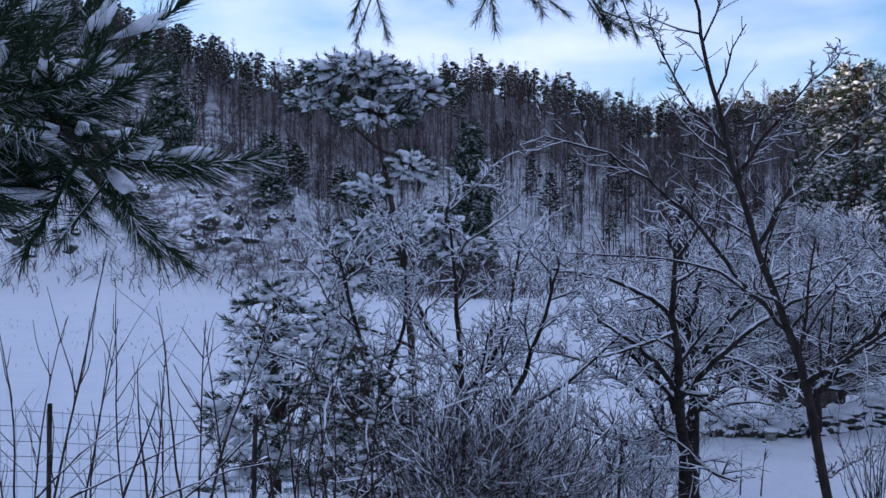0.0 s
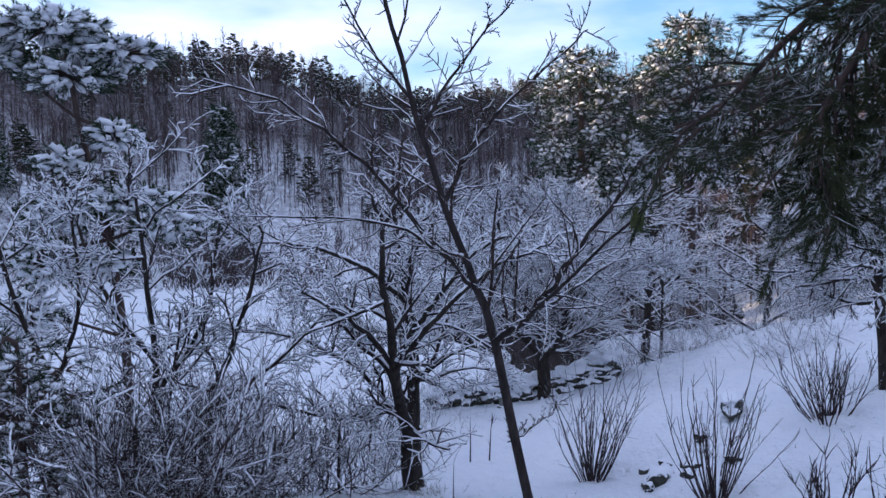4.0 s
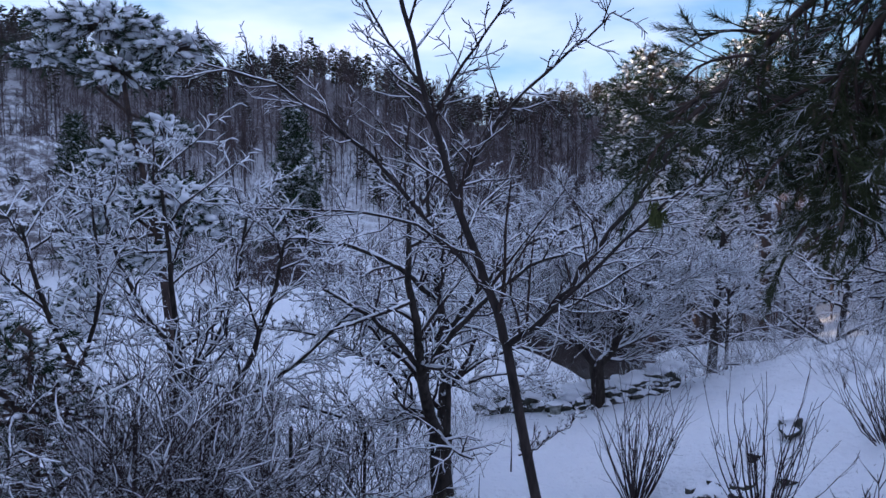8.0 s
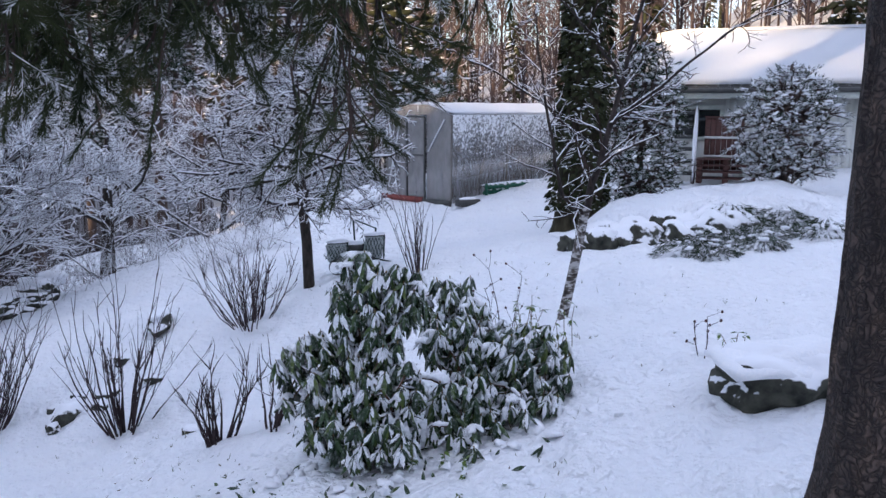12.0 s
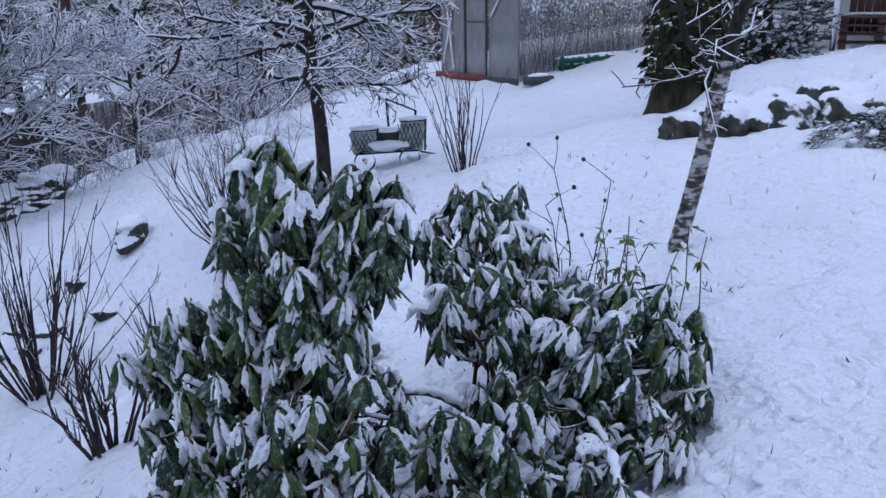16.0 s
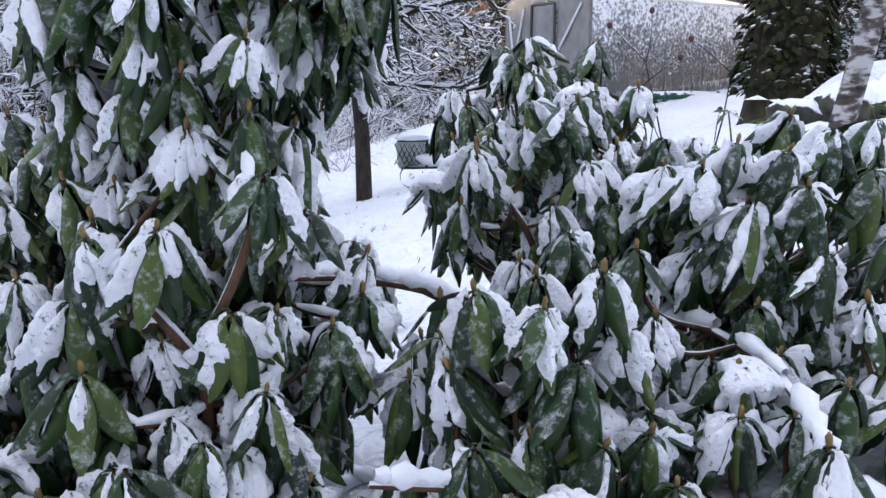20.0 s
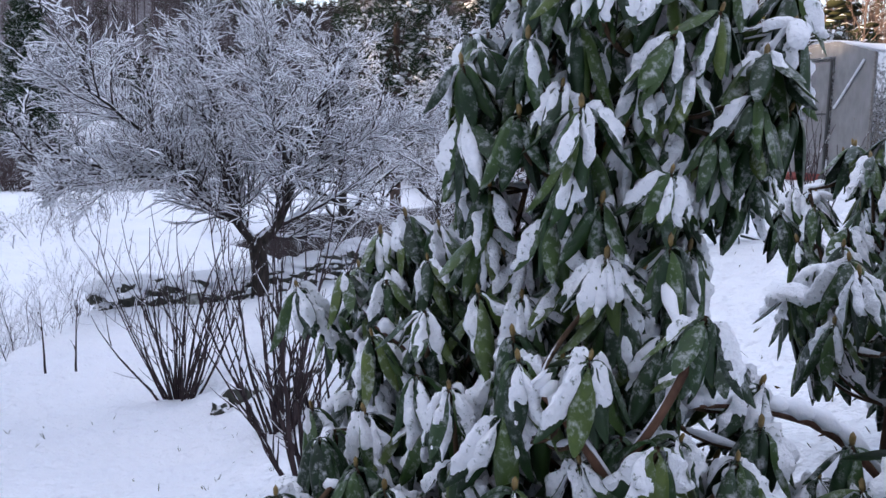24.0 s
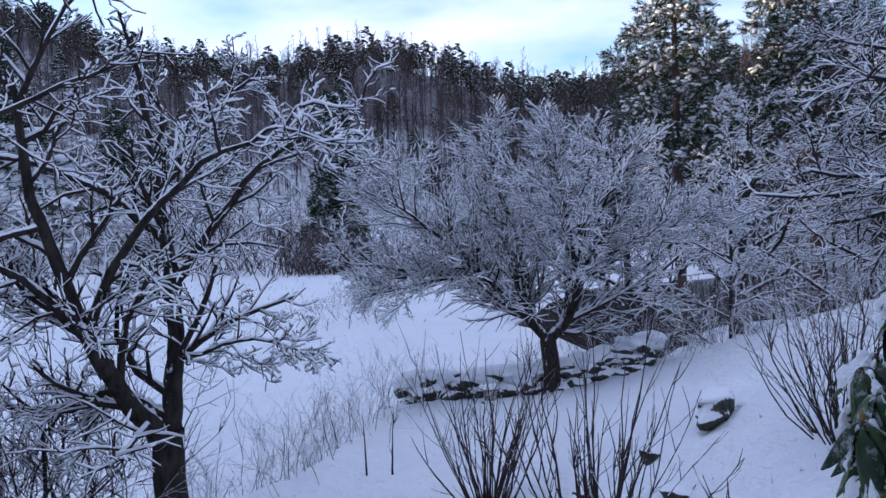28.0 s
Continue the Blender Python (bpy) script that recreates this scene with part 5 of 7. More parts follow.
def round_pine(name, label, at, seed, h, wide, low=0.35, scale=2.2, n=26, snow=0.5, mat=None, spruce=False):
    rng = random.Random(seed)
    clumps = []
    for i in range(n):
        f = low + (1 - low) * (i + 0.5) / n
        a = i * 2.4
        prof = (1.06 - f) / (1.06 - low) if spruce else math.sqrt(max(0.06, 1 - ((f - low) / (1 - low) * 1.6 - 0.62) ** 2))
        rr = wide * prof * rng.uniform(0.45, 0.85)
        s = wide * 0.34 * (prof * 0.6 + 0.4) * rng.uniform(0.8, 1.2)
        clumps.append((math.cos(a) * rr, math.sin(a) * rr, h * f - (0.25 * rr if spruce else 0), s, s, s * 0.5))
    return clump_conifer(name, label, at, seed, [(0, 0, 0), (0, 0, h * 0.5), (0, 0, h)], clumps, scale, mat, h * 0.018 + 0.03, 9, snow)


round_pine("tall_pine", "tall pine frosted with snow on the river bank", spot(19.5, 38.5), 92, 15.5, 2.9, 0.5, 1.85, 34, 0.6, M_NEEDLE)
round_pine("tall_pine", "tall frosted pine standing over the river", spot(26.5, 39.5), 93, 17.0, 3.2, 0.48, 1.85, 36, 0.6, M_NEEDLE)
round_pine("tall_pine", "broad dark pine among the riverside trees", spot(25.5, 45.0), 94, 12.0, 2.8, 0.45, 1.85, 26, snow=0.5, mat=M_NEEDLE)
round_pine("tall_pine", "pine behind the greenhouse lightly dusted with snow", spot(25.5, 26.0), 95, 9.0, 2.2, 0.2, 1.85, 34, 0.9, M_NEEDLE)
round_pine("tall_pine", "slim frosted pine behind the greenhouse", spot(31.0, 25.0), 96, 9.0, 1.9, 0.2, 1.85, 26, 0.8, M_NEEDLE)
round_pine("spruce", "slim dark spruce with snow on its tiers", spot(3.0, 92.0), 97, 18.0, 3.6, 0.1, 4.0, 40, 0.35, M_NEEDLE, True)
round_pine("spruce", "spruce on the snowy knoll with white tiers", spot(-33.0, 98.0), 98, 13.5, 3.6, 0.08, 3.8, 38, 0.45, M_NEEDLE, True)
round_pine("spruce", "small dark spruce at the end of the knoll", spot(-19.5, 92.0), 99, 7.5, 2.3, 0.08, 3.2, 26, 0.12, M_NEEDLE, True)
round_pine("juniper", "snow-covered juniper growing in the thicket", spot(-1.0, 10.0), 100, 2.0, 0.9, 0.1, 0.8, 26, 0.5, M_NEEDLE)
round_pine("juniper", "low dark juniper in the hedge", spot(-2.6, 12.5), 101, 4.2, 1.2, 0.1, 1.2, 24, 0.5, M_NEEDLE)
round_pine("thuja", "snowy thuja beside the ivy-clad trunk", spot(17.95, 8.45), 102, 3.3, 0.85, 0.04, 0.7, 90, 0.9, M_NEEDLE)
round_pine("dwarf_pine", "bushy dwarf pine bowed with snow before the house", spot(17.2, 5.4), 103, 2.0, 0.95, 0.1, 0.7, 60, 0.9, M_NEEDLE_SNOW)


# ---------- house, greenhouse and garden things ----------
M_WALL = plain("white_boarding", (0.62, 0.62, 0.58), (0.74, 0.74, 0.70), 3.0, 0.6, 0.15, (8, 8, 0.3))
M_TRIM = plain("pale_green_trim", (0.50, 0.53, 0.47), (0.60, 0.62, 0.56), 8.0, 0.6, 0.1)
M_DARKTRIM = plain("dark_gutter", (0.03, 0.03, 0.03), (0.06, 0.06, 0.055), 8.0, 0.5, 0.1)
M_BROWN = plain("brown_boards", (0.055, 0.022, 0.018), (0.11, 0.045, 0.035), 5.0, 0.7, 0.4, (1, 1, 6))
M_GREY_WOOD = plain("grey_weathered_wood", (0.10, 0.09, 0.08), (0.24, 0.22, 0.20), 6.0, 0.8, 0.4, (0.3, 6, 6))
M_RED_WOOD = plain("red_painted_wood", (0.16, 0.03, 0.025), (0.26, 0.06, 0.045), 8.0, 0.7, 0.3)
M_GREEN = snowy("green_painted_edging", (0.015, 0.07, 0.045), (0.04, 0.13, 0.085), 12.0, 0.55, 8.0, stretch=(1, 1, 1))
M_CART = snowy("green_cart_plastic", (0.02, 0.035, 0.03), (0.06, 0.085, 0.075), 12.0, 0.3, 7.0, stretch=(1, 1, 1))
M_LATTICE = plain("white_lattice", (0.58, 0.60, 0.61), (0.74, 0.75, 0.76), 14.0, 0.5, 0.1)
M_PANEL = plain("pale_grey_lattice", (0.34, 0.38, 0.36), (0.50, 0.54, 0.53), 14.0, 0.6, 0.1)
M_RUBBER = plain("black_rubber", (0.012, 0.012, 0.012), (0.03, 0.03, 0.03), 20.0, 0.8, 0.2)
M_DRY = plain("dry_stalk", (0.09, 0.06, 0.03), (0.22, 0.16, 0.09), 14.0, 0.8, 0.1)
M_HIP = plain("dark_rose_hip", (0.03, 0.01, 0.008), (0.08, 0.02, 0.015), 30.0, 0.4, 0)
M_GREENLEAF = snowy("fresh_green_leaf", (0.05, 0.09, 0.02), (0.14, 0.20, 0.05), 9.0, 0.85, 12.0, bump=0, rough=0.5)

glass, gn, gl, gb = material("dark_window_glass", 0.06)
gb.inputs["Base Color"].default_value = (0.015, 0.018, 0.02, 1)

film, fn, fl, fb = material("frosted_plastic_film", 0.45)
fsep = fn.new("ShaderNodeSeparateXYZ")
fl.new(fn.new("ShaderNodeTexCoord").outputs["Object"], fsep.inputs[0])
fup = math_of(fn, fl, "ADD", math_of(fn, fl, "MULTIPLY", fsep.outputs["Z"], 0.16), math_of(fn, fl, "MULTIPLY", noise_of(fn, fl, 1.6, 3.0), 0.25))
fv = math_of(fn, fl, "ADD", math_of(fn, fl, "MULTIPLY", noise_of(fn, fl, 17.0, 4.0, (1, 1, 1), 0.6), 0.75), math_of(fn, fl, "SUBTRACT", fup, 0.27))
frost = ramp_of(fn, fl, fv, [(0.42, (0.20, 0.20, 0.20)), (0.50, (0.42, 0.43, 0.45)), (0.58, (0.84, 0.86, 0.89))])
fl.new(frost, fb.inputs["Base Color"])
fl.new(ramp_of(fn, fl, fv, [(0.38, (0.30, 0.30, 0.30)), (0.60, (0.92, 0.92, 0.92))]), fb.inputs["Alpha"])
bump_of(fn, fl, fb, noise_of(fn, fl, 4.0, 3.0, (1, 1, 0.4)), 0.6, 0.05)

clear, cn, cl, cb = material("clear_plastic_film", 0.35)
cb.inputs["Base Color"].default_value = (0.28, 0.27, 0.265, 1)
cv = noise_of(cn, cl, 5.0, 4.0, (1.0, 1.0, 0.5))
cl.new(ramp_of(cn, cl, cv, [(0.35, (0.55, 0.55, 0.55)), (0.7, (0.80, 0.80, 0.80))]), cb.inputs["Alpha"])
bump_of(cn, cl, cb, noise_of(cn, cl, 2.2, 4.0, (2, 2, 0.25)), 0.9, 0.08)


def sheet(p, q, r_, s, nu, nv, sag, rng, thick=0.006):
    """A slightly slack sheet between four corners, with thickness."""
    p, q, r_, s = (np.asarray(v, float) for v in (p, q, r_, s))
    nrm = unit(np.cross(q - p, s - p))
    V = []
    ph = rng.uniform(0, 6)
    for side in (0, 1):
        for j in range(nv + 1):
            for i in range(nu + 1):
                u, v = i / nu, j / nv
                w = (p * (1 - u) + q * u) * (1 - v) + (s * (1 - u) + r_ * u) * v
                k = sag * math.sin(math.pi * u) * math.sin(math.pi * v) * (0.6 + 0.8 * math.sin(9 * u + ph) * math.sin(3 * v + 1))
                V.append(w - nrm * (k + side * thick))
    n = (nu + 1) * (nv + 1)
    F = []
    for j in range(nv):
        for i in range(nu):
            a = j * (nu + 1) + i
            F.append([a, a + 1, a + nu + 2, a + nu + 1])
            F.append([n + a + nu + 1, n + a + nu + 2, n + a + 1, n + a])
    return np.array(V), F


def rod(a, b, r, sides=6):
    t = Tubes()
    t.add((a, (np.asarray(a) + np.asarray(b)) / 2, b), (r, r, r), sides)
    return t.geo()


def greenhouse(at, turn):
    """Front along x (0 to 2.35), sides along y."""
    rng = random.Random(5)
    g = thing("greenhouse", "plastic-film greenhouse with frosted walls and snow on its roof", "greenhouse", at, turn=turn)
    W, D, H, R = 2.45, 5.2, 2.2, 2.45
    part("front_film", sheet((0, 0, 0.06), (0.85, 0, 0.06), (0.85, 0, 2.2), (0, 0, H), 10, 14, 0.03, rng), clear, g, "cloudy clear plastic sheet")
    part("front_film", sheet((1.55, 0, 0.06), (W, 0, 0.06), (W, 0, H), (1.55, 0, 2.25), 10, 14, 0.03, rng), clear, g, "cloudy clear plastic sheet")
    door = part("door", sheet((0.88, -0.03, 0.1), (1.50, -0.03, 0.1), (1.50, -0.03, 2.12), (0.88, -0.03, 2.12), 8, 12, 0.02, rng), clear, g, "plastic-covered door with a dark frame")
    for a, b in (((0.86, -0.05, 0.05), (0.86, -0.05, 2.15)), ((1.52, -0.05, 0.05), (1.52, -0.05, 2.15)), ((0.86, -0.05, 2.15), (1.52, -0.05, 2.15)), ((0.86, -0.05, 1.2), (1.52, -0.05, 1.2))):
        part("door_frame", rod(a, b, 0.018 if a[0] != b[0] else 0.028), M_DARKTRIM, door)
    for a, b in (((0.1, -0.02, 0.3), (0.6, -0.02, 2.1)), ((1.62, -0.02, 1.3), (2.2, -0.02, 2.1)), ((0.05, 0.02, 0), (0.05, 0.02, H)), ((W - 0.05, 0.02, 0), (W - 0.05, 0.02, H)), ((0.15, -0.02, 2.0), (0.45, -0.02, 0.2)), ((W / 2, 0.02, 2.15), (W / 2, 0.02, R))):
        part("frame_bar", rod(a, b, 0.022), M_LATTICE, g, "pale timber bar behind the film")
    part("gable_film", sheet((0, 0, H), (W, 0, H), (W * 0.65, 0, R), (W * 0.35, 0, R), 6, 3, 0.01, rng), clear, g)
    part("side_film", sheet((W, 0.02, 0.05), (W, D, 0.05), (W, D, H), (W, 0.02, H), 26, 12, 0.05, rng), film, g, "film side wall spattered with frozen snow")
    part("side_film", sheet((0, D, 0.05), (0, 0.02, 0.05), (0, 0.02, H), (0, D, H), 20, 8, 0.05, rng), film, g, "film side wall spattered with frozen snow")
    part("back_film", sheet((W, D, 0.05), (0, D, 0.05), (0, D, H), (W, D, H), 8, 8, 0.03, rng), film, g)
    part("roof_film", sheet((W, 0, H), (W, D, H), (W / 2, D, R), (W / 2, 0, R), 16, 6, 0.04, rng), film, g)
    part("roof_film", sheet((W / 2, 0, R), (W / 2, D, R), (0, D, H), (0, 0, H), 16, 6, 0.04, rng), film, g)
    for k in range(6):
        y = D * k / 5
        for x in (0.04, W - 0.04):
            part("frame_bar", rod((x, y, 0), (x, y, H), 0.02), M_GREY_WOOD, g)
    snow = bmesh.new()
    V = []
    for j in range(27):
        for i in range(13):
            u, v = i / 12, j / 26
            x = W * u
            z = H + (R - H) * (1 - abs(2 * u - 1)) + 0.02 + 0.06 * (math.sin(math.pi * min(1, max(0, u))) ** 0.4) * (0.8 + 0.4 * noise.noise((x * 2, v * 9, 0)))
            V.append(snow.verts.new((x, -0.03 + (D + 0.06) * v, z)))
    for j in range(26):
        for i in range(12):
            snow.faces.new([V[j * 13 + i], V[j * 13 + i + 1], V[j * 13 + i + 14], V[j * 13 + i + 13]])
    ext = bmesh.ops.solidify(snow, geom=snow.faces[:], thickness=0.03)
    part("roof_snow", snow, M_LUMP, g, "thin sheet of snow on the roof film")
    for a, b, m in (((-0.05, -0.1, 0.07), (1.5, -0.1, 0.07), M_RED_WOOD), ((1.5, -0.1, 0.05), (W + 0.05, -0.1, 0.05), M_DARKTRIM)):
        part("sill", box((b[0] - a[0], 0.07, 0.14), ((a[0] + b[0]) / 2, a[1], a[2]), 0.01), m, g, "painted board along the foot")
    stalks = Tubes()
    for _ in range(260):
        x, y = rng.uniform(W - 0.6, W - 0.08), rng.uniform(0.3, D - 0.2)
        pts, _ = crook((x, y, 0), (rng.gauss(0, 0.1), rng.gauss(0, 0.15), 1), rng.uniform(0.6, 1.5), 5, 0.08, 0, rng)
        stalks.add(pts, np.linspace(0.009, 0.004, 6), 4)
    tagged(part("stalk_mass", stalks.geo(), M_DRY, g), "brown dead plants showing through the film", kind="stuff")
    return g


greenhouse((18.45, 15.9, -0.24), -96.3)
# green raised-bed edging beside the greenhouse
edge = thing("bed_edging", "low green wooden bed edging capped with snow", "edging", (18.7, 13.15, zat(19.0, 13.1) + 0.02), turn=-6.3)
for k in range(2):
    part("edging_board", box((2.5, 0.05, 0.12), (1.55, -0.05 * k, 0.08 + 0.13 * k), 0.01), M_GREEN, edge)
for k in range(4):
    part("edging_post", box((0.06, 0.06, 0.34), (0.35 + 0.8 * k, -0.06, 0.13), 0.008), M_GREEN, edge)
part("edging_snow", lump(random.Random(3), (1.35, 0.08, 0.05), 0.08, 2), M_LUMP, edge).location = (1.55, 0.02, 0.26)
crate = thing("dark_planter", "low dark planter box rimmed with snow", "planter", (18.15, 13.1, zat(18.1, 13.1)), turn=-15.5)
part("planter_body", box((0.55, 0.3, 0.16), (0.1, -0.05, 0.07), 0.01), M_DARKTRIM, crate)
part("planter_snow", lump(random.Random(4), (0.26, 0.14, 0.05), 0.1, 2), M_LUMP, crate).location = (0.1, -0.05, 0.16)


def house(at, turn):
    """Front wall along x, facing -y."""
    g = thing("house", "white boarded outbuilding under a thick snow-covered roof", "house", at, turn=turn)
    L, D, H = 9.0, 6.0, 2.35
    part("wall", box((L, 0.18, H), (L / 2, 0.09, H / 2)), M_WALL, g, "white vertical boarding")
    part("wall", box((0.18, D - 0.18, H), (0.09, D / 2 + 0.09, H / 2)), M_WALL, g)
    part("wall", box((0.18, D - 0.18, H), (L - 0.09, D / 2 + 0.09, H / 2)), M_WALL, g)
    part("wall", box((L, 0.18, H), (L / 2, D + 0.09, H / 2)), M_WALL, g)
    for k in range(60):
        part("board", box((0.118, 0.02, H - 0.1), (0.08 + 0.15 * k, -0.010, H / 2), 0.004), M_WALL, g) if not (0.3 < 0.08 + 0.15 * k < 1.55) else None
    part("corner_board", box((0.12, 0.05, H), (0.0, -0.03, H / 2), 0.005), M_TRIM, g)
    part("fascia", box((L + 0.6, 0.04, 0.2), (L / 2, -0.52, H + 0.02), 0.005), M_TRIM, g, "pale green eaves board")
    part("soffit", box((L + 0.6, 0.5, 0.03), (L / 2, -0.26, H - 0.06)), M_TRIM, g)
    part("gutter", rod((-0.3, -0.59, H + 0.10), (L + 0.3, -0.59, H + 0.10), 0.055, 8), M_DARKTRIM, g)
    tilt = Matrix.Rotation(radians(21), 4, "X")
    rise = math.tan(radians(21))
    roof = part("roof", box((L + 0.7, 3.95, 0.07), (L / 2, 1.28, H + 0.14 + rise * 1.83), 0.0, tilt), M_DARKTRIM, g, "dark corrugated roof")
    part("roof", box((L + 0.7, 3.95, 0.07), (L / 2, 4.92, H + 0.14 + rise * 1.83), 0.0, tilt.inverted()), M_DARKTRIM, g)
    for k in range(40):
        p0 = np.array((-0.3 + k * 0.24, -0.58, H + 0.16))
        part("corrugation", rod(p0, p0 + np.array((0, 0.5, rise * 0.5)), 0.03, 6), M_DARKTRIM, roof)
    rng = random.Random(9)
    for sy in (1, -1):
        bm = bmesh.new()
        V = []
        for j in range(17):
            for i in range(41):
                u, v = i / 40, j / 16
                x, y = -0.33 + (L + 0.66) * u, 3.75 * v
                t = 0.14 * min(1, 7 * v + 0.25) * min(1, 12 * u + 0.3, 12 * (1 - u) + 0.3) + 0.02 * noise.noise((x, y * 1.4, sy * 3.0))
                V.append(bm.verts.new((x, (-0.5 + y) if sy > 0 else (6.7 - y), H + 0.20 + rise * y + t)))
        for j in range(16):
            for i in range(40):
                f = [V[j * 41 + i], V[j * 41 + i + 1], V[j * 41 + i + 42], V[j * 41 + i + 41]]
                bm.faces.new(f if sy > 0 else f[::-1])
        bmesh.ops.solidify(bm, geom=bm.faces[:], thickness=0.08)
        part("roof_snow", bm, M_LUMP, roof, "thick smooth snow on the roof")
    bm = bmesh.new()
    for x in (0.09, L - 0.09):
        a, b2, c = bm.verts.new((x, 0, H)), bm.verts.new((x, D + 0.18, H)), bm.verts.new((x, D / 2 + 0.09, H + rise * 3.1))
        bm.faces.new((a, b2, c))
    bmesh.ops.solidify(bm, geom=bm.faces[:], thickness=0.1)
    part("gable", bm, M_WALL, g, smooth=False)
    for wx, wz, ww, wh in ((0.92, 1.72, 1.05, 0.62), (5.6, 1.6, 1.0, 0.8)):
        w = part("window", box((ww, 0.03, wh), (wx, -0.03, wz)), glass, g, "dark window pane in a pale frame")
        for dx, dz, sx_, sz_ in ((0, wh / 2 + 0.05, ww + 0.2, 0.1), (0, -wh / 2 - 0.05, ww + 0.2, 0.1), (-ww / 2 - 0.05, 0, 0.1, wh), (ww / 2 + 0.05, 0, 0.1, wh)):
            part("window_frame", box((sx_, 0.07, sz_), (wx + dx, -0.035, wz + dz), 0.006), M_TRIM, w)
    part("plinth", box((L, 0.06, 0.9), (L / 2, -0.03, -0.42), 0.01), M_ROCK, g)
    return g


HX, HY = 20.84, 9.47
house((HX, HY, zat(HX, HY) - 0.32), -71.0)


def house_spot(a, b, up=0.0):
    c, s = math.cos(radians(-71)), math.sin(radians(-71))
    x, y = HX + a * c - b * s, HY + a * s + b * c
    return (x, y, zat(x, y) + up)


ladder = thing("snowy_pallet", "narrow wooden pallet leaning on the house, lined with snow", "pallet", house_spot(0.45, -0.75, 0.1), turn=-71)
ladder.rotation_euler[0] = radians(-14)
for x in (0, 0.5):
    part("pallet_rail", box((0.09, 0.09, 1.75), (x, 0, 0.85), 0.01), M_GREY_WOOD, ladder)
for k in range(6):
    part("pallet_slat", box((0.5, 0.02, 0.09), (0.25, -0.055, 0.2 + 0.28 * k), 0.005), M_DARKTRIM, ladder)
for x in (0, 0.5):
    part("pallet_snow", lump(random.Random(6), (0.055, 0.05, 0.85), 0.08, 2), M_LUMP, ladder).location = (x, -0.05, 0.88)
panel = thing("brown_gate_panel", "brown boarded gate panel leaning under the window", "panel", house_spot(1.15, -0.55, 0.3), turn=-71)
panel.rotation_euler[0] = radians(-7)
for k in range(7):
    part("board", box((0.112, 0.03, 1.2), (0.06 + 0.12 * k, 0, 0.6), 0.004), M_BROWN, panel)
for z in (0.3, 0.72, 1.17):
    part("rail", box((0.86, 0.025, 0.05), (0.42, -0.03, z), 0.004), M_WALL if z < 1 else M_BROWN, panel)
stack = thing("pallet_stack", "stack of dark wooden pallets below the door", "pallet", house_spot(1.1, -0.95, 0.06), turn=-71)
for k in range(4):
    for x in (0, 0.55, 1.1):
        part("pallet_block", box((0.12, 0.6, 0.09), (x, 0, 0.06 + 0.14 * k), 0.006), M_BROWN, stack)
    for y in (-0.25, 0, 0.25):
        part("pallet_board", box((1.25, 0.12, 0.025), (0.55, y, 0.118 + 0.14 * k), 0.004), M_BROWN, stack)


# ---------- ivy-clad trunk ----------
M_MOSSBARK = snowy("mossy_bark", (0.016, 0.014, 0.010), (0.075, 0.065, 0.040), 9.0, 0.62, 5.0, stretch=(1, 1, 0.4), bump=1.0)
ivy_at = spot(15.6, 8.5, 0.2)
ivy = thing("ivy_clad_tree", "big old trunk wrapped in dark ivy with a bare mossy foot", "tree", ivy_at)
bm = bmesh.new()
bmesh.ops.create_cone(bm, segments=28, radius1=1, radius2=1, depth=1, cap_ends=False)
bmesh.ops.subdivide_edges(bm, edges=[e for e in bm.edges if abs(e.verts[0].co.z - e.verts[1].co.z) > 0.5], cuts=46, use_grid_fill=True)
for v in bm.verts:
    h = (v.co.z + 0.5) * 10
    a = math.atan2(v.co.y, v.co.x)
    r = 0.36 - 0.014 * h + 0.22 * math.exp(-h * 1.7) * (1 + 0.6 * math.sin(5 * a + 1)) + 0.09 * noise.noise((math.cos(a) * 2.5, math.sin(a) * 2.5, h * 0.9)) + 0.04 * noise.noise((math.cos(a) * 7, math.sin(a) * 7, h * 1.5))
    v.co = (math.cos(a) * r + 0.012 * h * h * 0.3, math.sin(a) * r, h - 0.1)
part("trunk", bm, M_MOSSBARK, ivy, "dark mossy bark")
ri = random.Random(77)
IV = np.array([(0, 0, 0), (0.035, -0.045, -0.012), (0.10, 0, -0.03), (0.035, 0.045, -0.012), (0.04, 0, 0.008)])
IF = np.array([[0, 1, 4, 4], [1, 2, 4, 4], [2, 3, 4, 4], [3, 0, 4, 4]])
leafs = Leaves()
for _ in range(5200):
    h = 0.55 + 9.4 * ri.random() ** 1.1
    a = ri.uniform(0, 6.28)
    r = (0.37 - 0.014 * h) + ri.uniform(0.0, 0.10) * (1 + 0.5 * math.sin(3 * a + h * 1.3)) + 0.16 * math.exp(-h * 1.2)
    d = unit((math.cos(a), math.sin(a), -0.5))
    leafs.add(IV, IF, aim(d, (math.cos(a) * r + 0.0036 * h * h, math.sin(a) * r, h), ri.uniform(0.8, 1.6), ri.uniform(-50, 50)))
V, F = leafs.geo()
tagged(part("ivy", (V, tri_clean(F)), M_IVY, ivy), "thick dark green ivy", kind="stuff")


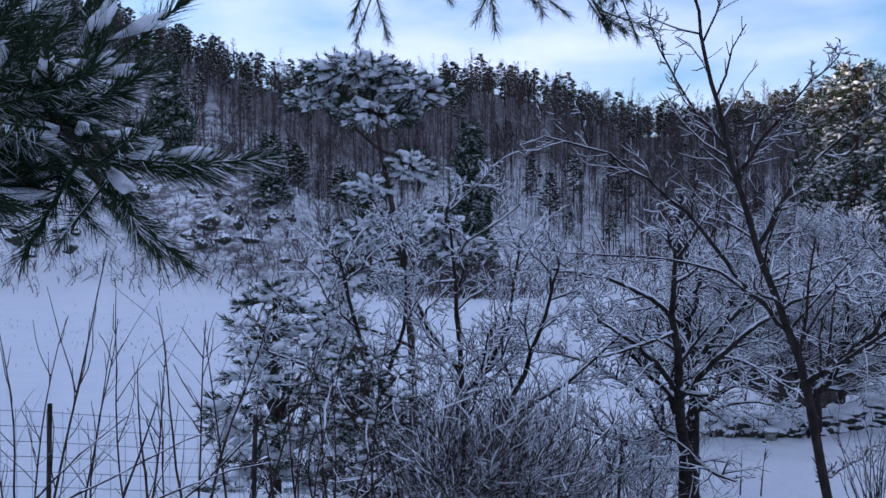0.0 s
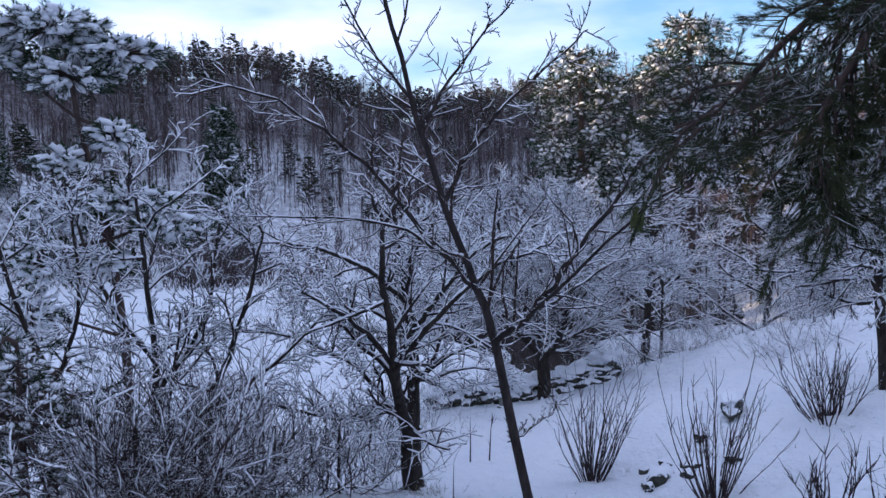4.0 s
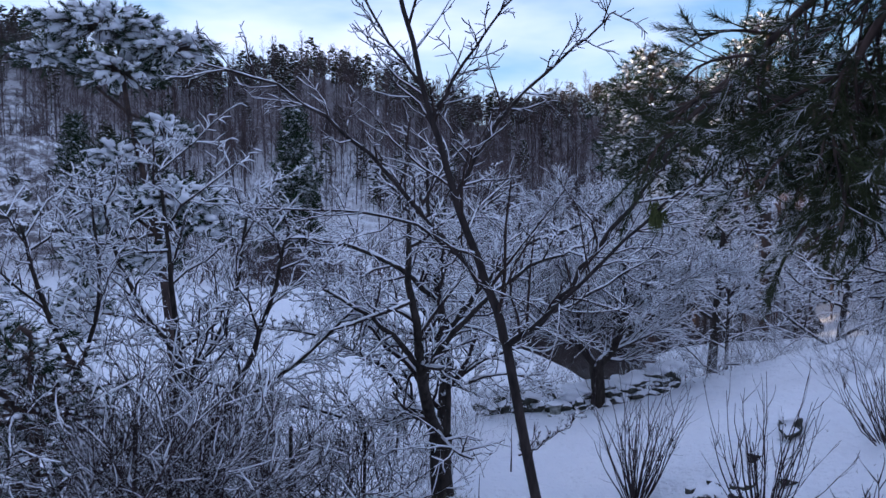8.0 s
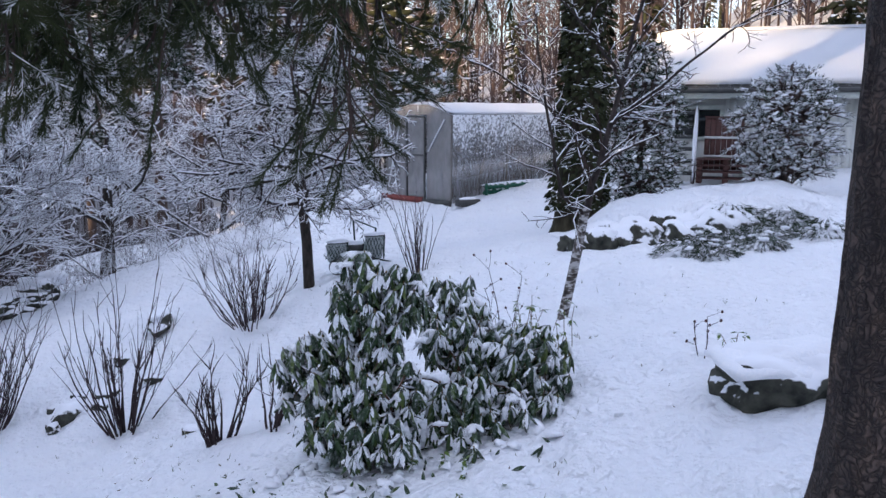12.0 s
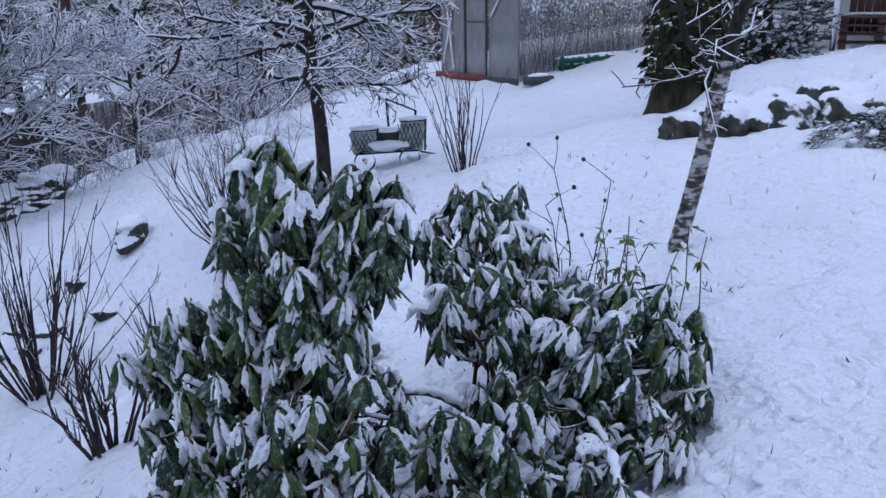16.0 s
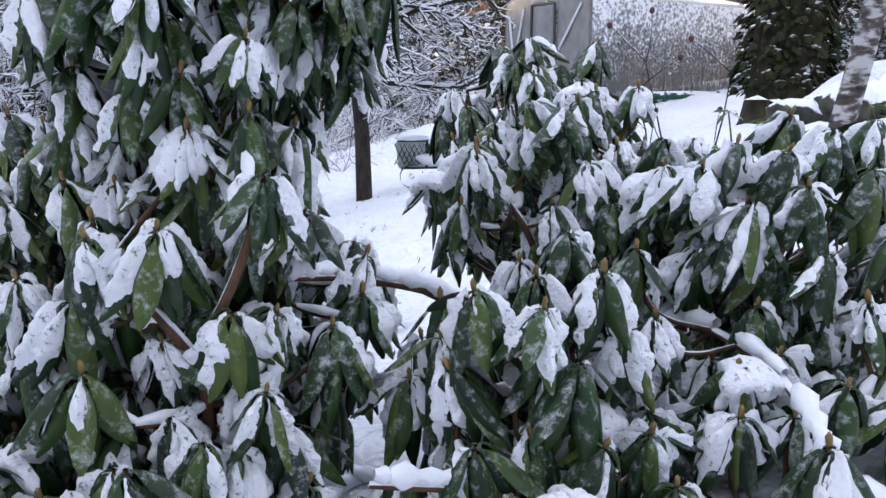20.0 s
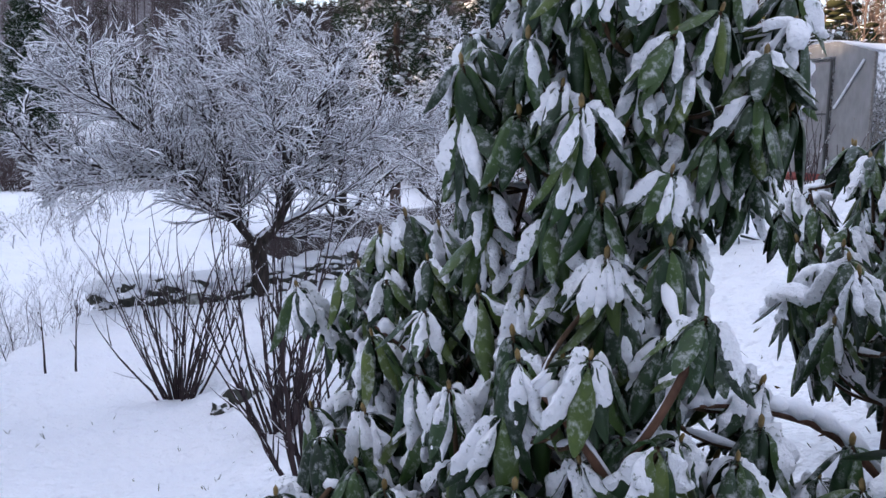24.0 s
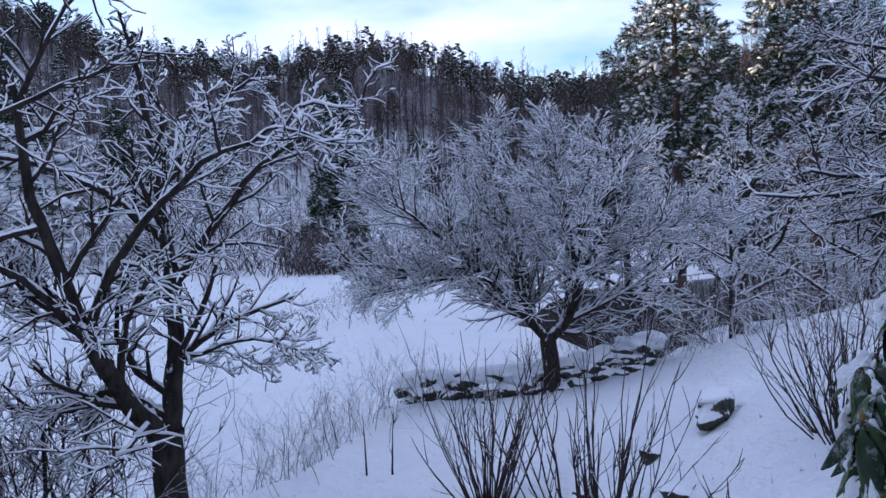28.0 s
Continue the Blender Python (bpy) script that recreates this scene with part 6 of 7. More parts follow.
# ---------- stones ----------
def stone(at, size, seed, turn=0.0, name="garden_stone", label="dark garden stone capped with snow", cap=0.9, low=0.62):
    rng = random.Random(seed)
    st = thing(name, label, "stone", at, "stones in the snow", turn)
    V, F = lump(rng, size, 0.2, 4 if max(size) > 0.5 else 3)
    part("stone_body", (V, F), M_ROCK, st, smooth=bool(cap))
    if cap:
        V, F = lump(rng, (size[0] * 0.94, size[1] * 0.94, size[2] * 0.6 * cap + 0.02), 0.2, 3)
        V[:, 2] = np.where(V[:, 2] < 0, V[:, 2] * 0.75, V[:, 2]) + size[2] * low + 0.04 * np.sin(V[:, 0] * 9 + seed) * np.cos(V[:, 1] * 8)
        part("snow_cap", (V + np.array((0, 0.12 * size[1], 0)), F), M_LUMP, st, "rounded cap of snow")
    return st


def ground_stone(x, y, size, seed, turn=0.0, sink=0.3, **kw):
    return stone((x, y, zat(x, y) + size[2] * (1 - 2 * sink)), size, seed, turn, **kw)


ground_stone(8.5, 2.8, (0.58, 0.32, 0.24), 201, -49, 0.36, cap=0.8, low=0.5, label="long mossy boulder under deep snow")
ROCKERY = ((7.35, 11.35, 0.22, 0.20, 10), (7.58, 11.55, 0.17, 0.15, 40), (7.12, 11.2, 0.10, 0.08, 70), (7.72, 11.1, 0.13, 0.12, 30), (7.9, 11.9, 0.16, 0.10, 0), (8.0, 11.45, 0.16, 0.12, 90),
           (7.5, 11.95, 0.12, 0.09, 120), (8.45, 11.0, 0.15, 0.10, 15), (8.6, 12.1, 0.14, 0.09, 45), (7.4, 8.6, 0.10, 0.07, 0))
for i, (x, y, sx, sz, tn) in enumerate(ROCKERY):
    ground_stone(x, y, (sx * 1.15, sx * 0.8, sz * 1.1), 210 + i, tn, 0.52, cap=0, label="small dark rockery stone half buried in snow")
ground_stone(9.45, 12.45, (0.5, 0.16, 0.16), 225, 55, 0.2, cap=0.55, label="long leaning stone with a thick snow cap")
ground_stone(7.95, 6.9, (0.42, 0.25, 0.22), 226, -30, 0.3, label="brown stone behind the rhododendrons under snow")
# dry stone wall at the edge of the garden
wall = thing("dry_stone_wall", "low dry stone wall buried in rounded snow", "stone wall", (0, 0, 0))
rw = random.Random(31)
k = 0
for i in range(32):
    f = i / 31
    x = 6.4 + 5.2 * f
    y = 20.6 + 0.2 * math.sin(f * 5)
    for row in range(3):
        if row and rw.random() < 0.3:
            continue
        V, F = lump(rw, (rw.uniform(0.16, 0.28), rw.uniform(0.16, 0.22), rw.uniform(0.10, 0.15)), 0.16, 2)
        ob = part("stone", (V, F), M_ROCK, wall)
        ob.location = (x + rw.uniform(-0.14, 0.14), y + rw.uniform(-0.12, 0.12) + 0.08 * row, zat(x, 20.4) + 0.05 + 0.17 * row + rw.uniform(-0.05, 0.05))
        ob.rotation_euler = (rw.uniform(-0.3, 0.3), rw.uniform(-0.3, 0.3), rw.uniform(0, 3))
for i in range(16):
    f = i / 15
    x = 6.5 + 5.1 * f
    V, F = lump(rw, (rw.uniform(0.28, 0.5), 0.36, rw.uniform(0.10, 0.18)), 0.2, 3)
    part("snow_cap", (V, F), M_LUMP, wall, "rounded pillow of snow").location = (x, 20.85 + 0.2 * math.sin(f * 5), zat(x, 20.4) + 0.42 + rw.uniform(-0.10, 0.1))
# garden urn before the wall
urn = thing("garden_urn", "pale mossy garden urn with a rim of snow", "urn", (8.05, 19.75, zat(8.05, 19.75) - 0.02))
M_URN = snowy("mossy_urn_stone", (0.05, 0.06, 0.035), (0.42, 0.42, 0.40), 9.0, 0.4, 6.0, stretch=(1, 1, 1))


def turned(rows, sides=20):
    V = [(r * math.cos(2 * math.pi * i / sides), r * math.sin(2 * math.pi * i / sides), z) for r, z in rows for i in range(sides)]
    F = [[j * sides + i, j * sides + (i + 1) % sides, (j + 1) * sides + (i + 1) % sides, (j + 1) * sides + i] for j in range(len(rows) - 1) for i in range(sides)]
    return np.array(V), F


part("foot", turned(((0.01, 0.0), (0.19, 0.0), (0.19, 0.05), (0.14, 0.08))), M_URN, urn, "round pale foot")
part("bowl", turned(((0.13, 0.08), (0.135, 0.2), (0.16, 0.29), (0.14, 0.30), (0.10, 0.18), (0.01, 0.16))), M_URN, urn)
part("rim", turned(((0.155, 0.27), (0.20, 0.29), (0.20, 0.33), (0.15, 0.335), (0.15, 0.30))), M_URN, urn, "wide pale rim")
part("snow_fill", lump(rw, (0.15, 0.15, 0.05), 0.12, 3), M_LUMP, urn, "snow lying in the bowl").location = (0, 0, 0.33)

# rock terrace before the house
for i in range(13):
    f = i / 12
    x, y = 13.3 + 0.9 * f + 0.2 * math.sin(i * 2.1), 7.1 - 1.9 * f
    ground_stone(x, y, (rw.uniform(0.26, 0.44), 0.26, rw.uniform(0.18, 0.28)), 240 + i, -65 + rw.uniform(-20, 20), 0.42, label="dark terrace stone showing under a mound of snow", cap=0)


# ---------- garden cart ----------
cart = thing("garden_cart", "small garden cart with white lattice panels, filled with snow", "cart", (12.95, 11.7, zat(12.95, 11.7) + 0.05), turn=-30)
cart.rotation_euler[0] = radians(7)
part("tray", box((0.95, 0.46, 0.05), (0, 0, 0.22), 0.015), M_CART, cart, "dark green tray")
for cx, tilt, tall in ((-0.34, -8, 0.32), (0.34, 7, 0.42)):
    lean = Matrix.Rotation(radians(tilt), 4, "Y")
    panel = part("lattice_panel", box((0.36, 0.025, tall), (cx, -0.24, 0.24 + tall / 2), 0.006, lean), M_PANEL, cart, "pale lattice panel with snow")
    for k in range(6):
        for way in (-1, 1):
            x0 = cx - 0.15 + 0.06 * k
            part("lattice_bar", rod((x0 - 0.06 * way, -0.262, 0.27), (x0 + 0.06 * way, -0.262, 0.20 + tall), 0.006, 4), M_CART, panel)
    part("panel_rim", rod((cx - 0.18, -0.26, 0.24 + tall), (cx + 0.18, -0.26, 0.24 + tall), 0.016, 6), M_CART, panel)
    part("panel_post", rod((cx + 0.19, -0.25, 0.22), (cx + 0.19, -0.25, 0.25 + tall), 0.016, 6), M_CART, panel)
    part("rim_snow", lump(random.Random(12), (0.19, 0.05, 0.035), 0.15, 3), M_LUMP, panel, "snow along the rim").location = (cx, -0.24, 0.27 + tall)
back = part("back_frame", rod((0.12, 0.20, 0.24), (0.08, 0.24, 0.86), 0.018, 6), M_CART, cart)
part("back_bar", rod((0.08, 0.24, 0.86), (0.50, 0.20, 0.68), 0.018, 6), M_CART, back)
part("back_bar", rod((0.50, 0.20, 0.24), (0.50, 0.20, 0.68), 0.018, 6), M_CART, back)
# The slot is open; a dark board gives the shade inside it.
part("slot_shade", box((0.34, 0.03, 0.14), (0, -0.20, 0.44), 0.006), M_DARKTRIM, cart, "dark board standing in for the shade in the open slot")
part("board_snow", lump(random.Random(14), (0.2, 0.06, 0.04), 0.15, 3), M_LUMP, cart, "snow over the dark slot").location = (0, -0.19, 0.53)
part("cart_snow", lump(random.Random(8), (0.48, 0.25, 0.15), 0.12, 3), M_LUMP, cart, "heap of snow in the tray").location = (0, 0.02, 0.34)
part("front_snow", lump(random.Random(9), (0.30, 0.10, 0.07), 0.15, 3), M_LUMP, cart, "snow clinging to the side").location = (0.02, -0.27, 0.33)
for x in (-0.34, 0.3):
    wheel = part("wheel", rod((x, -0.31, 0.12), (x, -0.24, 0.12), 0.145, 18), M_RUBBER, cart, "black wheel")
    part("wheel_hub", rod((x, -0.322, 0.12), (x, -0.235, 0.12), 0.03, 8), M_LATTICE, wheel)
part("handle", rod((0.5, -0.1, 0.16), (1.2, -0.25, 0.04), 0.02), M_CART, cart, "green pole handle lying on the snow")


# ---------- thicket, whips and brush ----------
def brush(name, label, spots, seed, n, h, mat, r=0.006, lean=0.5, kids=6, kind="", cat="shrub", dust=0.0):
    """A mass of thin upright twigs over a strip of ground."""
    rng = random.Random(seed)
    ob = thing(name, label, cat, (0, 0, 0))
    stems, fine, caps = Tubes(), Tubes(), Tubes()
    for _ in range(n):
        x, y = spots(rng)
        L = h * rng.uniform(0.45, 1.1)
        d = (rng.gauss(0, lean), rng.gauss(0, lean), 1)
        pts, _ = crook((x, y, zat(x, y) - 0.03), d, L, 6, 0.18, 0.03, rng)
        rr = r * rng.uniform(0.6, 1.5)
        stems.add(pts, np.linspace(rr, rr * 0.35, 7), 4)
        for _ in range(kids):
            f = rng.uniform(0.2, 0.98) * 6
            j = min(int(f), 5)
            q = pts[j] + (pts[j + 1] - pts[j]) * (f - j)
            p2, d2 = crook(q, aside(unit(pts[j + 1] - pts[j]), rng.uniform(0.4, 1.0), rng), L * rng.uniform(0.12, 0.4), 3, 0.15, 0.05, rng)
            fine.add(p2, np.linspace(rr * 0.55, rr * 0.3, 4), 3)
            if rng.random() < dust:
                w = rng.uniform(0.005, 0.010)
                caps.add(p2 + np.array((0, 0, w * 0.8)), w * np.array((0.6, 1.1, 1.0, 0.4)), 4)
            for _ in range(2):
                q2 = p2[rng.randint(1, 3)]
                p3, _ = crook(q2, aside(d2, rng.uniform(0.4, 1.0), rng), L * rng.uniform(0.06, 0.2), 2, 0.15, 0.05, rng)
                fine.add(p3, np.linspace(rr * 0.4, rr * 0.25, 3), 3)
    tagged(part("stem_mass", stems.geo(), mat, ob), kind="stuff")
    tagged(part("twig_mass", fine.geo(), mat, ob), kind="stuff")
    if not caps.empty():
        tagged(part("twig_snow", caps.geo(), M_LUMP, ob), "clots of snow on the twigs", kind="stuff")
    return ob


def strip(x0, y0, x1, y1, w):
    def at(rng):
        f = rng.random()
        return x0 + (x1 - x0) * f + rng.gauss(0, w), y0 + (y1 - y0) * f + rng.gauss(0, w)
    return at


brush("thicket", "dense leafless thicket dusted with snow along the garden edge", strip(-0.25, 8.7, 1.4, 9.5, 0.28), 301, 150, 1.7, M_HEDGE, 0.008, 0.8, 9, dust=0.25)
brush("thicket", "tangle of snowy twigs below the old apple tree", strip(-0.4, 10.1, 3.1, 12.6, 0.42), 302, 170, 2.0, M_HEDGE, 0.009, 1.0, 8, dust=0.28)
brush("sapling_row", "thin pale saplings at the field edge", strip(3.6, 14.0, 6.0, 21.5, 0.6), 303, 210, 1.5, M_FROST, 0.006, 0.22, 4)
brush("riverside_brush", "frosted brush along the top of the bank", strip(10.8, 20.9, 15.5, 19.6, 0.35), 304, 130, 1.25, M_FROST, 0.006, 0.5, 6)
brush("riverside_brush", "snowy brush below the larch", strip(15.5, 19.6, 18.5, 18.6, 0.4), 305, 90, 1.3, M_FROST, 0.006, 0.5, 6)
brush("riverside_brush", "bowed snowy branches of a bank shrub", strip(13.4, 16.5, 14.6, 16.0, 0.3), 306, 50, 1.5, M_FROST, 0.007, 1.0, 6)
brush("bank_brush", "dark brush on the river bank", strip(13.0, 28.5, 26.0, 32.0, 1.0), 307, 120, 1.0, M_HEDGE, 0.012, 0.4, 6)
brush("bank_brush", "dark bushes on the slope below the wall", strip(7.8, 24.5, 13.0, 27.0, 0.7), 315, 120, 1.7, M_HEDGE, 0.010, 0.5, 6)
brush("bank_brush", "brushwood beyond the riverside alders", strip(15.0, 24.5, 30.0, 24.0, 1.0), 308, 220, 2.8, M_HEDGE, 0.012, 0.4, 6)
brush("hill_foot_brush", "purple-grey brush along the foot of the hill", strip(-62.0, 83.0, 12.0, 80.0, 2.6), 309, 520, 2.4, M_FAR_WOOD, 0.035, 0.5, 6, cat="brush")
brush("hill_foot_brush", "tall grey brush at the edge of the wood", strip(-20.0, 88.0, 70.0, 76.0, 3.5), 310, 520, 5.0, M_FAR_WOOD, 0.04, 0.3, 6, cat="brush")
brush("knoll_brush", "low heath and brush on the rocky knoll", strip(-70.0, 87.0, -14.0, 86.0, 3.2), 311, 480, 1.2, M_FAR_WOOD, 0.03, 0.7, 5, cat="brush")
brush("hill_foot_brush", "dark clump of brush at the foot of the hill", strip(-1.0, 77.0, 4.0, 79.0, 1.6), 313, 150, 4.2, M_FAR_WOOD, 0.03, 0.4, 6, cat="brush")
brush("slope_brush", "frosted scrub on the white slope below the wood", strip(-26.0, 112.0, 24.0, 118.0, 9.0), 316, 520, 1.9, M_FROST, 0.03, 0.5, 5, cat="brush")
brush("slope_brush", "dark scrub along the gully on the slope", strip(-6.0, 96.0, 10.0, 128.0, 3.0), 317, 260, 2.2, M_FAR_WOOD, 0.03, 0.5, 5, cat="brush")
brush("field_grass", "dry grass showing through the snow along a cart track", strip(-1.4, 37.5, 7.3, 69.0, 0.35), 318, 260, 0.28, M_GRASS, 0.010, 0.5, 2, cat="grass")
brush("field_grass", "dry grass along a second rut across the field", strip(-6.0, 40.0, 7.1, 55.0, 0.35), 319, 240, 0.28, M_GRASS, 0.010, 0.5, 2, cat="grass")
brush("field_grass", "scattered dry grass poking through the snow of the field", strip(-34.0, 52.0, 8.0, 60.0, 9.0), 320, 620, 0.32, M_GRASS, 0.011, 0.5, 2, cat="grass")
brush("field_brush", "round frosted bushes on the field", strip(4.0, 44.0, 9.0, 62.0, 1.4), 312, 110, 1.8, M_FROST, 0.016, 0.6, 6, cat="brush")

# ledges of rock on the knoll
rk = random.Random(41)
for i in range(80):
    x = rk.uniform(-60, -16)
    y = rk.uniform(83, 93)
    ground_stone(x, y, (rk.uniform(0.3, 1.2), rk.uniform(0.3, 0.8), rk.uniform(0.3, 0.8)), 400 + i, rk.uniform(0, 180), 0.5, name="rock_ledge", label="dark rock ledge on the snowy knoll", cap=0)

# small crooked tree behind the thicket
bare_tree("crooked_fruit_tree", "many-stemmed small fruit tree thick with snow", spot(0.05, 11.5), 33,
          ([(0.1, 0, 0), (0.05, 0, 0.3), (0, 0, 0.6)], 0.12, 0.10),
          [([(0, 0, 0.5), (-0.6, -0.1, 1.5), (-1.2, -0.2, 2.6), (-1.5, -0.2, 3.9)], 0.07, 0.012),
           ([(0, 0, 0.5), (0.2, 0.1, 1.6), (0.2, 0.1, 2.9), (0.0, 0.1, 4.6)], 0.07, 0.012),
           ([(0, 0, 0.5), (0.8, 0.1, 1.5), (1.3, 0.1, 2.6), (1.6, 0.0, 3.8)], 0.065, 0.012),
           ([(-0.6, -0.1, 1.5), (-1.6, -0.3, 2.2), (-2.6, -0.4, 2.7)], 0.045, 0.01),
           ([(0.2, 0.1, 1.8), (0.9, 0.3, 2.6), (1.1, 0.4, 4.2)], 0.045, 0.01),
           ([(0.2, 0.1, 2.2), (-0.5, 0.4, 3.2), (-0.8, 0.5, 4.5)], 0.045, 0.01),
           ([(0.8, 0.1, 1.5), (1.8, -0.2, 2.2), (2.5, -0.3, 2.9)], 0.04, 0.01),
           ([(-0.9, -0.2, 2.1), (-0.5, -0.6, 3.1), (-0.6, -0.8, 4.2)], 0.035, 0.01)],
          APPLE_SPEC, (M_APPLE, M_APPLE, M_TWIG), 2, thick=0.0055, dust=0.85, dust_r=0.009)

# tall bare whips near the start, each its own stem
rwh = random.Random(43)
whips = thing("tall_whips", "clump of tall leafless whips rising from the bank", "shrub", (0, 0, 0))
fine = Tubes()
for i in range(26):
    a = radians(rwh.uniform(10.5, 30)) if i < 18 else radians(rwh.uniform(2, 12))
    d = rwh.uniform(4.2, 6.6) if i < 18 else rwh.uniform(5.6, 6.8)
    x, y = -math.sin(a) * d, math.cos(a) * d
    h = rwh.uniform(1.1, 2.1)
    pts, _ = crook((x, y, zat(x, y) - 0.03), (rwh.gauss(0.04, 0.13), rwh.gauss(0, 0.1), 1), h, 8, 0.05, 0.03, rwh)
    t = Tubes()
    t.add(pts, np.linspace(rwh.uniform(0.007, 0.014), 0.0025, 9), 6)
    part("whip", t.geo(), M_TWIG_BARE, whips)
    for _ in range(9):
        f = rwh.uniform(0.25, 0.95) * 8
        j = int(f)
        q = pts[j] + (pts[j + 1] - pts[j]) * (f - j)
        p2, _ = crook(q, aside(unit(pts[j + 1] - pts[j]), rwh.uniform(0.4, 0.8), rwh), h * rwh.uniform(0.08, 0.3), 4, 0.1, 0.06, rwh)
        fine.add(p2, np.linspace(0.004, 0.0018, 5), 3)
tagged(part("twig_mass", fine.geo(), M_TWIG_BARE, whips), kind="stuff")
# briar arching in from the side
briar = thing("arching_briar", "arching bramble with a little snow on it", "shrub", (0, 0, 0))
for i in range(7):
    a = radians(24 + 3 * i * 0.6)
    x, y = -math.sin(a) * 4.4, math.cos(a) * 4.4
    pts, _ = crook((x, y, zat(x, y)), (rwh.uniform(0.3, 0.9), 0.1, 1), rwh.uniform(1.0, 1.9), 9, 0.08, -0.06, rwh)
    t = Tubes()
    t.add(pts, np.linspace(0.011, 0.003, 10), 6)
    part("briar_stem", t.geo(), M_CANE, briar)
for i in range(16):
    x, y = rwh.uniform(-1.2, 0.5), rwh.uniform(5.0, 6.6)
    pts, _ = crook((x, y, zat(x, y) - 0.03), (rwh.gauss(0.1, 0.5), rwh.gauss(0, 0.3), 1), rwh.uniform(0.9, 1.7), 9, 0.12, -0.07, rwh)
    t = Tubes()
    t.add(pts, np.linspace(0.010, 0.0035, 10), 6)
    for j in range(2, 9):
        p2, _ = crook(pts[j], aside(unit(pts[j + 1] - pts[j]), rwh.uniform(0.5, 1.0), rwh), rwh.uniform(0.08, 0.3), 3, 0.1, 0.0, rwh)
        t.add(p2, np.linspace(0.005, 0.002, 4), 4)
    part("briar_stem", t.geo(), M_CANE, briar)

# wire fence along the garden edge
fence = thing("wire_fence", "rusty wire mesh fence on thin posts", "fence", (0, 0, 0))
FP = [(-5.0, 6.4), (-3.4, 6.9), (-1.8, 7.6), (0.2, 8.7), (1.6, 10.4), (2.6, 11.9)]
for i, (x, y) in enumerate(FP):
    part("fence_post", rod((x, y, zat(x, y) - 0.1), (x + 0.03, y, zat(x, y) + 0.95), 0.022), M_APPLE, fence, "dark fence post")
mesh = Tubes()
for (x0, y0), (x1, y1) in zip(FP[:-1], FP[1:]):
    for k in range(7):
        a = np.array((x0, y0, zat(x0, y0) + 0.1 + 0.13 * k))
        b = np.array((x1, y1, zat(x1, y1) + 0.1 + 0.13 * k))
        mesh.add((a, (a + b) / 2 - (0, 0, 0.02), b), (0.003, 0.003, 0.003), 3)
    for k in range(14):
        f = k / 14
        x, y = x0 + (x1 - x0) * f, y0 + (y1 - y0) * f
        z = zat(x0, y0) * (1 - f) + zat(x1, y1) * f
        mesh.add(((x, y, z + 0.08), (x, y, z + 0.9)), (0.002, 0.002), 3)
tagged(part("wire_mesh", mesh.geo(), M_WIRE, fence), kind="stuff")

# two young saplings with snow on the lawn edge
for x, y, h, sd in ((5.6, 15.1, 1.35, 1), (5.95, 15.0, 1.2, 2)):
    cane_shrub("sapling", "slim sapling standing in the snow", spot(x, y), 500 + sd, 1, h, 0.1, 0.01, 5, M_CANE, 0.016, 0.04)
cane_shrub("dead_stake", "thin grey stake in the snow", spot(3.9, 10.6), 504, 1, 0.7, 0.05, 0.01, 0, M_CANE, 0.014, 0.02)


# ---------- rose stems, small plants, grass ----------
def rose(at, seed, n, h, hips=True):
    rng = random.Random(seed)
    s = thing("rose_stem", "bare rose stems with dark hips", "plant", at, "rose stems")
    for _ in range(n):
        pts, _ = crook((rng.gauss(0, 0.04), rng.gauss(0, 0.04), 0), (rng.gauss(0, 0.25), rng.gauss(0, 0.25), 1), h * rng.uniform(0.7, 1.1), 5, 0.12, 0.02, rng)
        t = Tubes()
        t.add(pts, np.linspace(0.006, 0.0025, 6), 5)
        stem = part("stem", t.geo(), M_CANE, s)
        for _ in range(4):
            q = pts[rng.randint(2, 5)]
            p2, d2 = crook(q, (rng.gauss(0, 0.6), rng.gauss(0, 0.6), 0.8), h * 0.25, 3, 0.15, 0.05, rng)
            t2 = Tubes()
            t2.add(p2, np.linspace(0.003, 0.0018, 4), 4)
            br = part("side_stem", t2.geo(), M_CANE, stem)
            if hips:
                V, F = lump(rng, (0.013, 0.013, 0.016), 0.1)
                part("rose_hip", (V + p2[-1], F), M_HIP, stem)
    return s


rose(spot(9.13, 5.78), 601, 3, 0.85)
rose(spot(9.1, 3.6), 602, 2, 0.5)


def herb(at, seed, n, h, spread, label="leafy green plant with yellow-green leaves in the snow"):
    rng = random.Random(seed)
    s = thing("leafy_plant", label, "plant", at)
    L, t = Leaves(), Tubes()
    V0 = np.array([(0, 0, 0), (0.025, -0.016, 0.003), (0.07, 0, -0.012), (0.025, 0.016, 0.003)])
    F0 = np.array([[0, 1, 2, 3]])
    for _ in range(n):
        x, y = rng.gauss(0, spread), rng.gauss(0, spread)
        pts, _ = crook((x, y, 0), (rng.gauss(0, 0.15), rng.gauss(0, 0.15), 1), h * rng.uniform(0.5, 1.1), 4, 0.1, 0, rng)
        t.add(pts, np.linspace(0.005, 0.003, 5), 4)
        for k in range(9):
            d = unit((rng.gauss(0, 1), rng.gauss(0, 1), rng.gauss(-0.3, 0.4)))
            L.add(V0, F0, aim(d, pts[rng.randint(2, 4)], rng.uniform(0.7, 1.3), rng.uniform(-30, 30)))
    tagged(part("stalk_mass", t.geo(), M_DRY, s), kind="stuff")
    tagged(part("leaf_mass", L.geo(), M_GREENLEAF, s), kind="stuff")
    return s


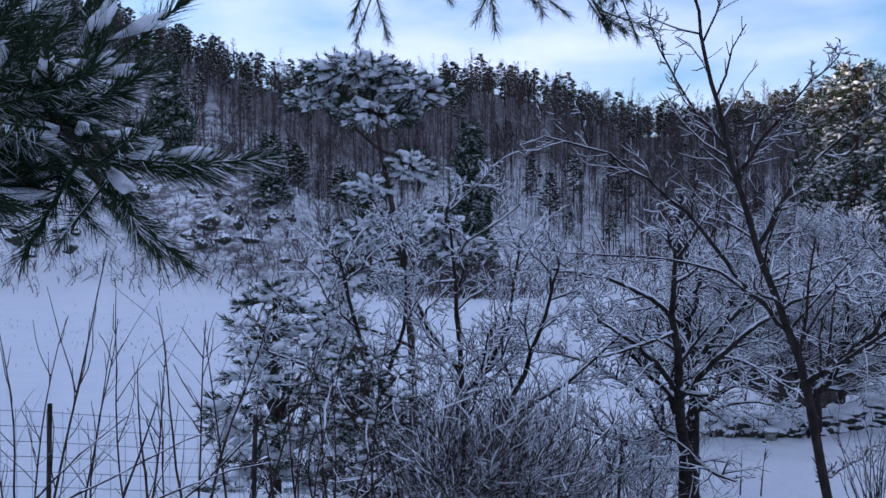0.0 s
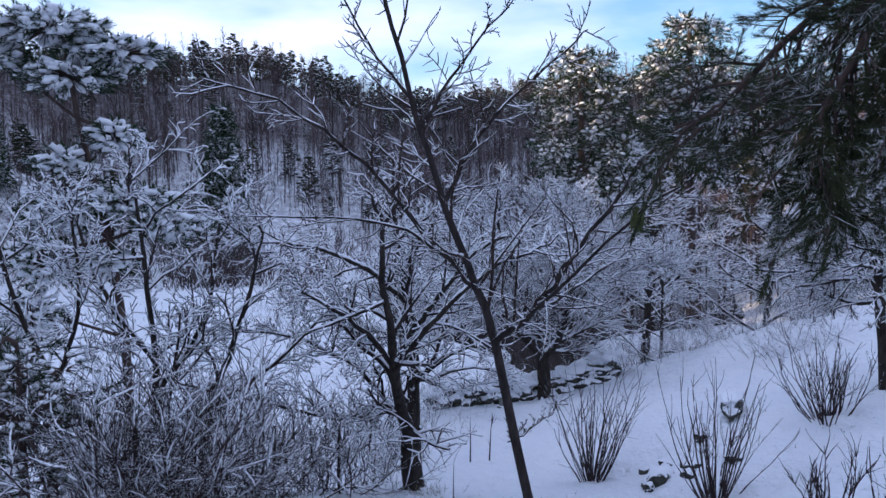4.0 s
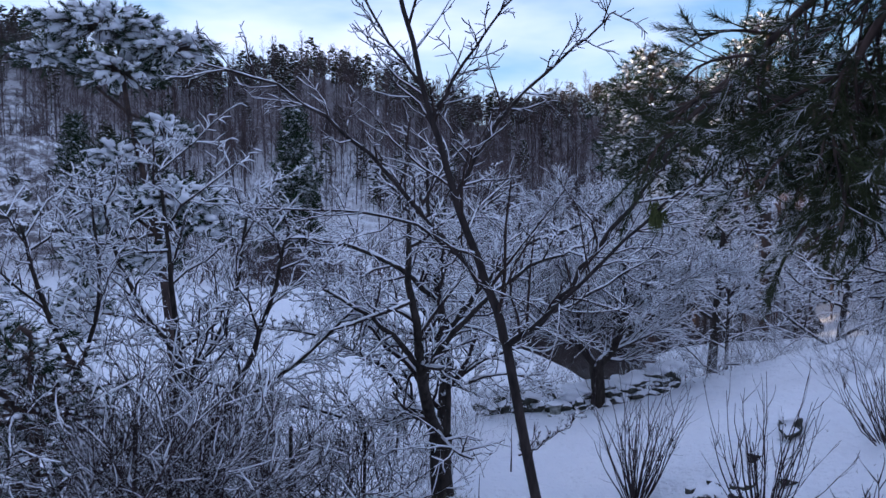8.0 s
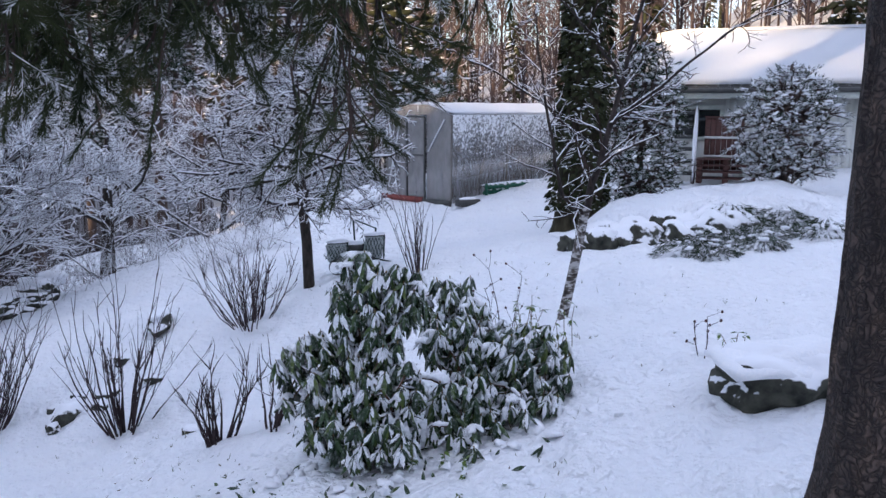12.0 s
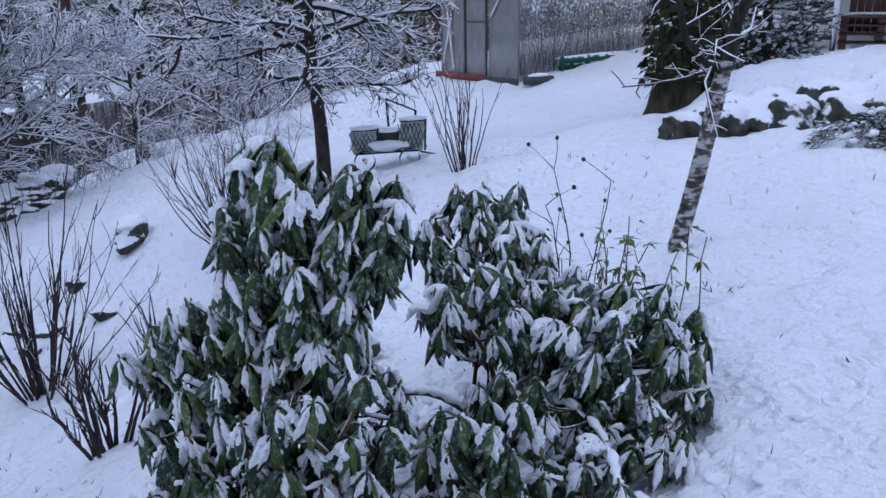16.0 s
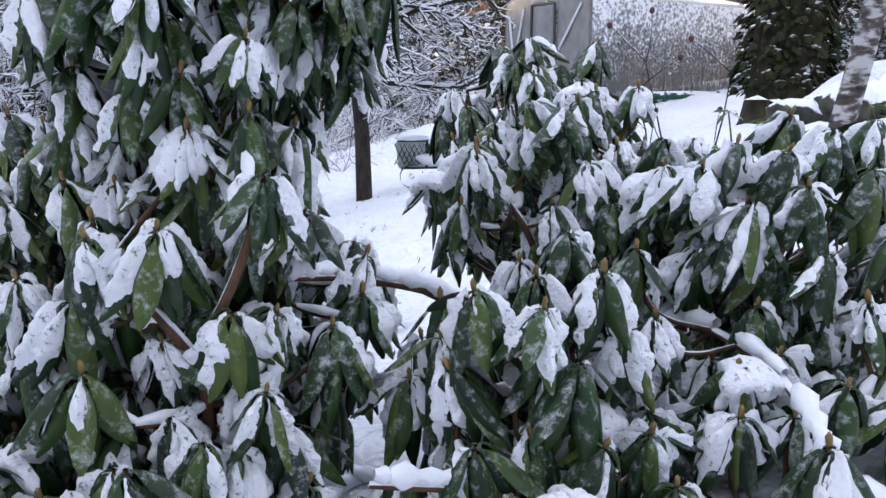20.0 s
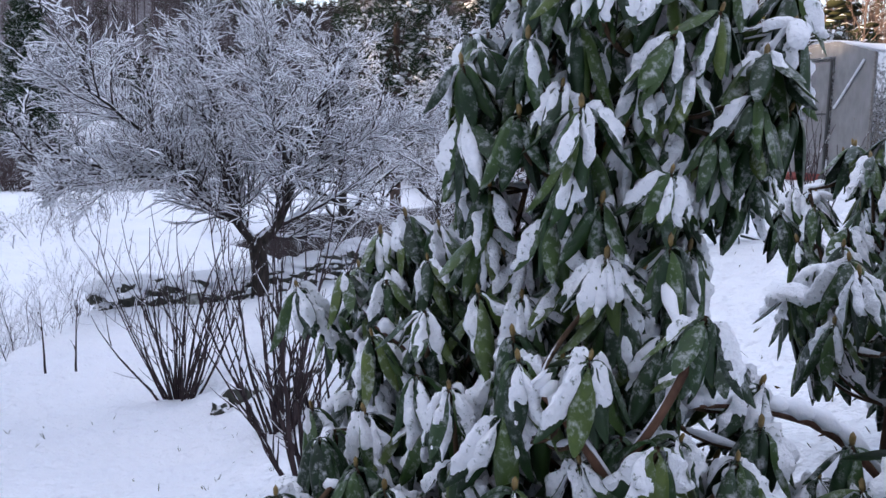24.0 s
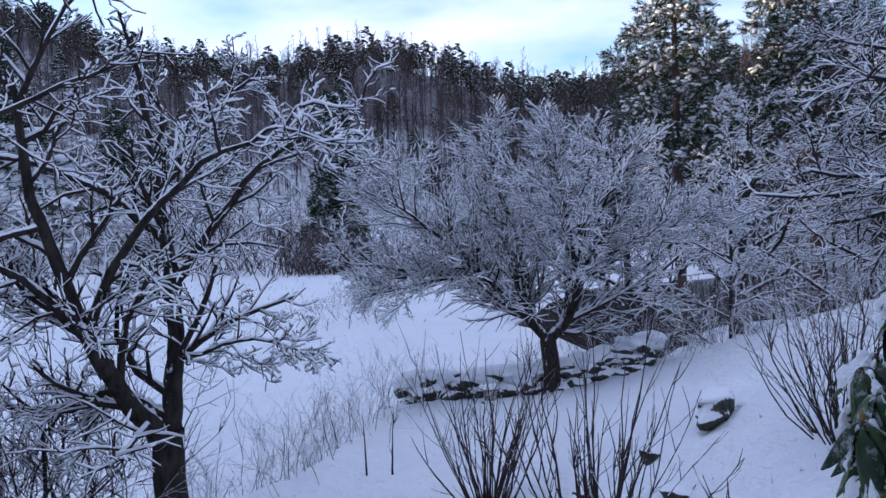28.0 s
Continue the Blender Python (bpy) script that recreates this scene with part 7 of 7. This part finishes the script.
herb(spot(8.85, 5.2), 611, 26, 0.62, 0.2)
herb(spot(9.25, 3.4), 612, 4, 0.2, 0.04)
herb(spot(6.75, 4.5), 613, 7, 0.14, 0.2, "low leaves poking through the snow")


def tuft(x, y, n, h, spread, seed, label="tuft of frosted grass in the snow", mat=None):
    rng = random.Random(seed)
    s = thing("grass_tuft", label, "grass", spot(x, y, 0.01), "grass tufts")
    out = [[], []]
    for _ in range(n):
        c = np.array((rng.gauss(0, spread), rng.gauss(0, spread), 0))
        blades(c, (rng.gauss(0, 0.3), rng.gauss(0, 0.3), 1), 4, h, 0.002, 0.7, rng, out)
    tagged(part("grass_mass", (np.array(out[0]), out[1]), mat or M_GRASS, s), kind="stuff")
    return s


rt = random.Random(88)
tuft(6.0, 2.75, 110, 0.12, 0.16, 1)
tuft(5.7, 2.6, 60, 0.10, 0.14, 2)
tuft(3.75, 11.95, 90, 0.16, 0.2, 3, "frosted grass round the foot of the apple tree")
for i in range(26):
    x, y = rt.uniform(4.5, 12.5), rt.uniform(2.5, 11)
    tuft(x, y, rt.randint(2, 7), rt.uniform(0.04, 0.09), 0.10, 20 + i, "few grass blades poking through the snow")
# short blades all over the lawn, too small to tell apart
lawn = thing("lawn_grass", "tips of frosted grass pricking through the snow of the lawn", "grass", (0, 0, 0), kind="stuff")
out = [[], []]
for _ in range(620):
    x, y = rt.uniform(4.0, 12.5), rt.uniform(2.6, 12.0)
    if noise.noise((x * 0.8, y * 0.8, 1.0)) > -0.05:
        blades(np.array((x, y, zat(x, y) - 0.005)), (rt.gauss(0, 0.4), rt.gauss(0, 0.4), 1), rt.randint(1, 3), rt.uniform(0.03, 0.075), 0.0022, 0.8, rt, out)
part("grass_mass", (np.array(out[0]), out[1]), M_GRASS, lawn)
# low leaves and leaf litter round the rhododendrons
M_LITTER = plain("dead_leaf", (0.035, 0.022, 0.012), (0.12, 0.075, 0.03), 20.0, 0.8, 0.1)
litter = thing("leaf_litter", "dead leaves and twigs lying in the snow round the rhododendrons", "leaves", (0, 0, 0), kind="stuff")
L = Leaves()
for _ in range(170):
    a, r = rt.uniform(2.1, 4.3), abs(rt.gauss(0.8, 0.28))
    cx, cy = (6.85, 5.4) if rt.random() < 0.6 else (7.7, 4.85)
    x, y = cx + math.cos(a) * r, cy + math.sin(a) * r
    V, F = LEAF_KINDS[14 + rt.randrange(4)][0]
    L.add(V * 0.75, F, pose(x, y, zat(x, y) + 0.012, rt.gauss(0, 25), rt.gauss(0, 15), rt.uniform(0, 360)))
part("litter_leaves", L.geo(), M_LEAF, litter)
L = Leaves()
for _ in range(160):
    x, y = rt.uniform(5.6, 9.2), rt.uniform(3.0, 8.2)
    V, F = LEAF_KINDS[14 + rt.randrange(4)][0]
    L.add(V * rt.uniform(0.2, 0.4), F, pose(x, y, zat(x, y) + 0.008, rt.gauss(0, 25), rt.gauss(0, 15), rt.uniform(0, 360)))
part("dead_leaves", L.geo(), M_LITTER, litter)
# clods of snow shaken down round the bushes
clods = thing("snow_clods", "soft clods of fallen snow round the rhododendrons", "snow", (0, 0, 0), kind="stuff")
L = Leaves()
CLODS = [lump(rt, (0.075, 0.06, 0.035), 0.3, 2) for _ in range(6)]
for _ in range(200):
    a, r = rt.uniform(0, 6.28), abs(rt.gauss(0.62, 0.36))
    cx, cy = (6.85, 5.4) if rt.random() < 0.55 else (7.7, 4.85)
    x, y = cx + math.cos(a) * r, cy + math.sin(a) * r
    V, F = CLODS[rt.randrange(6)]
    L.add(V * rt.uniform(0.3, 0.95), F, pose(x, y, zat(x, y) + 0.004, rt.gauss(0, 15), rt.gauss(0, 15), rt.uniform(0, 360)))
part("clods", L.geo(), M_LUMP, clods)

# juniper carpet on the terrace
JX, JY = 13.75, 4.9
carp = thing("creeping_juniper", "dark creeping juniper bowed under patches of snow", "shrub", spot(JX, JY))
rj = random.Random(90)
need, caps = Leaves(), Leaves()
HUMPS = [(rj.gauss(0, 0.5), rj.gauss(0, 0.62), rj.uniform(0.22, 0.42)) for _ in range(16)]
for hx, hy, hr in HUMPS:
    base = zat(JX + hx, JY + hy) - zat(JX, JY)
    for _ in range(150):
        u = unit((rj.gauss(0, 1), rj.gauss(0, 1), abs(rj.gauss(0, 0.8))))
        p = np.array((hx, hy, base)) + u * hr * np.array((1, 1, 0.75)) * rj.uniform(0.75, 1.0)
        V, F = COARSE[rj.randrange(4)]
        need.add(V, F, aim((u[0], u[1], u[2] * 0.3 - 0.45), p, rj.uniform(0.45, 0.75), rj.uniform(0, 360)))
        if rj.random() < 0.05:
            LV, LF = LUMPS[rj.randrange(5)]
            caps.add(LV, LF, pose(*(p + u * 0.03), 0, 0, rj.uniform(0, 360)) @ Matrix.Scale(rj.uniform(0.2, 0.5), 4))
V, F = need.geo()
tagged(part("fronds", (V, tri_clean(F)), M_NEEDLE, carp), "dark green-brown drooping fronds", kind="stuff")
tagged(part("frond_snow", caps.geo(), M_LUMP, carp), "small pads of snow on the fronds", kind="stuff")
